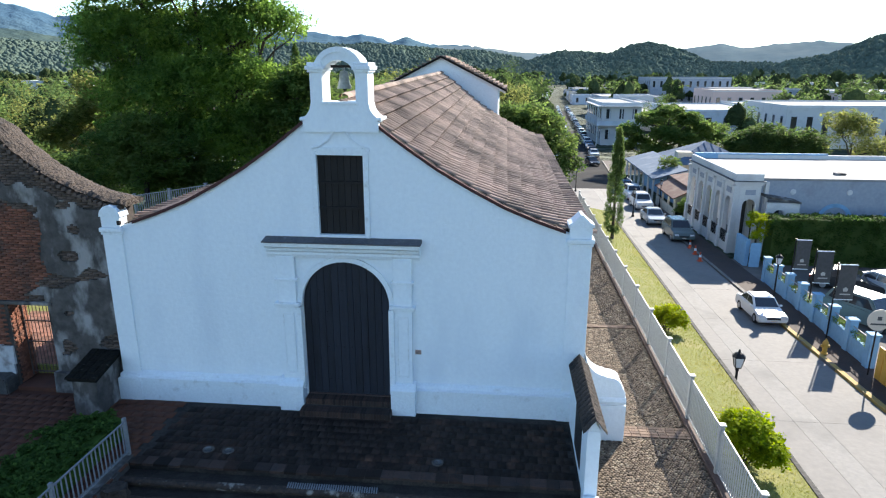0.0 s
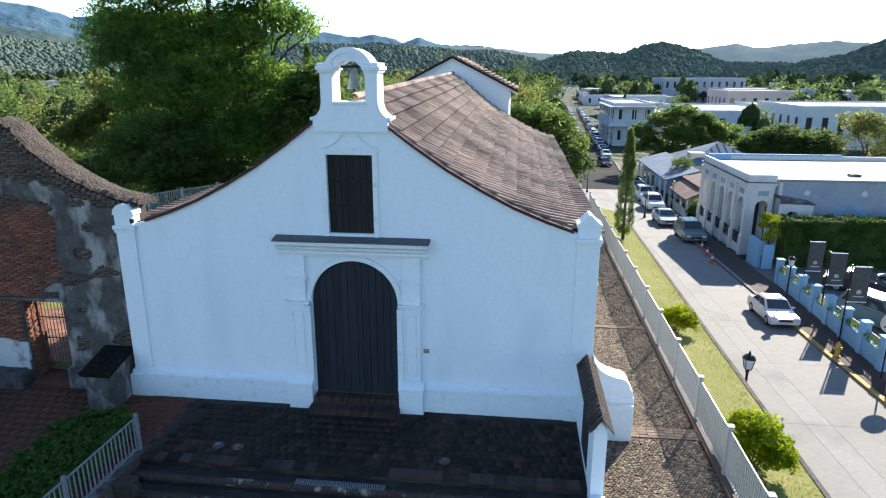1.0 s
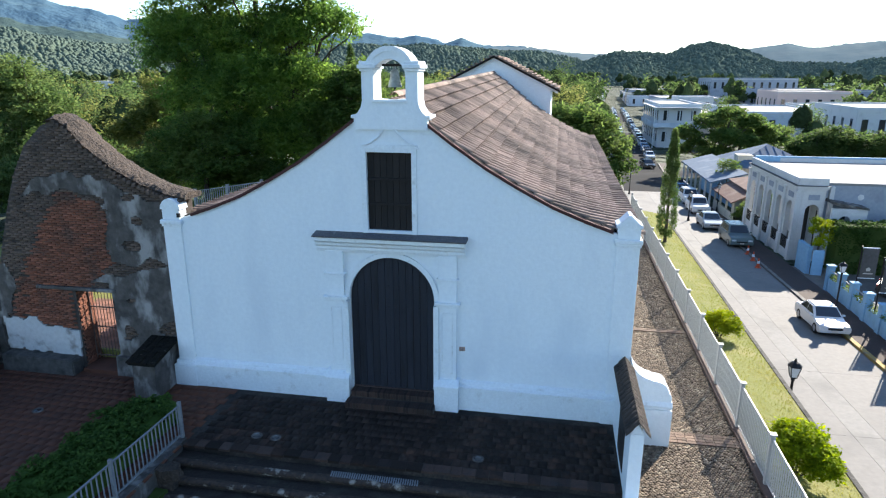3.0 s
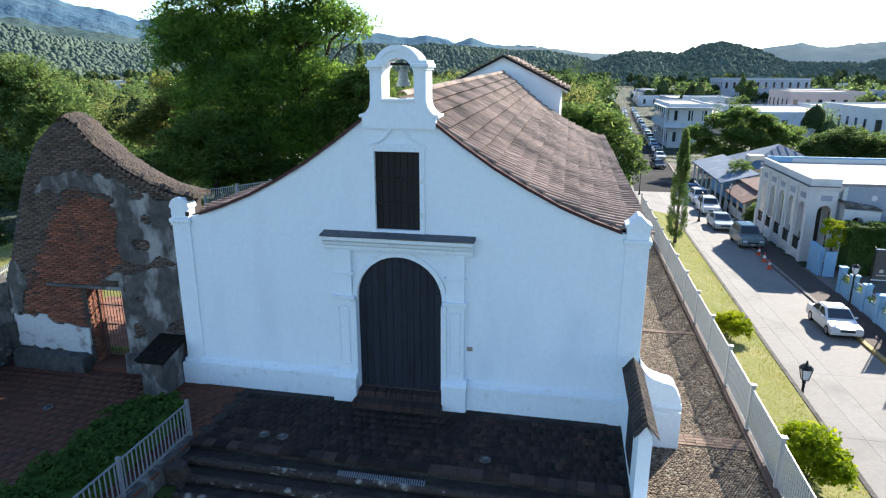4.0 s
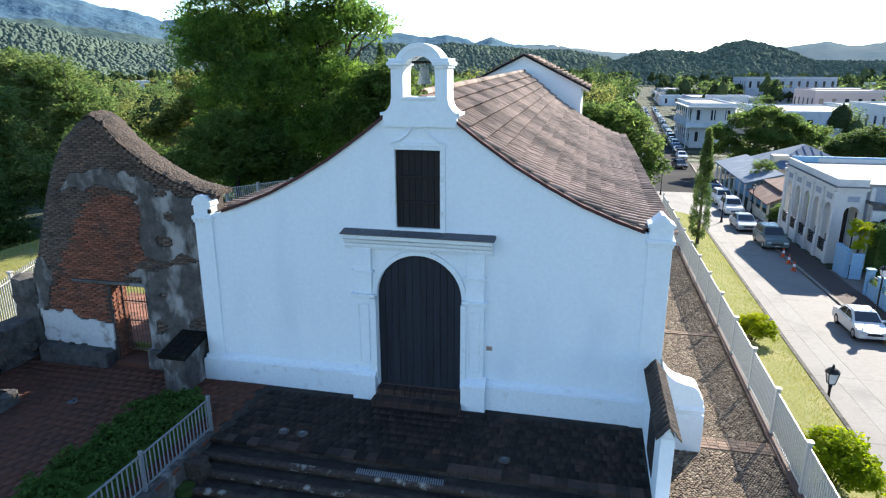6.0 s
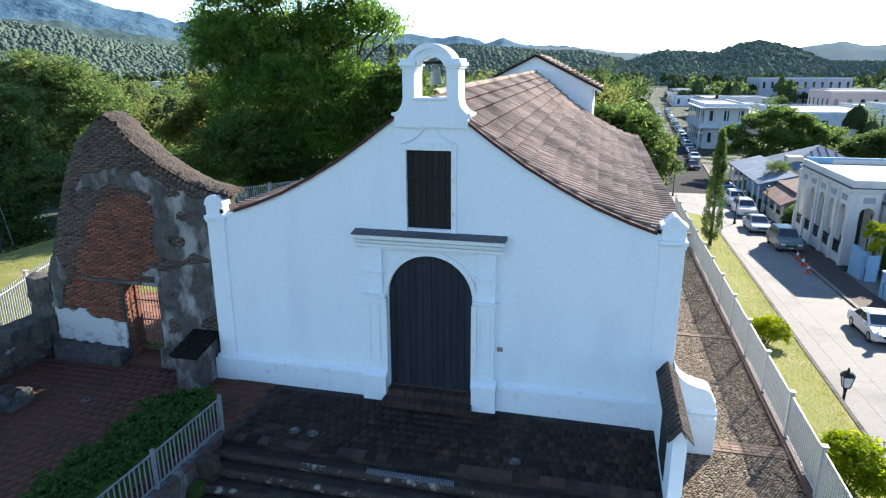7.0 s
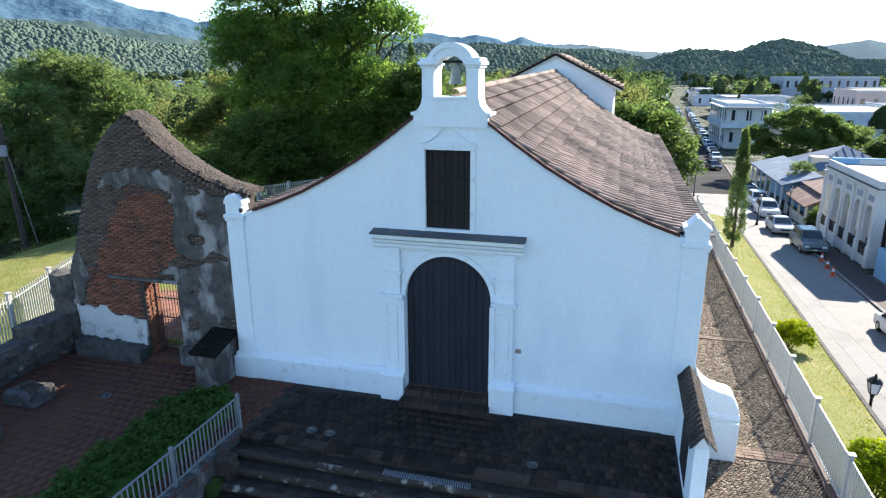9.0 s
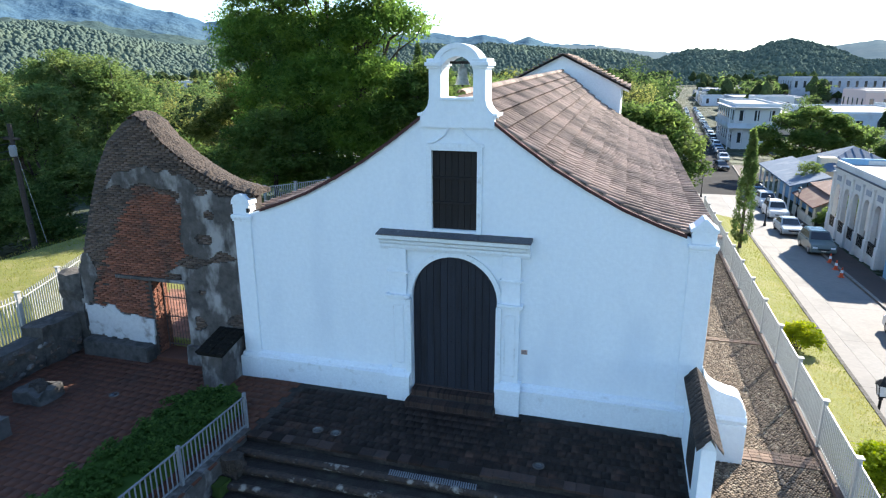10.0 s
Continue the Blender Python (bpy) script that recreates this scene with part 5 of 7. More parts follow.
tree("tree", "sunlit yellow-olive tree behind the ruin", -29.5, 36, -1.6, 3.0, 0.22, [(0.6, 0, 7.6, 2.2, 2.2, 2.4), (-1.5, 0, 6.0, 2.4, 2.2, 2.2), (2.9, 0, 6.0, 2.0, 2, 1.9), (-3.8, 0, 4.6, 2.2, 2, 2.0), (1.2, -1, 3.6, 3.6, 2.4, 2.0), (-1.4, 0, 9.2, 1.1, 1.1, 1.3)], 620, 50, 0.15, 0.65, M["leaf_dry"], 23)
tree("tree", "sunlit leafy tree behind the ruin gable", -19.8, 24.5, -0.2, 2.8, 0.2, [(0, 0, 4.4, 2.3, 2.0, 2.2), (-2.3, 0.5, 3.6, 2.2, 2, 2.0), (2.2, 0, 3.4, 2.2, 2, 2.0), (0, -1, 2.2, 3.0, 2, 1.6)], 430, 50, 0.13, 0.6, M["leaf_mid"], 24)
tree("tree", "mixed brown-green tree near the utility pole", -41.5, 32, -3.5, 4.0, 0.3, [(0, 0, 9.5, 4.0, 3.5, 4.0), (3.6, -1, 8.0, 3, 3, 3.2), (-4, 0, 11, 4.0, 3, 3.0), (3.0, -2, 4.6, 3.6, 3, 2.6), (-3, -1, 5, 3.5, 3, 2.6)], 1300, 60, 0.14, 0.75, M["leaf_wood"], 25)
tree("tree", "dark leafy tree behind the utility pole", -30.5, 15.0, -2.2, 2.0, 0.25, [(0, 0, 6.6, 2.6, 2.2, 2.2), (-3.4, 0, 7.6, 2.6, 2.2, 2.4), (-6.0, 0, 6.0, 2.6, 2.2, 2.6), (1.2, 0, 9.0, 1.6, 1.6, 1.3), (3.0, 0, 4.4, 2.2, 2.0, 2.0), (-1, -1, 3.2, 4.6, 2.2, 2.0), (-3.2, 0, 10.0, 1.8, 1.6, 1.4)], 1100, 55, 0.12, 0.55, M["leaf_wood"], 33)
tree("tree", "dark shaded tree at the lawn edge", -33.0, 27, -3.2, 3.0, 0.3, [(0, 0, 5.2, 3.6, 3, 2.8), (3.6, 0, 4.4, 3, 3, 2.4), (-2, -1, 3.0, 3.4, 2.5, 2.0), (7.0, 2, 4.0, 3, 3, 2.6)], 620, 50, 0.15, 0.8, M["leaf_dark"], 26)
tree("tree", "dark shaded tree at the lawn edge", -47.0, 24, -4.2, 3.0, 0.3, [(0, 0, 6.5, 4.2, 3, 3.2), (-4, 0, 8, 4, 3, 3.4), (4, -1, 4.6, 3.4, 2.5, 2.6)], 620, 50, 0.16, 0.85, M["leaf_dark"], 27)
for bx, by, bz, br, seed, leaf in ((-27.5, 11.5, -1.6, 2.2, 61, "leaf_dark"), (-33.5, 11.0, -2.4, 3.0, 62, "leaf_dark"), (-26.5, 18.5, -1.6, 2.6, 63, "leaf_mid"), (-22.5, 20.5, -1.0, 2.0, 64, "leaf_dark"), (-15.5, 25.2, -0.4, 1.8, 65, "leaf_mid"), (-11.0, 23.6, 0.2, 1.7, 66, "leaf_mid")):
    tree("tree", "bushy undergrowth tree at the lawn edge", bx, by, bz, 0.8, 0.12, [(0, 0, br, br, br * 0.8, br), (br * 0.7, 0, br * 0.7, br * 0.7, br * 0.7, br * 0.7), (-br * 0.7, 0, br * 0.8, br * 0.7, br * 0.7, br * 0.8)], 260, 55, 0.1, 0.5, M[leaf], seed)
tree("street_tree", "rounded glossy green street tree beyond the chapel", 5.9, 47, -3.6, 3.2, 0.28, [(0, 0, 6.6, 3.6, 3.4, 3.0), (2.6, -1.5, 4.8, 2.6, 2.6, 2.6), (-2.6, 0, 6.6, 2.8, 2.6, 2.8), (1.0, 2, 6.8, 2.8, 2.6, 2.6), (2.4, -3, 3.0, 1.9, 1.9, 2.0)], 800, 60, 0.15, 0.75, M["leaf_mid"], 28, aspect=0.55)
tree("street_tree", "broad dark green street tree by the crossing", 29.2, 96, -7.8, 3.5, 0.4, [(-0.6, 0, 8.6, 2.6, 2.6, 1.7), (2.6, 0.5, 9.6, 2.2, 2.2, 1.4), (5.6, 0, 8.4, 2.4, 2.2, 1.5), (8.2, 0.4, 7.0, 1.9, 1.8, 1.2), (-4.2, -1, 6.6, 2.0, 2, 1.5), (-2.4, -1, 4.8, 2.2, 2, 1.5), (1.4, -2, 6.2, 2.8, 2.2, 1.6), (4.4, -2, 5.6, 2.4, 2.2, 1.5), (0.4, -2, 3.6, 3.2, 2.4, 1.5), (-5.0, 0, 4.0, 1.4, 1.4, 1.1), (6.8, -1, 4.4, 1.8, 1.6, 1.1)], 760, 46, 0.2, 0.75, M["leaf_mid"], 29, aspect=0.55, droop=0.3)
tree("street_tree", "dense dark green tree behind the white house", 44.5, 88, -7.6, 3.0, 0.35, [(0, 0, 5.2, 4.6, 4, 3.2), (5, 0, 4.8, 4.0, 4, 3.0), (-4, 0, 4.6, 3, 3, 2.6)], 620, 50, 0.23, 1.0, M["leaf_dark"], 30)
tree("street_tree", "thin twiggy tree with sparse pale leaves", 55, 84, -7.2, 4.0, 0.3, [(0, 0, 6.6, 3.6, 3.4, 3.4), (4.5, 0, 4.4, 4.4, 3.4, 2.2), (-2, 0, 9.0, 2.6, 2.6, 1.6)], 220, 40, 0.2, 1.0, M["leaf_dry"], 31)
tree("street_tree", "green tree behind the blue house", 37, 110, -8.0, 3.0, 0.35, [(0, 0, 5.5, 4.0, 4, 3.2), (5, 0, 5.0, 3.8, 4, 2.8)], 420, 45, 0.26, 1.05, M["leaf_mid"], 32)


def cypress(x, y, z, h, r, seed, label):
    g = np.random.default_rng(seed)
    t = thing("cypress", (x, y, z), label, "tree")
    part("trunk", tube(bmesh.new(), [(x, y, z - 0.1), (x, y, z + h * 0.9)], [0.11, 0.02], 7), M["bark"], t)
    cl = []
    for q in range(420):
        u = g.uniform(0.08, 1.0)
        rad = r * min(1.0, u * 5) * (1 - u) ** 0.55 * g.uniform(0.5, 1.05) + 0.03
        a = g.uniform(0, 6.28)
        cl.append((x + rad * math.cos(a), y + rad * math.sin(a), z + u * h, 0.13, 0.13, 0.26))
    leaf_object("foliage", leaves(g, cl, 40, 0.055, droop=-0.9, aspect=0.35, flat=0.1), M["leaf_dark"], t)


cypress(10.6, 22.3, -0.92, 6.5, 0.62, 41, "slim pointed green cypress on the grass bank")
cypress(-10.1, 28.0, 0.2, 10.4, 0.75, 42, "tall thin dark cypress behind the bell gable")


def shrub(x, y, z, r, h, seed, label, lean=0.0, n=230):
    g = np.random.default_rng(seed)
    t = thing("shrub", (x, y, z), label, "shrub", group="shrubs on the grass bank")
    bm = bmesh.new()
    for q in range(9):
        a = g.uniform(0, 6.28)
        limb(bm, (x, y, z - 0.05), (x + math.cos(a) * r * 0.7, y + math.sin(a) * r * 0.7, z + h * g.uniform(0.5, 0.85)), 0.025, 0.008, g, 4, 0.3)
    part("stem", bm, M["bark"], t)
    cl = crown_clumps(g, [(x, y, z + h * 0.55, r, r, h * 0.45), (x + r * 0.5, y - lean, z + h * 0.4, r * 0.6, r * 0.6, h * 0.35), (x - r * 0.4, y + r * 0.3, z + h * 0.6, r * 0.5, r * 0.5, h * 0.35)], n, 0.16, 0.8)
    leaf_object("foliage", leaves(g, cl, 42, 0.055, aspect=0.5), M["leaf_lime"], t)


shrub(10.35, -0.35, -0.82, 0.72, 1.3, 51, "bright lime-green leafy shrub on the grass bank", 0.5, 330)
shrub(10.5, 8.3, -0.84, 0.62, 1.0, 52, "small lime-green shrub on the grass bank", 0.2, 150)

# woods filling the valley and the slopes behind
g = np.random.default_rng(77)
spots = []
while len(spots) < 1700:
    bearing = g.uniform(-78, 3)
    d = 105 + 1000 * g.uniform(0, 1) ** 1.5
    x, y = d * math.sin(radians(bearing)), -15 + d * math.cos(radians(bearing))
    if x > -3 and y < 130:
        continue
    if x > -7 and y < 60:
        continue
    if y < 24 and x > -52:
        continue
    spots.append((x, y, g.uniform(3.0, 5.6) * (1 + d / 1500), d))
def domes(rng, c, r, h, seg=7, levels=((1.0, -0.35), (1.08, 0.15), (0.78, 0.62), (0.3, 0.93), (0.02, 1.0))):
    """Rough canopy mounds: centres (n, 3), radii and heights. Returns quad corners."""
    n = len(c)
    rings = []
    for k, (a, z) in enumerate(levels):
        t = np.arange(seg) * 2 * np.pi / seg + 0.4 * k
        rad = a * r[:, None] * rng.uniform(0.72, 1.25, (n, seg))
        rings.append(np.stack([c[:, :1] + rad * np.cos(t), c[:, 1:2] + rad * np.sin(t), c[:, 2:3] + h[:, None] * z * rng.uniform(0.85, 1.12, (n, seg))], -1))
    q = []
    for a, b in zip(rings, rings[1:]):
        q.append(np.stack([a, np.roll(a, -1, 1), np.roll(b, -1, 1), b], 2).reshape(n, -1, 3))
    return np.concatenate(q, 1).reshape(-1, 3)


def weld(ob):
    bm = bmesh.new()
    bm.from_mesh(ob.data)
    bmesh.ops.remove_doubles(bm, verts=bm.verts, dist=0.001)
    bm.to_mesh(ob.data)
    bm.free()
    ob.data.polygons.foreach_set("use_smooth", [True] * len(ob.data.polygons))
    return ob


def wood(name, spots, material, label, seed, far_mat="canopy_near"):
    """Leafy crowns in the nearer part, mounds of canopy farther off."""
    g = np.random.default_rng(seed)
    out, mc, mr, mh = [], [], [], []
    for x, y, r, d in spots:
        z = ground_z(x, y)
        near = d < 190
        hh = r * g.uniform(1.2, 1.9)
        if d < 330:
            bl = [(x, y, z + hh, r, r, hh * 0.75), (x + g.normal(0, r * 0.5), y, z + hh * g.uniform(0.7, 1.2), r * 0.7, r * 0.7, hh * 0.5)]
            cl = crown_clumps(g, bl, 52 if near else 34, r * 0.34, 0.7)
            out.append(leaves(g, cl, 38 if near else 24, 0.22 if near else 0.4, aspect=0.6, flat=0.4))
        elif d < 800:
            cl = crown_clumps(g, [(x, y, z + hh, r, r, hh * 0.75), (x + g.normal(0, r * 0.6), y, z + hh * g.uniform(0.6, 1.1), r * 0.8, r * 0.8, hh * 0.5)], 16, r * 0.42, 0.7)
            out.append(leaves(g, cl, 14, 0.75, aspect=0.6, flat=0.4))
        for q in range(3 if d < 330 else 4 if d < 800 else 7):
            mc.append((x + g.normal(0, r * 0.55), y + g.normal(0, r * 0.55), z + hh * g.uniform(0.5, 1.15)))
            mr.append(r * g.uniform(0.4, 0.8))
            mh.append(hh * g.uniform(0.35, 0.6))
    if out:
        tagged(new(name, mesh_from(name, np.concatenate(out), 4, material)), label, "woods", kind="stuff")
    ob = new(name, mesh_from(name, domes(g, np.array(mc), np.array(mr), np.array(mh)), 4, M[far_mat]))
    tagged(weld(ob), label, "woods", kind="stuff")


wood("valley_woods", spots[:900], M["leaf_wood"], "dense mixed green woods filling the valley", 1)
wood("valley_woods", spots[900:1250], M["leaf_dark"], "dark green woods filling the valley", 2)
wood("valley_woods", spots[1250:], M["leaf_dry"], "lighter olive trees scattered in the valley", 3)
# town trees between and behind the houses
spots = []
while len(spots) < 620:
    d = 150 + 1150 * g.uniform(0, 1) ** 1.25
    bearing = g.uniform(-3, 60)
    x, y = d * math.sin(radians(bearing)), -15 + d * math.cos(radians(bearing))
    sx = street_x(y)
    if abs(x - sx) < 9 + 0.008 * y:
        continue
    if d < 330 and g.random() > 0.3:
        continue
    if 11.5 < bearing < 20 and 180 < d < 450 and g.random() > 0.15:
        continue
    spots.append((x, y, g.uniform(3.0, 5.0) * (1 + d / 1800), d))
wood("town_trees", spots[:420], M["leaf_dark"], "green trees between the town houses", 4)
wood("town_trees", spots[420:], M["leaf_wood"], "sunny green trees between the town houses", 5)


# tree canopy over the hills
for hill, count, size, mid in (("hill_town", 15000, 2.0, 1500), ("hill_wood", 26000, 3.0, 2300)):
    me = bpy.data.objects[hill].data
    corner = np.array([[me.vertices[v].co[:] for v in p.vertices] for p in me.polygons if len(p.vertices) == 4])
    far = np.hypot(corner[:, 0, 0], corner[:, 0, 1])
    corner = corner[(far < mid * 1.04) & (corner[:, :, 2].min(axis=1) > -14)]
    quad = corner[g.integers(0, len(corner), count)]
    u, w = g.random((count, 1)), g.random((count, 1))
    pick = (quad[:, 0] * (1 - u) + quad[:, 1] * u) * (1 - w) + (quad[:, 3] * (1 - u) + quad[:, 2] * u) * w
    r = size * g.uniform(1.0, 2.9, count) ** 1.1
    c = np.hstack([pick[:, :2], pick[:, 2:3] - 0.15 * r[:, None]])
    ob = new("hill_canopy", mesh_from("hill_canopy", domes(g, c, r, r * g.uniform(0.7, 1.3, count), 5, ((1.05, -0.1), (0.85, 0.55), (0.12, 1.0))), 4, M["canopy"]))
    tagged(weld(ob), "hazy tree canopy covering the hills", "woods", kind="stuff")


def palm(x, y, z, h, seed):
    g = np.random.default_rng(seed)
    t = thing("palm", (x, y, z), "slender palm with drooping fronds", "tree", group="palms")
    part("trunk", tube(bmesh.new(), [(x, y, z), (x + 0.2, y, z + h * 0.5), (x + 0.1, y, z + h)], [0.2, 0.15, 0.12], 7), M["bark"], t)
    q = []
    for k in range(16):
        a = 6.283 * k / 16 + g.normal(0, 0.1)
        L = g.uniform(1.7, 2.4)
        dz = g.uniform(0.2, 0.9)
        for s in range(9):
            u = s / 9
            c = np.array([x + 0.1 + math.cos(a) * L * u, y + math.sin(a) * L * u, z + h + dz * u * 2 - 2.4 * u * u])
            side = np.array([-math.sin(a), math.cos(a), -0.5]) * 0.5 * (1 - u * 0.6)
            other = side * np.array([-1, -1, 1])
            st = np.array([math.cos(a), math.sin(a), -0.3]) * 0.12
            for w in (side, other):
                q += [c - st, c + w - st * 0.2, c + w + st * 0.5, c + st]
    leaf_object("fronds", np.array(q), M["leaf_mid"], t)


palm(52, 118, -8.3, 5.5, 1)
palm(56, 116, -8.3, 5.0, 2)
palm(24, 330, -11.5, 12, 3)
palm(76, 330, -11.5, 11, 4)
palm(118, 480, -13.5, 10, 5)

# utility pole by the lawn
pole = thing("utility_pole", (-25.8, 10, 0.3), "dark leaning wooden utility pole with cables", "pole")
part("pole_shaft", tube(bmesh.new(), [(-25.7, 10, -0.8), (-25.9, 10, 2.5), (-26.0, 10, 6.3)], [0.17, 0.15, 0.12], 8), M["pole_wood"], pole)
part("crossarm", boxed(-26.5, -25.5, 9.94, 10.06, 5.5, 5.62, bevel=0.01), M["pole_wood"], pole)
part("transformer", lathe(bmesh.new(), [(0.16, 0.0), (0.18, 0.05), (0.18, 0.5), (0.12, 0.56)], (-25.75, 9.75, 4.7), 12), M["steel_grey"], pole)
for k in range(4):
    z = 5.7 - 0.35 * k
    part("cable", tube(bmesh.new(), [(-26 + 0.1 * k, 10, z), (-31, 8.5, z - 0.9), (-37, 7, z - 1.4), (-46, 5, z - 1.0)], 0.02, 4), M["iron_black"], pole)
part("guy_wire", tube(bmesh.new(), [(-25.95, 10, 5.4), (-24.9, 10, 0.2)], 0.015, 4), M["steel_grey"], pole)


# ---- street furniture ----
def street_lamp(x, y, z, h=3.3):
    t = thing("street_lamp", (x, y, z), "black cast iron street lantern with clear panes", "lamp", group="street lanterns")
    part("base", lathe(bmesh.new(), [(0.15, 0.0), (0.15, 0.12), (0.11, 0.2), (0.09, 0.5), (0.06, 0.6)], (x, y, z), 10), M["iron_black"], t)
    part("shaft", lathe(bmesh.new(), [(0.05, 0.55), (0.045, h - 0.75), (0.07, h - 0.7), (0.05, h - 0.62)], (x, y, z), 10), M["iron_black"], t)
    lan = part("lantern_frame", bmesh.new(), M["iron_black"], t)
    bm = bmesh.new()
    for a in range(4):
        c, s = math.cos(a * math.pi / 2 + 0.785), math.sin(a * math.pi / 2 + 0.785)
        tube(bm, [(0.13 * c, 0.13 * s, h - 0.6), (0.22 * c, 0.22 * s, h - 0.2)], 0.014, 4)
    for r_, zz in ((0.13, h - 0.6), (0.22, h - 0.2)):
        box(bm, -r_ * 0.72, r_ * 0.72, -r_ * 0.72, r_ * 0.72, zz - 0.015, zz + 0.015)
    lathe(bm, [(0.24, h - 0.19), (0.13, h - 0.06), (0.05, h - 0.02), (0.03, h + 0.06), (0.0, h + 0.1)], (0, 0, 0), 8)
    bm.to_mesh(lan.data)
    bm.free()
    bm = bmesh.new()
    lo = [bm.verts.new((0.085 * a + x, 0.085 * b + y, z + h - 0.58)) for a, b in ((-1, -1), (1, -1), (1, 1), (-1, 1))]
    hi = [bm.verts.new((0.145 * a + x, 0.145 * b + y, z + h - 0.22)) for a, b in ((-1, -1), (1, -1), (1, 1), (-1, 1))]
    for i in range(4):
        bm.faces.new((lo[i], lo[(i + 1) % 4], hi[(i + 1) % 4], hi[i]))
    part("lantern_panes", bm, M["lamp_clear"], t)


street_lamp(20.35, 22.28, street_z(22.3) + 0.17)
street_lamp(12.4, 5.99, -4.36, 3.79)
street_lamp(17.9, 52.5, street_z(52.5) + 0.08, 3.1)
street_lamp(21.9, 58, street_z(58) + 0.17)
street_lamp(13.7, 70, street_z(70) + 0.2)


def cone(x, y):
    z = street_z(y) + 0.08
    t = thing("traffic_cone", (x, y, z), "orange traffic cone with a white band", "cone", group="traffic cones")
    part("base", boxed(x - 0.19, x + 0.19, y - 0.19, y + 0.19, z, z + 0.04, bevel=0.01), M["cone_orange"], t)
    part("body", lathe(bmesh.new(), [(0.14, 0.04), (0.035, 0.72), (0.02, 0.73)], (x, y, z), 12), M["cone_orange"], t)
    part("band", lathe(bmesh.new(), [(0.105, 0.32), (0.075, 0.52)], (x, y, z), 12), M["trim_white"], t)


for x, y in ((19.85, 38.0), (19.65, 35.8), (19.4, 33.6)):
    cone(x, y)
hyd = thing("fire_hydrant", (19.95, 15.0, -4.5), "yellow fire hydrant on the kerb", "hydrant")
part("barrel", lathe(bmesh.new(), [(0.16, 0), (0.16, 0.06), (0.11, 0.08), (0.11, 0.5), (0.14, 0.53), (0.14, 0.57), (0.11, 0.66), (0.04, 0.74), (0.03, 0.8)], (19.95, 15.0, -4.53), 12), M["gate_yellow"], hyd)
for s in (-1, 1):
    part("outlet", boxed(19.95 + s * 0.09, 19.95 + s * 0.2, 14.94, 15.06, -4.16, -4.04, bevel=0.02), M["gate_yellow"], hyd)

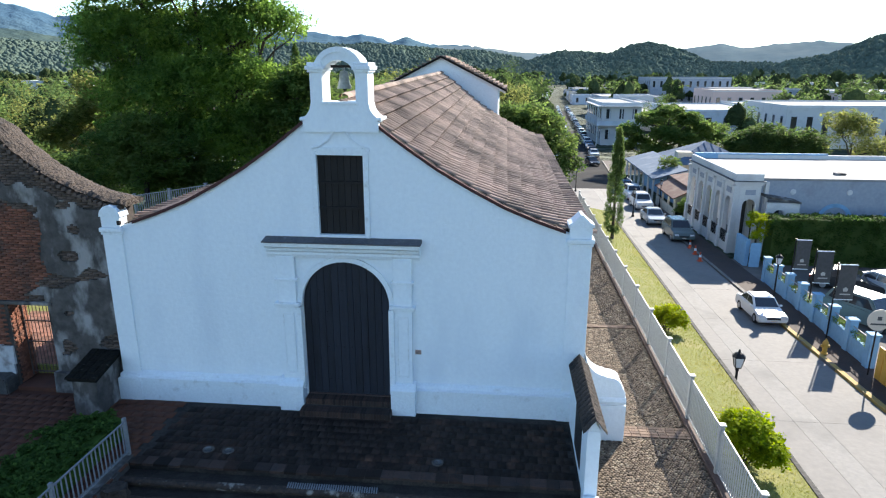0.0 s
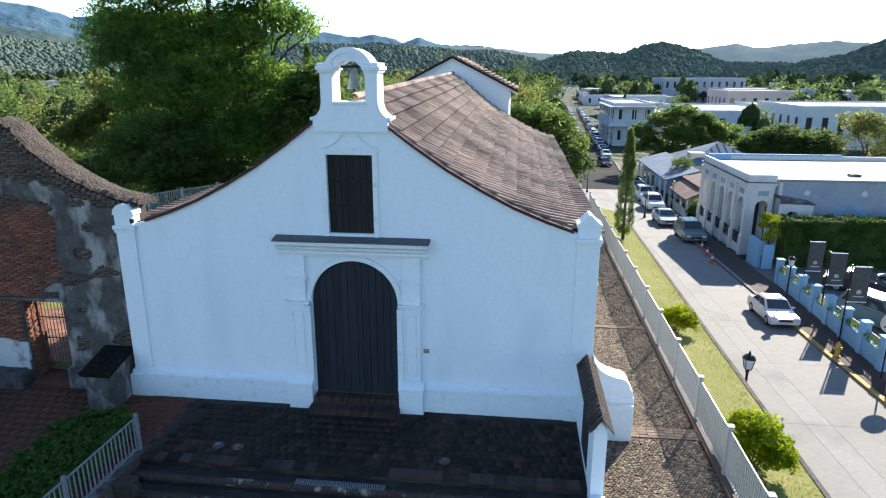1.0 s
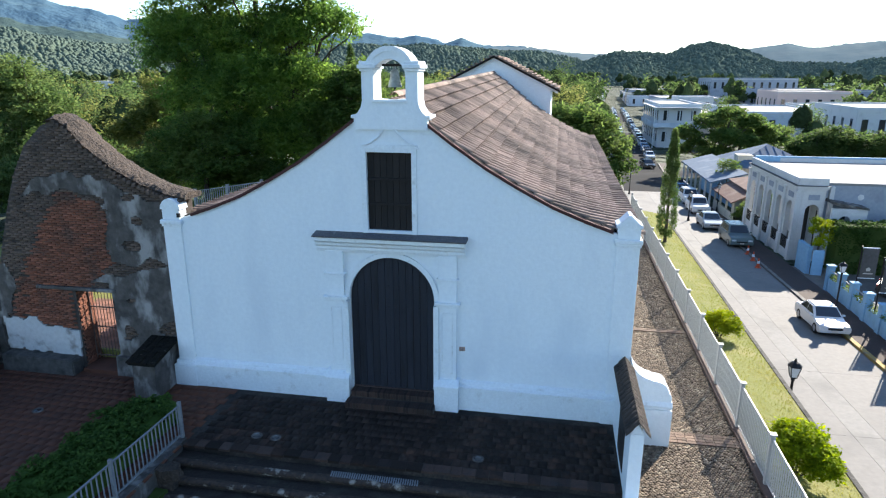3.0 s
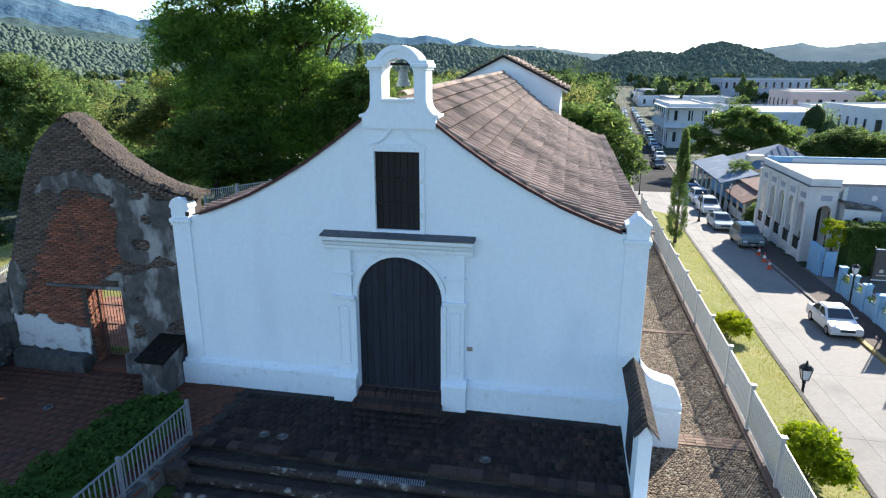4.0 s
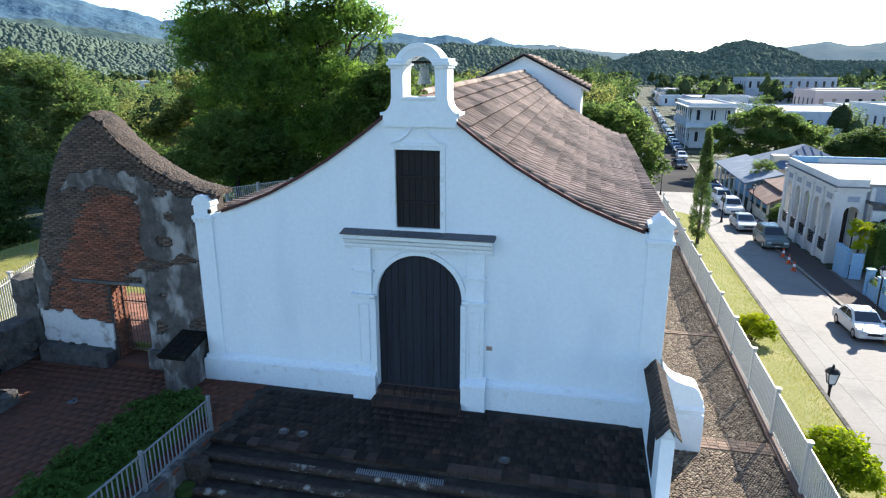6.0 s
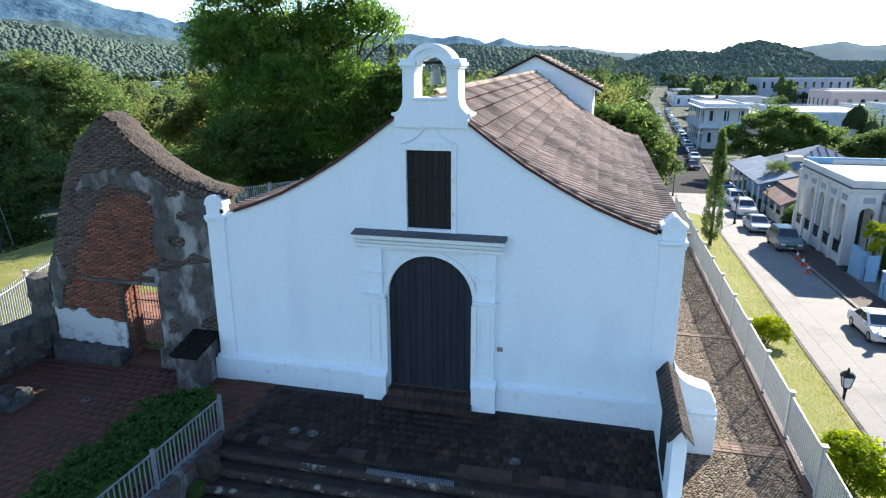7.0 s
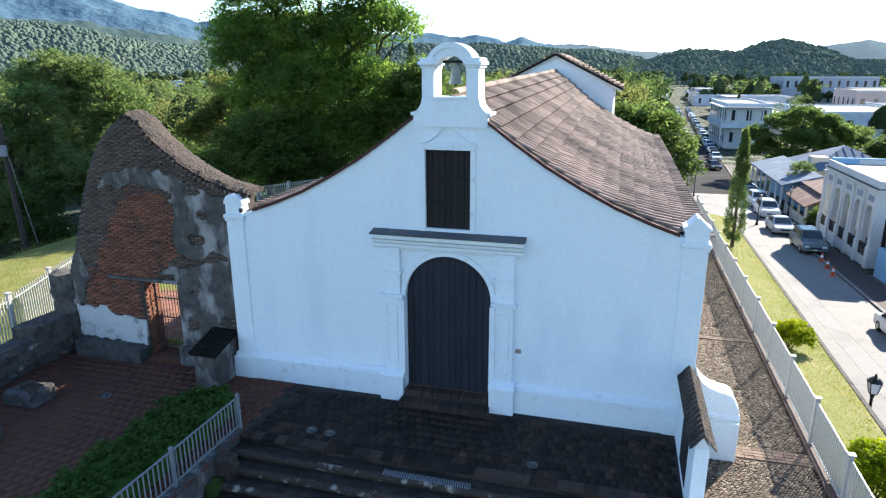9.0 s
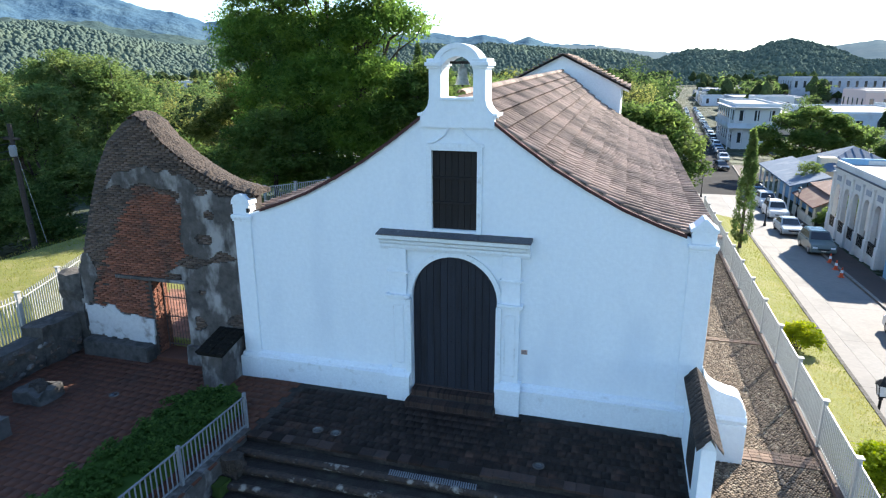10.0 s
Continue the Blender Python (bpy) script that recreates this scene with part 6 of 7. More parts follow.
# ---- cars ----
def car(paint, label, body="sedan"):
    """A car at the origin, its nose towards -y."""
    t = thing("car", (0, 0, 0), label, "car", group="parked cars")
    tall = body == "suv"
    L, W = (4.45, 1.80) if not tall else (4.5, 1.86)
    hood, belt, roof = (0.78, 0.92, 1.44) if not tall else (0.98, 1.08, 1.74)
    a, b = -L / 2, L / 2
    lower = [(a, 0.35), (a + 0.02, 0.62), (a + 0.12, hood - 0.08), (a + 1.0, hood + 0.05), (a + 1.25, belt), (b - 0.75, belt + 0.04), (b - 0.1, belt + 0.02), (b, 0.72), (b, 0.36), (b - 0.2, 0.24), (a + 0.2, 0.22)]
    bm = bmesh.new()
    prism(bm, lower, -W / 2, W / 2, axis="x")
    bmesh.ops.bevel(bm, geom=[e for e in bm.edges], offset=0.06, segments=2, affect="EDGES")
    part("body", bm, M[paint], t)
    g0, g1, g2, g3 = (a + 1.15, a + 1.95, b - 1.35, b - 0.55) if not tall else (a + 1.15, a + 1.75, b - 0.55, b - 0.12)
    bm = bmesh.new()
    wb, wt = W / 2 - 0.06, W / 2 - 0.22
    lo = [bm.verts.new((sx * wb, yy, belt - 0.02)) for sx, yy in ((-1, g0), (1, g0), (1, g3), (-1, g3))]
    hi = [bm.verts.new((sx * wt, yy, roof)) for sx, yy in ((-1, g1), (1, g1), (1, g2), (-1, g2))]
    bm.faces.new(hi)
    for i in range(4):
        bm.faces.new((lo[i], lo[(i + 1) % 4], hi[(i + 1) % 4], hi[i]))
    bmesh.ops.recalc_face_normals(bm, faces=bm.faces)
    bmesh.ops.bevel(bm, geom=[e for e in bm.edges if e.verts[0].co.z + e.verts[1].co.z > belt * 2 + 0.1], offset=0.07, segments=2, affect="EDGES")
    part("cabin", bm, M[paint], t)

    def pane(name, p, material="glass_dark", grow=0.012):
        bm = bmesh.new()
        vs = [bm.verts.new(q) for q in p]
        f = bm.faces.new(vs)
        f.normal_update()
        c = f.calc_center_median()
        n_ = f.normal if f.normal.dot(c - Vector((0, 0, 0.9))) > 0 else -f.normal
        r = bmesh.ops.extrude_face_region(bm, geom=[f])
        for v in [q for q in r["geom"] if isinstance(q, bmesh.types.BMVert)]:
            v.co += n_ * grow
        bmesh.ops.recalc_face_normals(bm, faces=bm.faces)
        part(name, bm, M[material], t)

    def mixp(u, v, y0, y1, z0, z1, w0, w1):
        return (u * (w0 + (w1 - w0) * v), y0 + (y1 - y0) * v, z0 + (z1 - z0) * v)
    for nm, y0, y1 in (("windscreen", g0, g1), ("rear_window", g3, g2)):
        pane(nm, [mixp(u, v, y0, y1, belt, roof, wb, wt) for u, v in ((-0.88, 0.08), (0.88, 0.08), (0.88, 0.88), (-0.88, 0.88))])
    for s in (-1, 1):
        mid = (g1 + g2) / 2
        for y0, y1, y2, y3 in ((g0 + 0.30, mid - 0.04, mid - 0.04, g1 + 0.12), (mid + 0.04, g3 - 0.32, g2 - 0.12, mid + 0.04)):
            x0, x1 = wb + (wt - wb) * 0.12, wb + (wt - wb) * 0.84
            zb, zt = belt + (roof - belt) * 0.12, belt + (roof - belt) * 0.84
            pane("side_window", [(s * x0, y0, zb), (s * x0, y1, zb), (s * x1, y2, zt), (s * x1, y3, zt)])
        part("headlight", boxed(*sorted((s * 0.48, s * 0.82)), a - 0.005, a + 0.18, 0.60, 0.74, bevel=0.03), M["lamp_clear"], t)
        part("tail_light", boxed(*sorted((s * 0.55, s * 0.86)), b - 0.14, b + 0.008, 0.72, 0.88, bevel=0.03), M["tail_red"], t)
        part("mirror", boxed(*sorted((s * (W / 2 - 0.02), s * (W / 2 + 0.15))), g0 + 0.28, g0 + 0.40, belt, belt + 0.12, bevel=0.03), M[paint], t)
        for yy in (a + 0.85, b - 0.85):
            bm = bmesh.new()
            bmesh.ops.create_cone(bm, cap_ends=True, segments=18, radius1=0.32, radius2=0.32, depth=0.22, matrix=Matrix.Translation((s * (W / 2 - 0.10), yy, 0.32)) @ Matrix.Rotation(math.pi / 2, 4, "Y"))
            wheel = part("tyre", bm, M["tyre"], t)
            bm = bmesh.new()
            bmesh.ops.create_cone(bm, cap_ends=True, segments=12, radius1=0.19, radius2=0.19, depth=0.235, matrix=Matrix.Translation((s * (W / 2 - 0.10), yy, 0.32)) @ Matrix.Rotation(math.pi / 2, 4, "Y"))
            part("rim", bm, M["rim"], wheel)
    part("grille", boxed(-0.42, 0.42, a - 0.008, a + 0.1, 0.48, 0.60, bevel=0.02), M["tyre"], t)
    part("plate", boxed(-0.16, 0.16, a - 0.014, a + 0.05, 0.38, 0.46), M["sign_cream"], t)
    return t


def on_street(ob, x, y, turn=0.0, z=None, dz=0.08):
    zz = street_z(y) + dz if z is None else z
    ob.matrix_basis = pose(x, y, zz, math.degrees(math.atan(0.04 if z is None and y < 90 else 0.0)) * -1, 0, turn)
    return ob


white = on_street(car("paint_white", "white saloon car parked at the kerb"), 19.05, 20.7)
white.scale = (0.86, 0.86, 0.9)
suv = on_street(car("paint_green", "dark grey-green off-road car parked at the kerb", "suv"), 19.9, 42.2)
silver = on_street(car("paint_silver", "silver saloon car parked at the kerb"), 19.35, 49.6)
white_suv = on_street(car("paint_white", "white estate car parked at the kerb", "suv"), 19.95, 58.4)
dark = on_street(car("paint_dark", "dark car parked in the lot"), 27.0, 27.0, 60, z=-5.14)
blue = on_street(car("paint_blue", "blue car parked at the kerb"), 20.7, 72.6)


def again(ob, x, y, turn=0.0, z=None):
    o = copy_thing(ob, Matrix.Identity(4))
    return on_street(o, x, y, turn, z)


again(white_suv, 20.3, 65.4)
again(suv, 24.6, 20.2, 28, z=-4.86)
again(silver, 29.0, 26.0, 20, z=-5.1)
again(dark, 21.4, 79)
again(white, 14.4, 112)
again(dark, 20.3, 104, 8)
again(white, 15.9, 121)
rr = random.Random(6)
fleet = [white, silver, dark, blue, suv, white_suv]
for k in range(40):
    y = 118 + k * 6.2 + rr.uniform(-0.5, 0.5)
    again(rr.choice(fleet), street_x(y) + 2.45, y)
    if k > 5:
        again(rr.choice(fleet), street_x(y) - 2.4, y)

# ---- banners, gate, sign by the lot ----
for x, y, zt in ((22.6, 24.3, -1.14), (22.15, 20.7, -0.85), (21.6, 17.2, -0.58)):
    t = thing("banner", (x, y, street_z(y)), "dark grey hanging banner with a pale emblem on a post", "banner", group="banners")
    part("post", tube(bmesh.new(), [(x - 0.5, y + 0.04, street_z(y)), (x - 0.5, y + 0.04, zt + 0.1)], 0.04, 8), M["iron_black"], t)
    part("arm", boxed(x - 0.5, x + 0.42, y - 0.02, y + 0.02, zt - 0.02, zt + 0.03), M["trim_white"], t)
    part("arm", boxed(x - 0.5, x + 0.42, y - 0.02, y + 0.02, zt - 1.88, zt - 1.84), M["trim_white"], t)
    part("cloth", boxed(x - 0.44, x + 0.42, y - 0.012, y + 0.008, zt - 1.84, zt - 0.02), M["banner"], t)
    part("emblem", prism(bmesh.new(), [(x - 0.11, zt - 1.42), (x + 0.09, zt - 1.42), (x + 0.12, zt - 1.28), (x - 0.01, zt - 1.18), (x - 0.14, zt - 1.28)], y - 0.018, y - 0.013), M["banner_print"], t)
    part("print_bar", boxed(x - 0.26, x + 0.26, y - 0.018, y - 0.013, zt - 1.6, zt - 1.54), M["banner_print"], t)
gate_y = thing("lot_gate", (21.0, 11.5, -4.5), "yellow-orange timber gate of the parking lot", "gate")
for k in range(10):
    part("gate_board", boxed(20.85, 20.93, 8.2 + k * 0.42, 8.58 + k * 0.42, -4.4, -2.9, bevel=0.01), M["gate_yellow"], gate_y)
part("gate_rail", boxed(20.93, 20.99, 8.2, 12.4, -3.3, -3.2), M["gate_yellow"], gate_y)
disc = thing("round_sign", (20.75, 12.6, -4.5), "round cream sign on a post by the gate", "sign")
part("post", tube(bmesh.new(), [(20.75, 12.66, -4.5), (20.75, 12.66, -1.5)], 0.035, 8), M["iron_black"], disc)
bm = bmesh.new()
bmesh.ops.create_cone(bm, cap_ends=True, segments=28, radius1=0.5, radius2=0.5, depth=0.05, matrix=Matrix.Translation((20.75, 12.6, -1.75)) @ Matrix.Rotation(math.pi / 2, 4, "X"))
part("sign_face", bm, M["sign_cream"], disc)
part("print_bar", boxed(20.4, 21.1, 12.565, 12.574, -1.98, -1.9), M["banner"], disc)
part("print_mark", boxed(20.66, 20.84, 12.565, 12.574, -1.75, -1.58), M["banner"], disc)

# blue wall with piers along the lot
bw = thing("blue_wall", (21.7, 23, -5), "light blue plastered wall with piers and pale panels", "wall")
P0, P1 = Vector((21.25, 13.6, 0)), Vector((22.2, 28.2, 0))
for k in range(8):
    p = P0.lerp(P1, k / 7)
    z = street_z(p.y)
    part("pier", boxed(p.x - 0.2, p.x + 0.2, p.y - 0.2, p.y + 0.2, z - 0.3, z + 1.75, bevel=0.02), M["wall_blue"], bw)
    part("pier_cap", boxed(p.x - 0.25, p.x + 0.25, p.y - 0.25, p.y + 0.25, z + 1.75, z + 1.85, bevel=0.02), M["wall_blue"], bw)
    if k < 7:
        q = P0.lerp(P1, (k + 1) / 7)
        bm = bmesh.new()
        z1 = street_z(q.y)
        top = [bm.verts.new(v) for v in ((p.x - 0.11, p.y, z + 1.05), (p.x + 0.11, p.y, z + 1.05), (q.x + 0.11, q.y, z1 + 1.05), (q.x - 0.11, q.y, z1 + 1.05))]
        low = [bm.verts.new((v.co.x, v.co.y, v.co.z - 1.5)) for v in top]
        bm.faces.new(top)
        for i in range(4):
            bm.faces.new((low[i], low[(i + 1) % 4], top[(i + 1) % 4], top[i]))
        bmesh.ops.recalc_face_normals(bm, faces=bm.faces)
        part("wall_panel", bm, M["wall_blue"], bw)
        part("rail", tube(bmesh.new(), [(p.x, p.y, z + 1.5), (q.x, q.y, z1 + 1.5)], 0.03, 6), M["steel_white"], bw)
        gg = np.random.default_rng(60 + k)
        c = p.lerp(q, 0.5)
        leaf_object("creeper", leaves(gg, [(c.x + gg.normal(0, 0.1), c.y + gg.uniform(-0.8, 0.8), (z + z1) / 2 + 1.2, 0.2, 0.3, 0.14) for _ in range(9)], 30, 0.06), M["leaf_mid"], bw)
bp = thing("blue_pillar", (22.4, 31.5, -5.3), "tall light blue gate wall beside the white house", "wall")
part("pillar", boxed(22.2, 22.5, 32.3, 34.4, -5.8, -3.25, bevel=0.03), M["wall_blue"], bp)
part("gate_leaf", boxed(22.45, 23.2, 32.0, 32.06, -5.3, -3.4), M["wall_blue"], bp)
g = np.random.default_rng(90)
lot_hedge = thing("tall_hedge", (33, 33.5, -5.2), "tall clipped dark green hedge behind the lot", "hedge")
part("hedge_core", boxed(24.2, 52, 32.8, 34.3, -5.6, -1.75), M["leaf_dark"], lot_hedge)
cl = [(g.uniform(24, 50), 32.75 + g.uniform(-0.1, 0.1), g.uniform(-5.2, -1.7), 0.32, 0.2, 0.3) for _ in range(620)] + [(g.uniform(24, 50), g.uniform(32.7, 34.4), -1.68 + 0.06 * g.normal(), 0.34, 0.3, 0.14) for _ in range(420)]
leaf_object("foliage", leaves(g, cl, 34, 0.085, aspect=0.55), M["leaf_hedge"], lot_hedge)
cl = crown_clumps(g, [(23.3, 33.6, -2.3, 0.9, 0.9, 0.9), (23.0, 32.4, -3.0, 0.6, 0.6, 0.6)], 90, 0.28)
bush = thing("bush", (23.3, 33.4, -5.2), "bushy creeper on the blue gate wall", "bush")
part("stem", tube(bmesh.new(), [(23.3, 33.4, -5.5), (23.3, 33.5, -2.4)], 0.07, 6), M["bark"], bush)
leaf_object("foliage", leaves(g, cl, 36, 0.08), M["leaf_lime"], bush)


# ---- white arcaded house ----
def arch_wall(name, owner, material, u0, u1, z0, z1, openings, d0, d1, axis):
    """A wall from u0 to u1 with arched openings (c, half width, sill, spring), extruded d0 to d1, as piers, sills and arches."""
    u = u0
    for c, hw, sill, spring in sorted(openings):
        part(name + "_pier", prism(bmesh.new(), [(u, z0), (c - hw, z0), (c - hw, z1), (u, z1)], d0, d1, axis), material, owner)
        if sill > z0:
            part(name + "_sill", prism(bmesh.new(), [(c - hw, z0), (c + hw, z0), (c + hw, sill), (c - hw, sill)], d0, d1, axis), material, owner)
        part(name + "_arch", prism(bmesh.new(), [(c - hw, z1), (c - hw, spring)] + arc(c, spring, hw, 180, 0, 12)[1:-1] + [(c + hw, spring), (c + hw, z1)], d0, d1, axis), material, owner)
        u = c + hw
    part(name + "_pier", prism(bmesh.new(), [(u, z0), (u1, z0), (u1, z1), (u, z1)], d0, d1, axis), material, owner)


house = thing("arcade_house", (28, 42, -5.8), "white neoclassical house with an arcaded gallery and flat roof", "house")
ZF, ZT = -4.9, 0.35
bays = [(37.0 + 1.35 + k * 2.5, 0.72, ZF, -1.75) for k in range(5)]
arch_wall("gallery", house, M["wall_white"], 37.0, 49.6, -7.0, ZT, bays, 22.6, 22.95, "x")
arch_wall("gallery", house, M["wall_white"], 22.96, 24.6, -7.0, ZT, [(23.8, 0.52, ZF, -1.6)], 37.0, 37.35, "y")
part("gallery_floor", boxed(22.96, 24.9, 37.36, 49.6, -7.0, ZF, bevel=0.01), M["concrete"], house)
bm = bmesh.new()
prism(bm, [(37.0, -7.0), (49.6, -7.0), (49.6, ZT), (37.0, ZT)], 24.9, 25.2, axis="x")
part("inner_wall", bm, M["wall_white"], house)
for k in range(5):
    yc = bays[k][0]
    fr = part("door_frame", boxed(24.82, 24.90, yc - 0.6, yc + 0.6, ZF, -1.7, bevel=0.01), M["wall_white"], house)
    part("door_leaf", boxed(24.78, 24.83, yc - 0.48, yc + 0.48, ZF + 0.02, -1.85), M["shutter_wood"], fr)
    rail = part("balcony_rail", boxed(22.52, 22.58, yc - 0.78, yc + 0.78, ZF + 0.92, ZF + 0.98), M["iron_black"], house)
    for q in range(11):
        part("baluster", boxed(22.535, 22.565, yc - 0.74 + q * 0.145, yc - 0.71 + q * 0.145, ZF + 0.02, ZF + 0.93), M["iron_black"], rail)
    part("spandrel_panel", boxed(22.555, 22.605, yc - 0.55, yc + 0.55, -0.72, -0.28, bevel=0.01), M["wall_grey"], house, "grey stucco ornament panel")
for k in range(6):
    yc = 37.1 + k * 2.5
    pl = part("pilaster", boxed(22.46, 22.61, yc - 0.2, yc + 0.2, -7.0, -0.15, bevel=0.015), M["wall_white"], house)
    part("capital", boxed(22.40, 22.62, yc - 0.27, yc + 0.27, -0.16, 0.0, bevel=0.02), M["wall_white"], pl)
    part("pedestal", boxed(22.40, 22.62, yc - 0.27, yc + 0.27, -7.0, ZF + 0.95, bevel=0.02), M["wall_white"], pl)
part("spandrel_panel", boxed(23.4, 24.2, 36.96, 37.0, -0.72, -0.3, bevel=0.01), M["wall_grey"], house, "grey stucco ornament panel")
bm = bmesh.new()
for z0, z1, o in ((0.05, 0.14, 0.06), (0.14, 0.30, 0.16), (0.30, 0.36, 0.24)):
    box(bm, 22.6 - o, 24.62 + o, 37.0 - o, 49.6 + o, z0, z1, bevel=0.015)
part("cornice", bm, M["wall_white"], house)
# added dark strip stands in for the shade line over the cornice
part("cornice_shade", boxed(22.34, 24.86, 36.74, 49.86, 0.365, 0.42), M["slate_top"], house, "dark strip painted as shade on the cornice")
part("porch_parapet", boxed(22.55, 22.80, 36.95, 49.65, 0.42, 0.98, bevel=0.02), M["wall_white"], house)
part("porch_parapet", boxed(22.81, 24.7, 36.95, 37.2, 0.42, 0.98, bevel=0.02), M["wall_white"], house)
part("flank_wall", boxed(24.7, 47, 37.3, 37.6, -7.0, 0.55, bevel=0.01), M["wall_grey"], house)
part("rear_wall", boxed(24.95, 47, 49.3, 49.6, -7.0, 1.0), M["wall_white"], house)
part("end_wall", boxed(47.0, 47.3, 37.3, 49.6, -7.0, 0.6), M["wall_white"], house)
part("roof", boxed(22.8, 47.0, 37.25, 49.3, 0.43, 0.62), M["roof_flat"], house, "white sealed flat roof")
part("parapet", boxed(22.8, 35.2, 49.31, 49.6, 0.62, 1.15, bevel=0.02), M["wall_blue"], house)
part("parapet", boxed(35.2, 47.3, 49.31, 49.6, 0.62, 0.98, bevel=0.02), M["wall_blue"], house)
part("roof_hatch", boxed(31.2, 32.0, 39.2, 39.8, 0.62, 0.8, bevel=0.02), M["ruin_plaster"], house)
for x in (27.2, 31.5, 36.0, 40.5):
    bm = bmesh.new()
    bmesh.ops.create_cone(bm, cap_ends=True, segments=18, radius1=0.24, radius2=0.2, depth=0.08, matrix=Matrix.Translation((x, 37.28, -0.45)) @ Matrix.Rotation(math.pi / 2, 4, "X"))
    part("roundel", bm, M["wall_white"], house)
for x in (30.6, 35.6, 40.6):
    bm = bmesh.new()
    prism(bm, arc(x, -2.7, 1.35, 0, 180, 16) + arc(x, -2.7, 1.05, 180, 0, 16), 37.22, 37.3)
    part("blind_arch", bm, M["wall_blue"], house)
annex = thing("side_annex", (25.5, 35.8, -5.5), "low white annex with an arched window", "house")
arch_wall("annex", annex, M["wall_white"], 24.75, 27.2, -5.8, -1.1, [(25.7, 0.45, -3.0, -2.1)], 35.8, 36.05, "y")
part("annex_back", boxed(25.26, 25.9, 36.3, 36.35, -3.1, -1.5), M["glass_dark"], annex)
part("annex_top", prism(bmesh.new(), [(24.7, -0.75), (27.25, -1.15), (27.25, -1.0), (24.7, -0.55)], 35.7, 37.2), M["ruin_plaster"], annex)

# ---- timber houses beyond ----
def hip_house(name, label, x0, x1, y0, y1, z0, ze, zr, wall, roof, over=0.6):
    t = thing(name, ((x0 + x1) / 2, (y0 + y1) / 2, z0), label, "house")
    part("wall", boxed(x0, x1, y0, y1, z0 - 0.6, ze), M[wall], t)
    bm = bmesh.new()
    xa, xb, ya, yb = x0 - over, x1 + over, y0 - over, y1 + over
    d = min(xb - xa, yb - ya) / 2
    base = [bm.verts.new(p) for p in ((xa, ya, ze), (xb, ya, ze), (xb, yb, ze), (xa, yb, ze))]
    if xb - xa > yb - ya:
        r0, r1 = bm.verts.new((xa + d, (ya + yb) / 2, zr)), bm.verts.new((xb - d, (ya + yb) / 2, zr))
        fs = ((0, 1, r1, r0), (1, 2, r1), (2, 3, r0, r1), (3, 0, r0))
    else:
        r0, r1 = bm.verts.new(((xa + xb) / 2, ya + d, zr)), bm.verts.new(((xa + xb) / 2, yb - d, zr))
        fs = ((0, 1, r0), (1, 2, r1, r0), (2, 3, r1), (3, 0, r0, r1))
    for f in fs:
        bm.faces.new([base[v] if isinstance(v, int) else v for v in f])
    bm.faces.new(base[::-1])
    part("roof", bm, M[roof], t)
    for k in range(int((xb - xa) / 0.9)):
        x = xa + 0.45 + k * 0.9
        m = min(x - xa, xb - x, d)
        part("roof_seam", tube(bmesh.new(), [(x, ya, ze + 0.02), (x, ya + m, ze + (zr - ze) * m / d + 0.02)], 0.04, 4), M[roof], t)
    return t


def opening(t, x, y, z, w, h, face="y", frame_mat="wall_white"):
    if face == "y":
        f = part("window_frame", boxed(x - w / 2 - 0.08, x + w / 2 + 0.08, y - 0.05, y, z - 0.08, z + h + 0.08), M[frame_mat], t)
        part("pane", boxed(x - w / 2, x + w / 2, y - 0.07, y - 0.045, z, z + h), M["glass_dark"], f)
    else:
        f = part("window_frame", boxed(x - 0.05, x, y - w / 2 - 0.08, y + w / 2 + 0.08, z - 0.08, z + h + 0.08), M[frame_mat], t)
        part("pane", boxed(x - 0.07, x - 0.045, y - w / 2, y + w / 2, z, z + h), M["glass_dark"], f)


h1 = hip_house("blue_roof_house", "cream house under a pale blue metal hip roof", 26.0, 35.5, 68, 78, -7.0, -2.6, -0.1, "wall_cream", "roof_metal")
for k in range(3):
    opening(h1, 27.5 + k * 2.6, 68, -5.6, 1.0, 1.9)
    opening(h1, 26.0, 70 + k * 2.6, -5.6, 1.0, 1.9, "x")
part("dormer", prism(bmesh.new(), [(26.4, -2.2), (28.2, -2.2), (28.2, -1.2), (26.4, -1.2)], 69.2, 71), M["wall_cream"], h1)
pl = thing("porch_house", (23.5, 67, -6.8), "pale blue and white porch with a metal lean-to roof", "house")
part("porch_roof", prism(bmesh.new(), [(21.7, -3.6), (25.7, -2.5), (25.7, -2.35), (21.7, -3.45)], 61.5, 80), M["roof_metal"], pl)
part("porch_wall", boxed(24.6, 25.3, 62, 79.5, -8, -2.9), M["wall_blue"], pl)
for k in range(7):
    part("porch_post", boxed(21.85, 22.05, 62 + k * 2.8, 62.2 + k * 2.8, -8, -3.5), M["wall_white"], pl)
part("porch_rail", boxed(21.9, 22.0, 62, 79, -6.1, -5.95), M["wall_white"], pl)
h2 = hip_house("brown_roof_house", "old house under a rusty brown tin roof", 24.2, 30.5, 54.5, 61, -6.4, -3.0, -1.7, "wall_cream", "roof_brown")
part("porch_roof", prism(bmesh.new(), [(21.9, -4.2), (24.1, -3.1), (24.1, -2.98), (21.9, -4.08)], 52.5, 61), M["roof_brown"], h2)
part("porch_wall", boxed(22.1, 22.3, 52.6, 60.8, -7, -5.3), M["wall_cream"], h2)
for k in range(4):
    part("porch_post", boxed(22.1, 22.3, 52.7 + k * 2.6, 52.9 + k * 2.6, -5.3, -4.1), M["wall_cream"], h2)
g = np.random.default_rng(99)
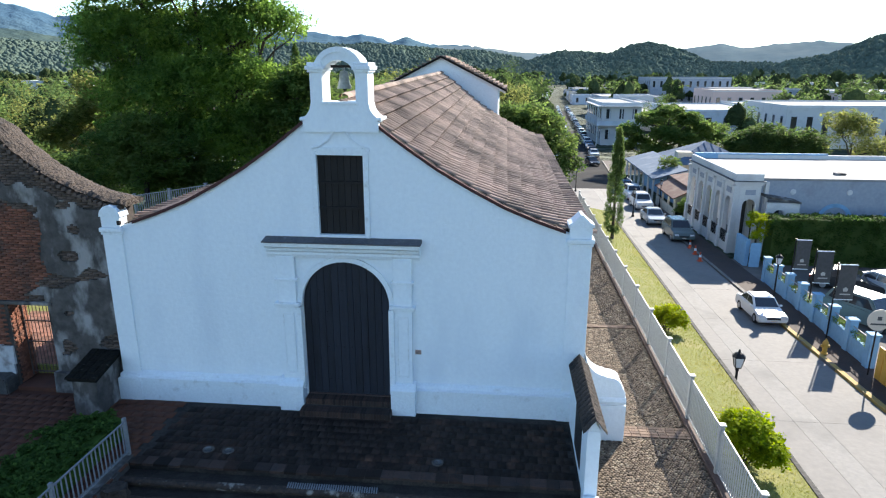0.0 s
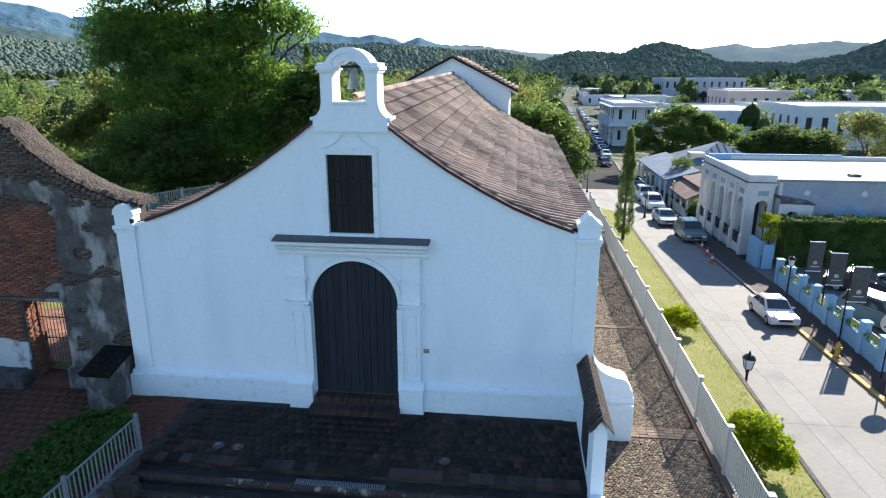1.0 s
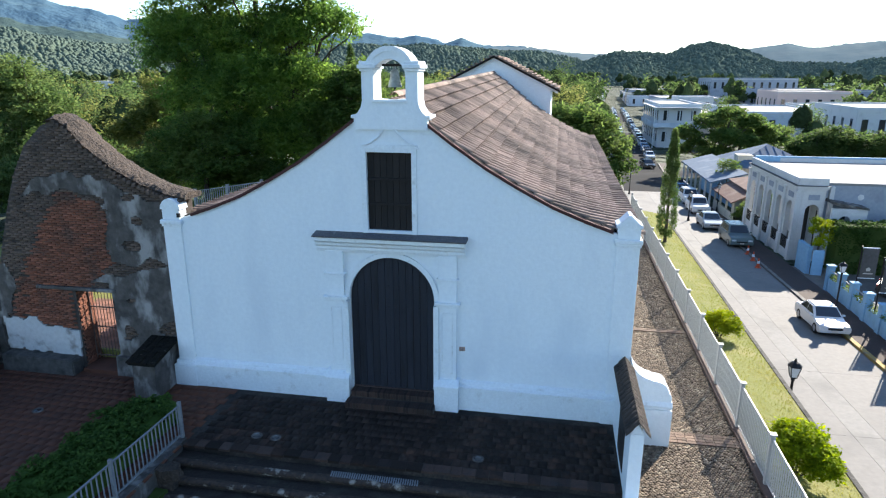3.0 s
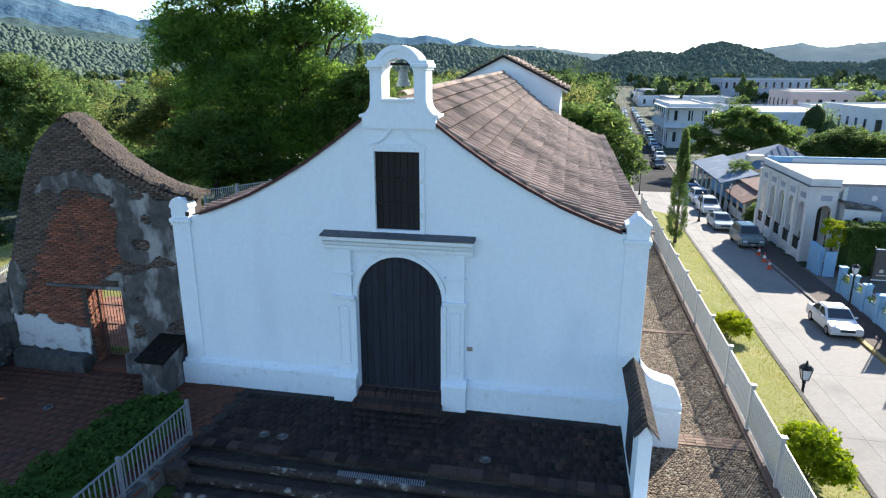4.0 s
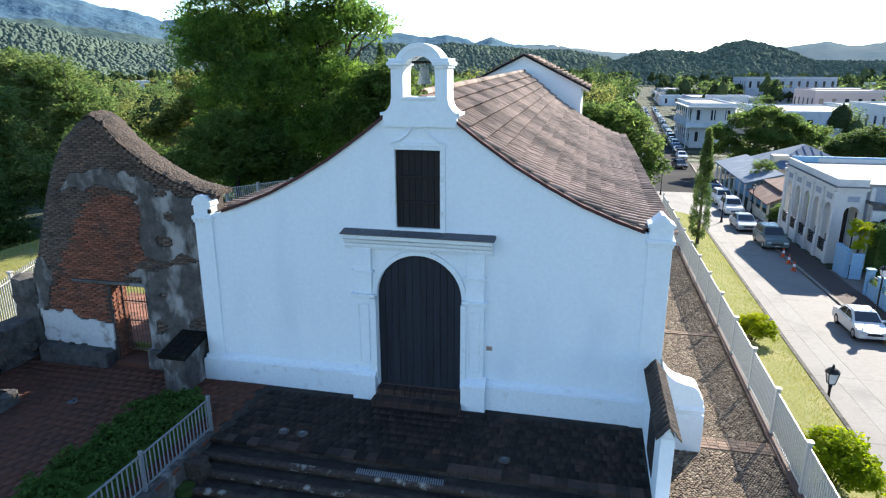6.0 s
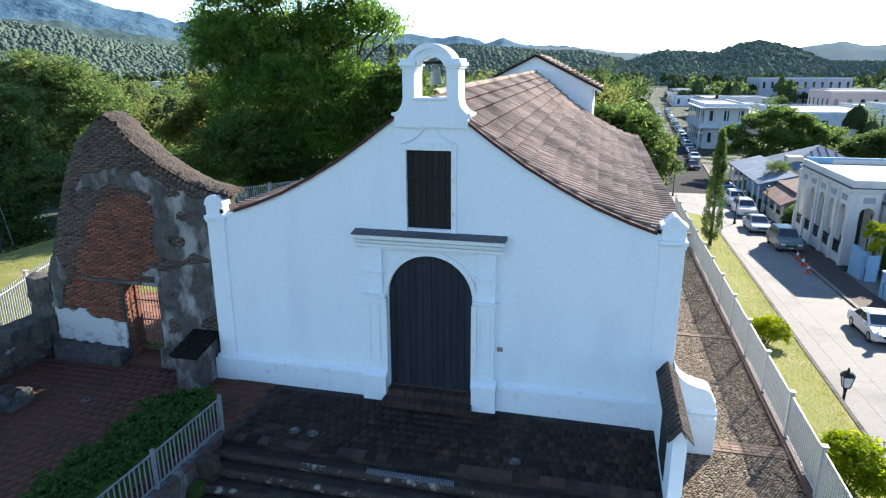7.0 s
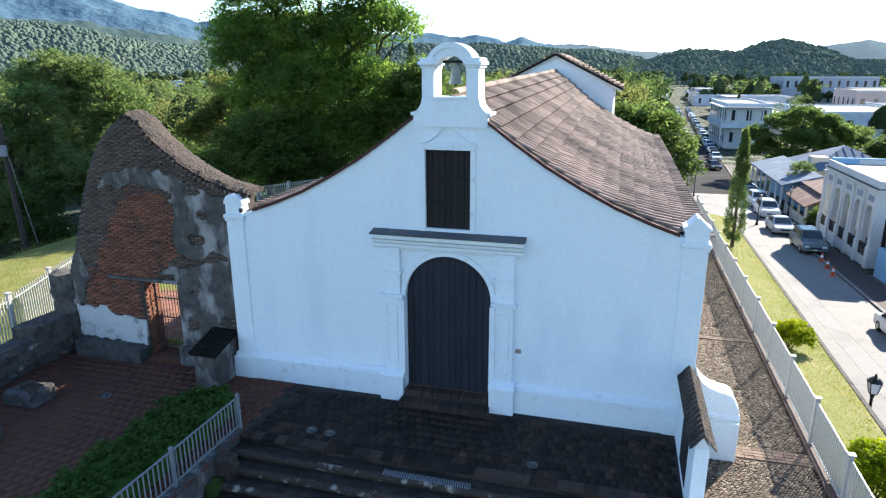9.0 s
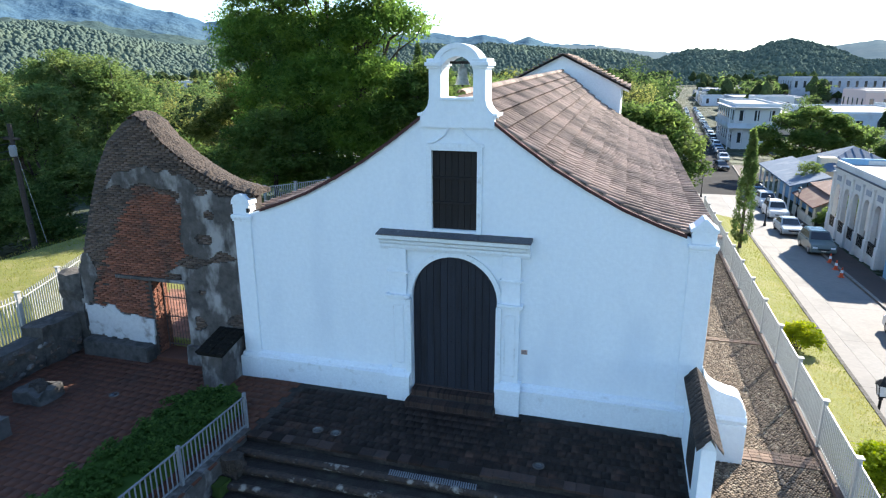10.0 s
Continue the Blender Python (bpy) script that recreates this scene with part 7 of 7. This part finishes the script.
for (x, y, z, r) in ((23.0, 51.0, -4.9, 1.1), (25.5, 52.2, -4.0, 1.4), (24.6, 66, -2.6, 1.5), (29.0, 53.5, -3.6, 1.2)):
    b = thing("garden_bush", (x, y, z - r), "leafy garden bush between the houses", "bush", group="garden bushes")
    part("stem", tube(bmesh.new(), [(x, y, z - r - 1.6), (x, y, z)], 0.08, 6), M["bark"], b)
    leaf_object("foliage", leaves(g, crown_clumps(g, [(x, y, z, r, r, r * 0.9)], 90, 0.35), 34, 0.1), M["leaf_mid"], b)


# ---- flat-roofed town buildings ----
def block(label, x0, x1, y0, y1, z0, z1, wall="wall_white", roof="roof_grey", storeys=1, step=3.2, parapet=0.45, group="town buildings"):
    t = thing("town_building", ((x0 + x1) / 2, (y0 + y1) / 2, z0), label, "building", group=group)
    part("wall", boxed(x0, x1, y0, y1, z0 - 3, z1), M[wall], t)
    part("roof", boxed(x0 + 0.3, x1 - 0.3, y0 + 0.3, y1 - 0.3, z1, z1 + 0.05), M[roof], t)
    for a in ((x0, x1, y0, y0 + 0.3), (x0, x1, y1 - 0.3, y1), (x0, x0 + 0.3, y0 + 0.3, y1 - 0.3), (x1 - 0.3, x1, y0 + 0.3, y1 - 0.3)):
        part("parapet", boxed(*a, z1, z1 + parapet), M[wall], t)
    part("roof_edge", boxed(x0 - 0.2, x1 + 0.2, y0 - 0.2, y0, z1 - 0.25, z1 - 0.02), M["wall_white"], t)
    hs = (z1 - z0) / storeys
    n = max(2, int((x1 - x0) / step))
    m = max(2, int((y1 - y0) / (step * 1.3)))
    for s in range(storeys):
        zz = z0 + s * hs + hs * 0.32
        for k in range(n):
            opening(t, x0 + (k + 0.5) * (x1 - x0) / n, y0, zz, min(1.4, step * 0.36), hs * 0.45, "y", "wall_grey")
        if x0 > street_x(y0):
            for k in range(m):
                opening(t, x0, y0 + (k + 0.5) * (y1 - y0) / m, zz, 1.2, hs * 0.45, "x", "wall_grey")
    return t


A = block("white two-storey corner building with long balconies", 27.2, 36.5, 143, 172, -8.6, 1.2, "wall_white", "roof_flat", 2, 2.6)
for z in (-3.6, 0.9):
    part("balcony_slab", boxed(25.9, 27.2, 142.2, 165, z - 0.15, z), M["wall_white"], A)
    part("balcony_slab", boxed(25.9, 36.5, 141.2, 143, z - 0.15, z), M["wall_white"], A)
part("balcony_rail", boxed(25.9, 25.96, 142.2, 165, -3.6, -2.6), M["wall_pale"], A)
part("balcony_rail", boxed(25.9, 36.5, 141.2, 141.26, -3.6, -2.6), M["wall_pale"], A)
for k in range(4):
    part("balcony_post", boxed(25.95 + k * 2.8, 26.15 + k * 2.8, 141.3, 141.5, -8.6, 0.8), M["wall_white"], A)
block("low cream shop with a white flat roof", 36, 52, 190, 225, -9.3, -3.6, "wall_cream", "roof_flat", 1)
block("white shop building on the street", 43, 63, 255, 300, -10.3, -3.8, "wall_white", "roof_flat", 1, 4)
block("grey concrete shop building", 54, 86, 330, 372, -11.6, -4.2, "wall_grey", "roof_flat", 1, 5)
block("pale long building with rows of dark windows", 97.5, 148, 420, 460, -12.5, 4.6, "wall_grey", "roof_flat", 2, 4.4)
block("low grey building with a wide roof", 58, 93, 520, 560, -14.2, -5, "wall_grey", "roof_flat", 1, 6)
block("pale blue-grey building with a stained flat roof", 52, 75, 165, 205, -8.9, -1.6, "wall_pale", "roof_grey", 1, 4.2)
block("long white building with dark windows", 68.5, 128, 140, 168, -8.5, 0.9, "wall_white", "roof_flat", 1, 3.4)
block("grey apartment block with boxes on its roof", 118, 162, 350, 390, -11.7, -0.6, "wall_grey", "roof_grey", 2, 4)
block("low white building behind trees", 96, 130, 270, 300, -10.5, -3.4, "wall_white", "roof_flat", 1, 4)
block("wide pale commercial hall", 185, 260, 350, 400, -11.8, -2, "wall_white", "roof_grey", 1, 6)
block("long flat school building", 300, 420, 760, 800, -17.5, -4, "wall_white", "roof_flat", 1, 8)
block("pink plastered house with a flat roof", 89, 116, 262, 290, -10.4, 1.0, "wall_pink", "roof_flat", 1, 4)
block("white house with a flat roof", 84, 104, 212, 236, -9.7, -2.2, "wall_white", "roof_flat", 1, 4)
block("small white flat-roofed house", 55, 70, 284, 300, -10.6, -2.0, "wall_white", "roof_flat", 1, 4)
block("white shop across the street", -8, 10, 190, 240, -9.4, -3.4, "wall_white", "roof_grey", 1, 4)
block("cream shop across the street", 2, 14, 258, 300, -10.3, -4.0, "wall_cream", "roof_grey", 1, 4)
block("white long roof behind the woods", 0, 24, 740, 770, -17, -7.0, "wall_white", "roof_flat", 1, 6)
rr = random.Random(12)
for k in range(46):
    d = rr.uniform(300, 1000)
    b_ = radians(rr.uniform(9, 52))
    x, y = d * math.sin(b_), -15 + d * math.cos(b_)
    if x < street_x(y) + 14:
        continue
    w, dp, hh = rr.uniform(12, 34), rr.uniform(10, 22), rr.uniform(4.5, 9)
    z = ground_z(x, y)
    block("distant flat-roofed town house", x, x + w, y, y + dp, z, z + hh, rr.choice(("wall_white", "wall_white", "wall_pale", "wall_cream", "wall_grey", "wall_pink")), rr.choice(("roof_flat", "roof_grey", "roof_flat")), 2 if hh > 7 else 1, 6.5, 0.4)
for k in range(13):
    y = 300 + 27 * k
    for side in (-1, 1):
        if side > 0 and k < 4:
            continue
        w, hh = rr.uniform(9, 16), rr.uniform(4.5, 8)
        x = street_x(y) + (7.5 if side > 0 else -7.5 - w)
        z = street_z(y)
        block("flat-roofed town house along the street", x, x + w, y, y + rr.uniform(14, 22), z, z + hh, rr.choice(("wall_white", "wall_pale", "wall_cream", "wall_grey")), rr.choice(("roof_flat", "roof_grey")), 2 if hh > 6.5 else 1, 4.5, 0.4)
# pale halls in the left valley
block("long white hall in the valley woods", -388, -330, 480, 500, -9, 1.0, "wall_white", "roof_flat", 1, 9)
block("long white hall in the valley woods", -300, -262, 505, 525, -9, 1.5, "wall_white", "roof_flat", 1, 9)
block("small white shed behind the lawn", -62, -54, 52, 60, -8, -2.0, "wall_pale", "roof_metal", 1, 4)
block("small white shed behind the lawn", -40, -33, 62, 70, -8, -2.5, "wall_white", "roof_metal", 1, 4)


# ---- paving pieces ----
def pave(name, parent_label, x0, x1, y0, y1, top, lx, ly, gap, mats, near, category, jitter=0.012, skip=0.0, taper=0.985, spin=0.02):
    """Loose-laid pieces: those inside the stretch near() are parts, the rest is joined."""
    base = thing(name, (x0, y0, top), parent_label, category, kind="structure")
    me = [boxes_mesh("paver", [(0, 0, 0, lx / 2 - gap, ly / 2 - gap, 0.02, 0)], mats[0], taper), boxes_mesh("paver", [(0, 0, 0, lx / 2 - gap * 1.6, ly / 2 - gap, 0.02, 0)], mats[0], taper)]
    r = random.Random(len(name))
    rest, made = [], 0
    j, y = 0, y0 + ly / 2
    while y < y1 - ly * 0.3:
        x = x0 + lx / 2 + (lx / 2 if j % 2 else 0)
        while x < x1 - lx * 0.3:
            if r.random() >= skip:
                z = top - 0.02 + r.uniform(-jitter, jitter)
                if near(x, y) and made < 300:
                    ob = new("paver", me[r.randrange(2)])
                    ob.parent = base
                    ob.location = Vector((x + r.uniform(-0.004, 0.004), y, z)) - base.location
                    ob.rotation_euler = (r.uniform(-2, 2) * jitter, r.uniform(-2, 2) * jitter, r.uniform(-spin, spin))
                    made += 1
                else:
                    rest.append((x + spin * r.uniform(-0.03, 0.03), y + spin * r.uniform(-0.03, 0.03), z, lx / 2 - gap * r.uniform(0.8, 1.5), ly / 2 - gap * r.uniform(0.8, 1.4), 0.02, r.uniform(-spin, spin)))
            x += lx
        y += ly
        j += 1
    ob = new("paving", boxes_mesh("paving", rest, mats[1], taper))
    ob.parent, ob.location = base, -base.location
    tagged(ob, kind="stuff")
    return base


pave("forecourt_paving", "black-stained brick pavers of the forecourt", -4.45, 5.86, -2.72, -0.28, 0.0, 0.21, 0.29, 0.004, (M["paver_dark"], M["paver_dark_joined"]), lambda x, y: y < -1.5 and -2.8 < x < 4, "pavers", 0.006)
edge = thing("forecourt_edging", (0, -2.9, 0), "larger worn reddish edging slabs at the top step", "pavers", kind="structure")
r = random.Random(4)
x = -4.55
while x < 5.8:
    w = r.uniform(0.26, 0.40)
    part("edging_slab", boxed(x, min(x + w - 0.012, 5.86), -3.02 + r.uniform(-0.03, 0.01), -2.735, -0.06, 0.004 + r.uniform(-0.006, 0.006), bevel=0.008), M["paver_edge"] if r.random() > 0.35 else M["paver_dark"], edge)
    x += w
pave("courtyard_paving", "dull red square courtyard tiles", -12.7, -4.5, -8.0, 0.0, 0.0, 0.29, 0.29, 0.0, (M["courtyard_red"], M["courtyard_red"]), lambda x, y: -10.5 < x < -6.9 and -3.2 < y < -0.8, "pavers", 0.0004, 0.0, 1.0, 0.0)
pave("terrace_paving", "weathered small cobbles of the side terrace", 6.3, 9.15, -6.0, 27.0, -0.515, 0.088, 0.07, 0.003, (M["terrace_brick"], M["terrace_brick_joined"]), lambda x, y: 7.4 < x < 8.9 and -2.2 < y < 0.6, "pavers", 0.006, 0.0, 0.88, 0.5)

# brick bands laid across the terrace
r = random.Random(14)
for yb, rows_n in ((7.55, 2), (0.05, 4)):
    band = thing("brick_band", (7.7, yb, -0.5), "pale pink brick band across the cobbled terrace", "pavers", kind="structure")
    for j in range(rows_n):
        x = 6.34 if yb > 1 else 7.36
        while x < 9.1:
            w = r.uniform(0.22, 0.26)
            part("brick", boxed(x, x + w - 0.015, yb + j * 0.13, yb + j * 0.13 + 0.115, -0.53, -0.488 + r.uniform(-0.004, 0.004)), M["band_brick"], band)
            x += w

# ---- roof tiles of the nave ----
for s in (-1, 1):
    bm = bmesh.new()
    prof = [(0.0, 8.18)] + PROFILE[1:] + [(6.3, 4.90)]
    prev = None
    for k in range(18):
        y = 0.14 + (NAVE - 0.16) * k / 17
        row = [bm.verts.new((s * x, y, roof_z(x, y) - (0.0 if x < 6.1 else 0.07))) for x, z in prof]
        under = [bm.verts.new((q.co.x, q.co.y, q.co.z - 0.12)) for q in row]
        ring = row + under[::-1]
        if prev:
            for a in range(len(ring)):
                b = (a + 1) % len(ring)
                bm.faces.new((prev[a], prev[b], ring[b], ring[a]))
        else:
            bm.faces.new(ring)
        prev = ring
    bm.faces.new(prev[::-1])
    bmesh.ops.recalc_face_normals(bm, faces=bm.faces)
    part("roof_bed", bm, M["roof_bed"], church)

LEN, PITCH = 0.47, 0.33


def tile_corners(r0=0.085, r1=0.108, rise=0.68, seg=6):
    """A barrel cover tile running along +x, open below."""
    q = []
    ring = []
    for k in range(seg + 1):
        t = math.pi * k / seg
        ring.append(((0.0, r0 * math.cos(t), r0 * rise * math.sin(t)), (LEN + 0.05, r1 * math.cos(t), r1 * rise * math.sin(t) + 0.07)))
    for (a, b), (c, d) in zip(ring, ring[1:]):
        q += [a, c, d, b]
    for (a, b), (c, d) in zip(ring, ring[1:]):
        inner = lambda p: (p[0], p[1] * 0.8, p[2] - 0.018)
        q += [b, d, inner(d), inner(b)]
    return np.array(q)


tile = tile_corners()
tile_me = mesh_from("roof_tile", tile, 4, M["tile_roof"])
arc_len, slope = [0.0], []
xs_fine = np.linspace(0, 6.15, 200)
zs_fine = np.array([gable_z(x) if x < 6.02 else 4.98 - (x - 6.02) * 0.3 for x in xs_fine])
dist = np.concatenate([[0], np.cumsum(np.hypot(np.diff(xs_fine), np.diff(zs_fine)))])
courses = int(dist[-1] / LEN)
rest = []
r = random.Random(9)
made = 0
for s in (1, -1):
    for j in range(courses + 1):
        d0 = j * LEN + 0.05
        x0 = float(np.interp(d0, dist, xs_fine))
        x1 = float(np.interp(d0 + LEN, dist, xs_fine))
        if x1 - x0 < 0.1:
            continue
        cols = int((NAVE - 0.1) / PITCH)
        for k in range(cols):
            y = 0.02 + PITCH * (k + 0.5)
            z0, z1 = roof_z(x0, y), roof_z(x1, y)
            ang = math.atan2(z0 - z1, x1 - x0) + r.uniform(-0.006, 0.006)
            loc = Vector((s * x0 + 0.03 * noise.noise((y * 0.2, j * 3.1, 0)) + r.uniform(-0.006, 0.006), y + r.uniform(-0.008, 0.008), z0 + 0.012 + r.uniform(0, 0.006) - (0.09 if s < 0 else 0.0)))
            if s < 0 and k < 2:
                continue
            rot = Matrix.Rotation(0 if s > 0 else math.pi, 4, "Z") @ Matrix.Rotation(ang, 4, "Y") @ Matrix.Rotation(r.uniform(-0.015, 0.015), 4, "Z")
            if s > 0 and y < 6.6 and made < 300:
                ob = new("roof_tile", tile_me)
                ob.parent = church
                ob.matrix_basis = Matrix.Translation(loc) @ rot
                made += 1
            else:
                rest.append(tile @ np.array(rot.to_3x3()).T + np.array(loc))
ob = new("roof_tiles", mesh_from("roof_tiles", np.concatenate(rest), 4, M["tile_roof_joined"]))
ob.parent = church
tagged(ob, kind="stuff")
for k in range(62):
    y = 0.65 + k * 0.4
    bm = bmesh.new()
    ra, rb = [], []
    for q in range(7):
        t = math.pi * q / 6
        ra.append(bm.verts.new((0.13 * math.cos(t), y, roof_z(0, y) + 0.03 + 0.11 * math.sin(t))))
        rb.append(bm.verts.new((0.15 * math.cos(t), y + 0.44, roof_z(0, y + 0.44) + 0.05 + 0.11 * math.sin(t))))
    for q in range(6):
        bm.faces.new((ra[q], ra[q + 1], rb[q + 1], rb[q]))
    part("ridge_tile", bm, M["tile_roof"], church)
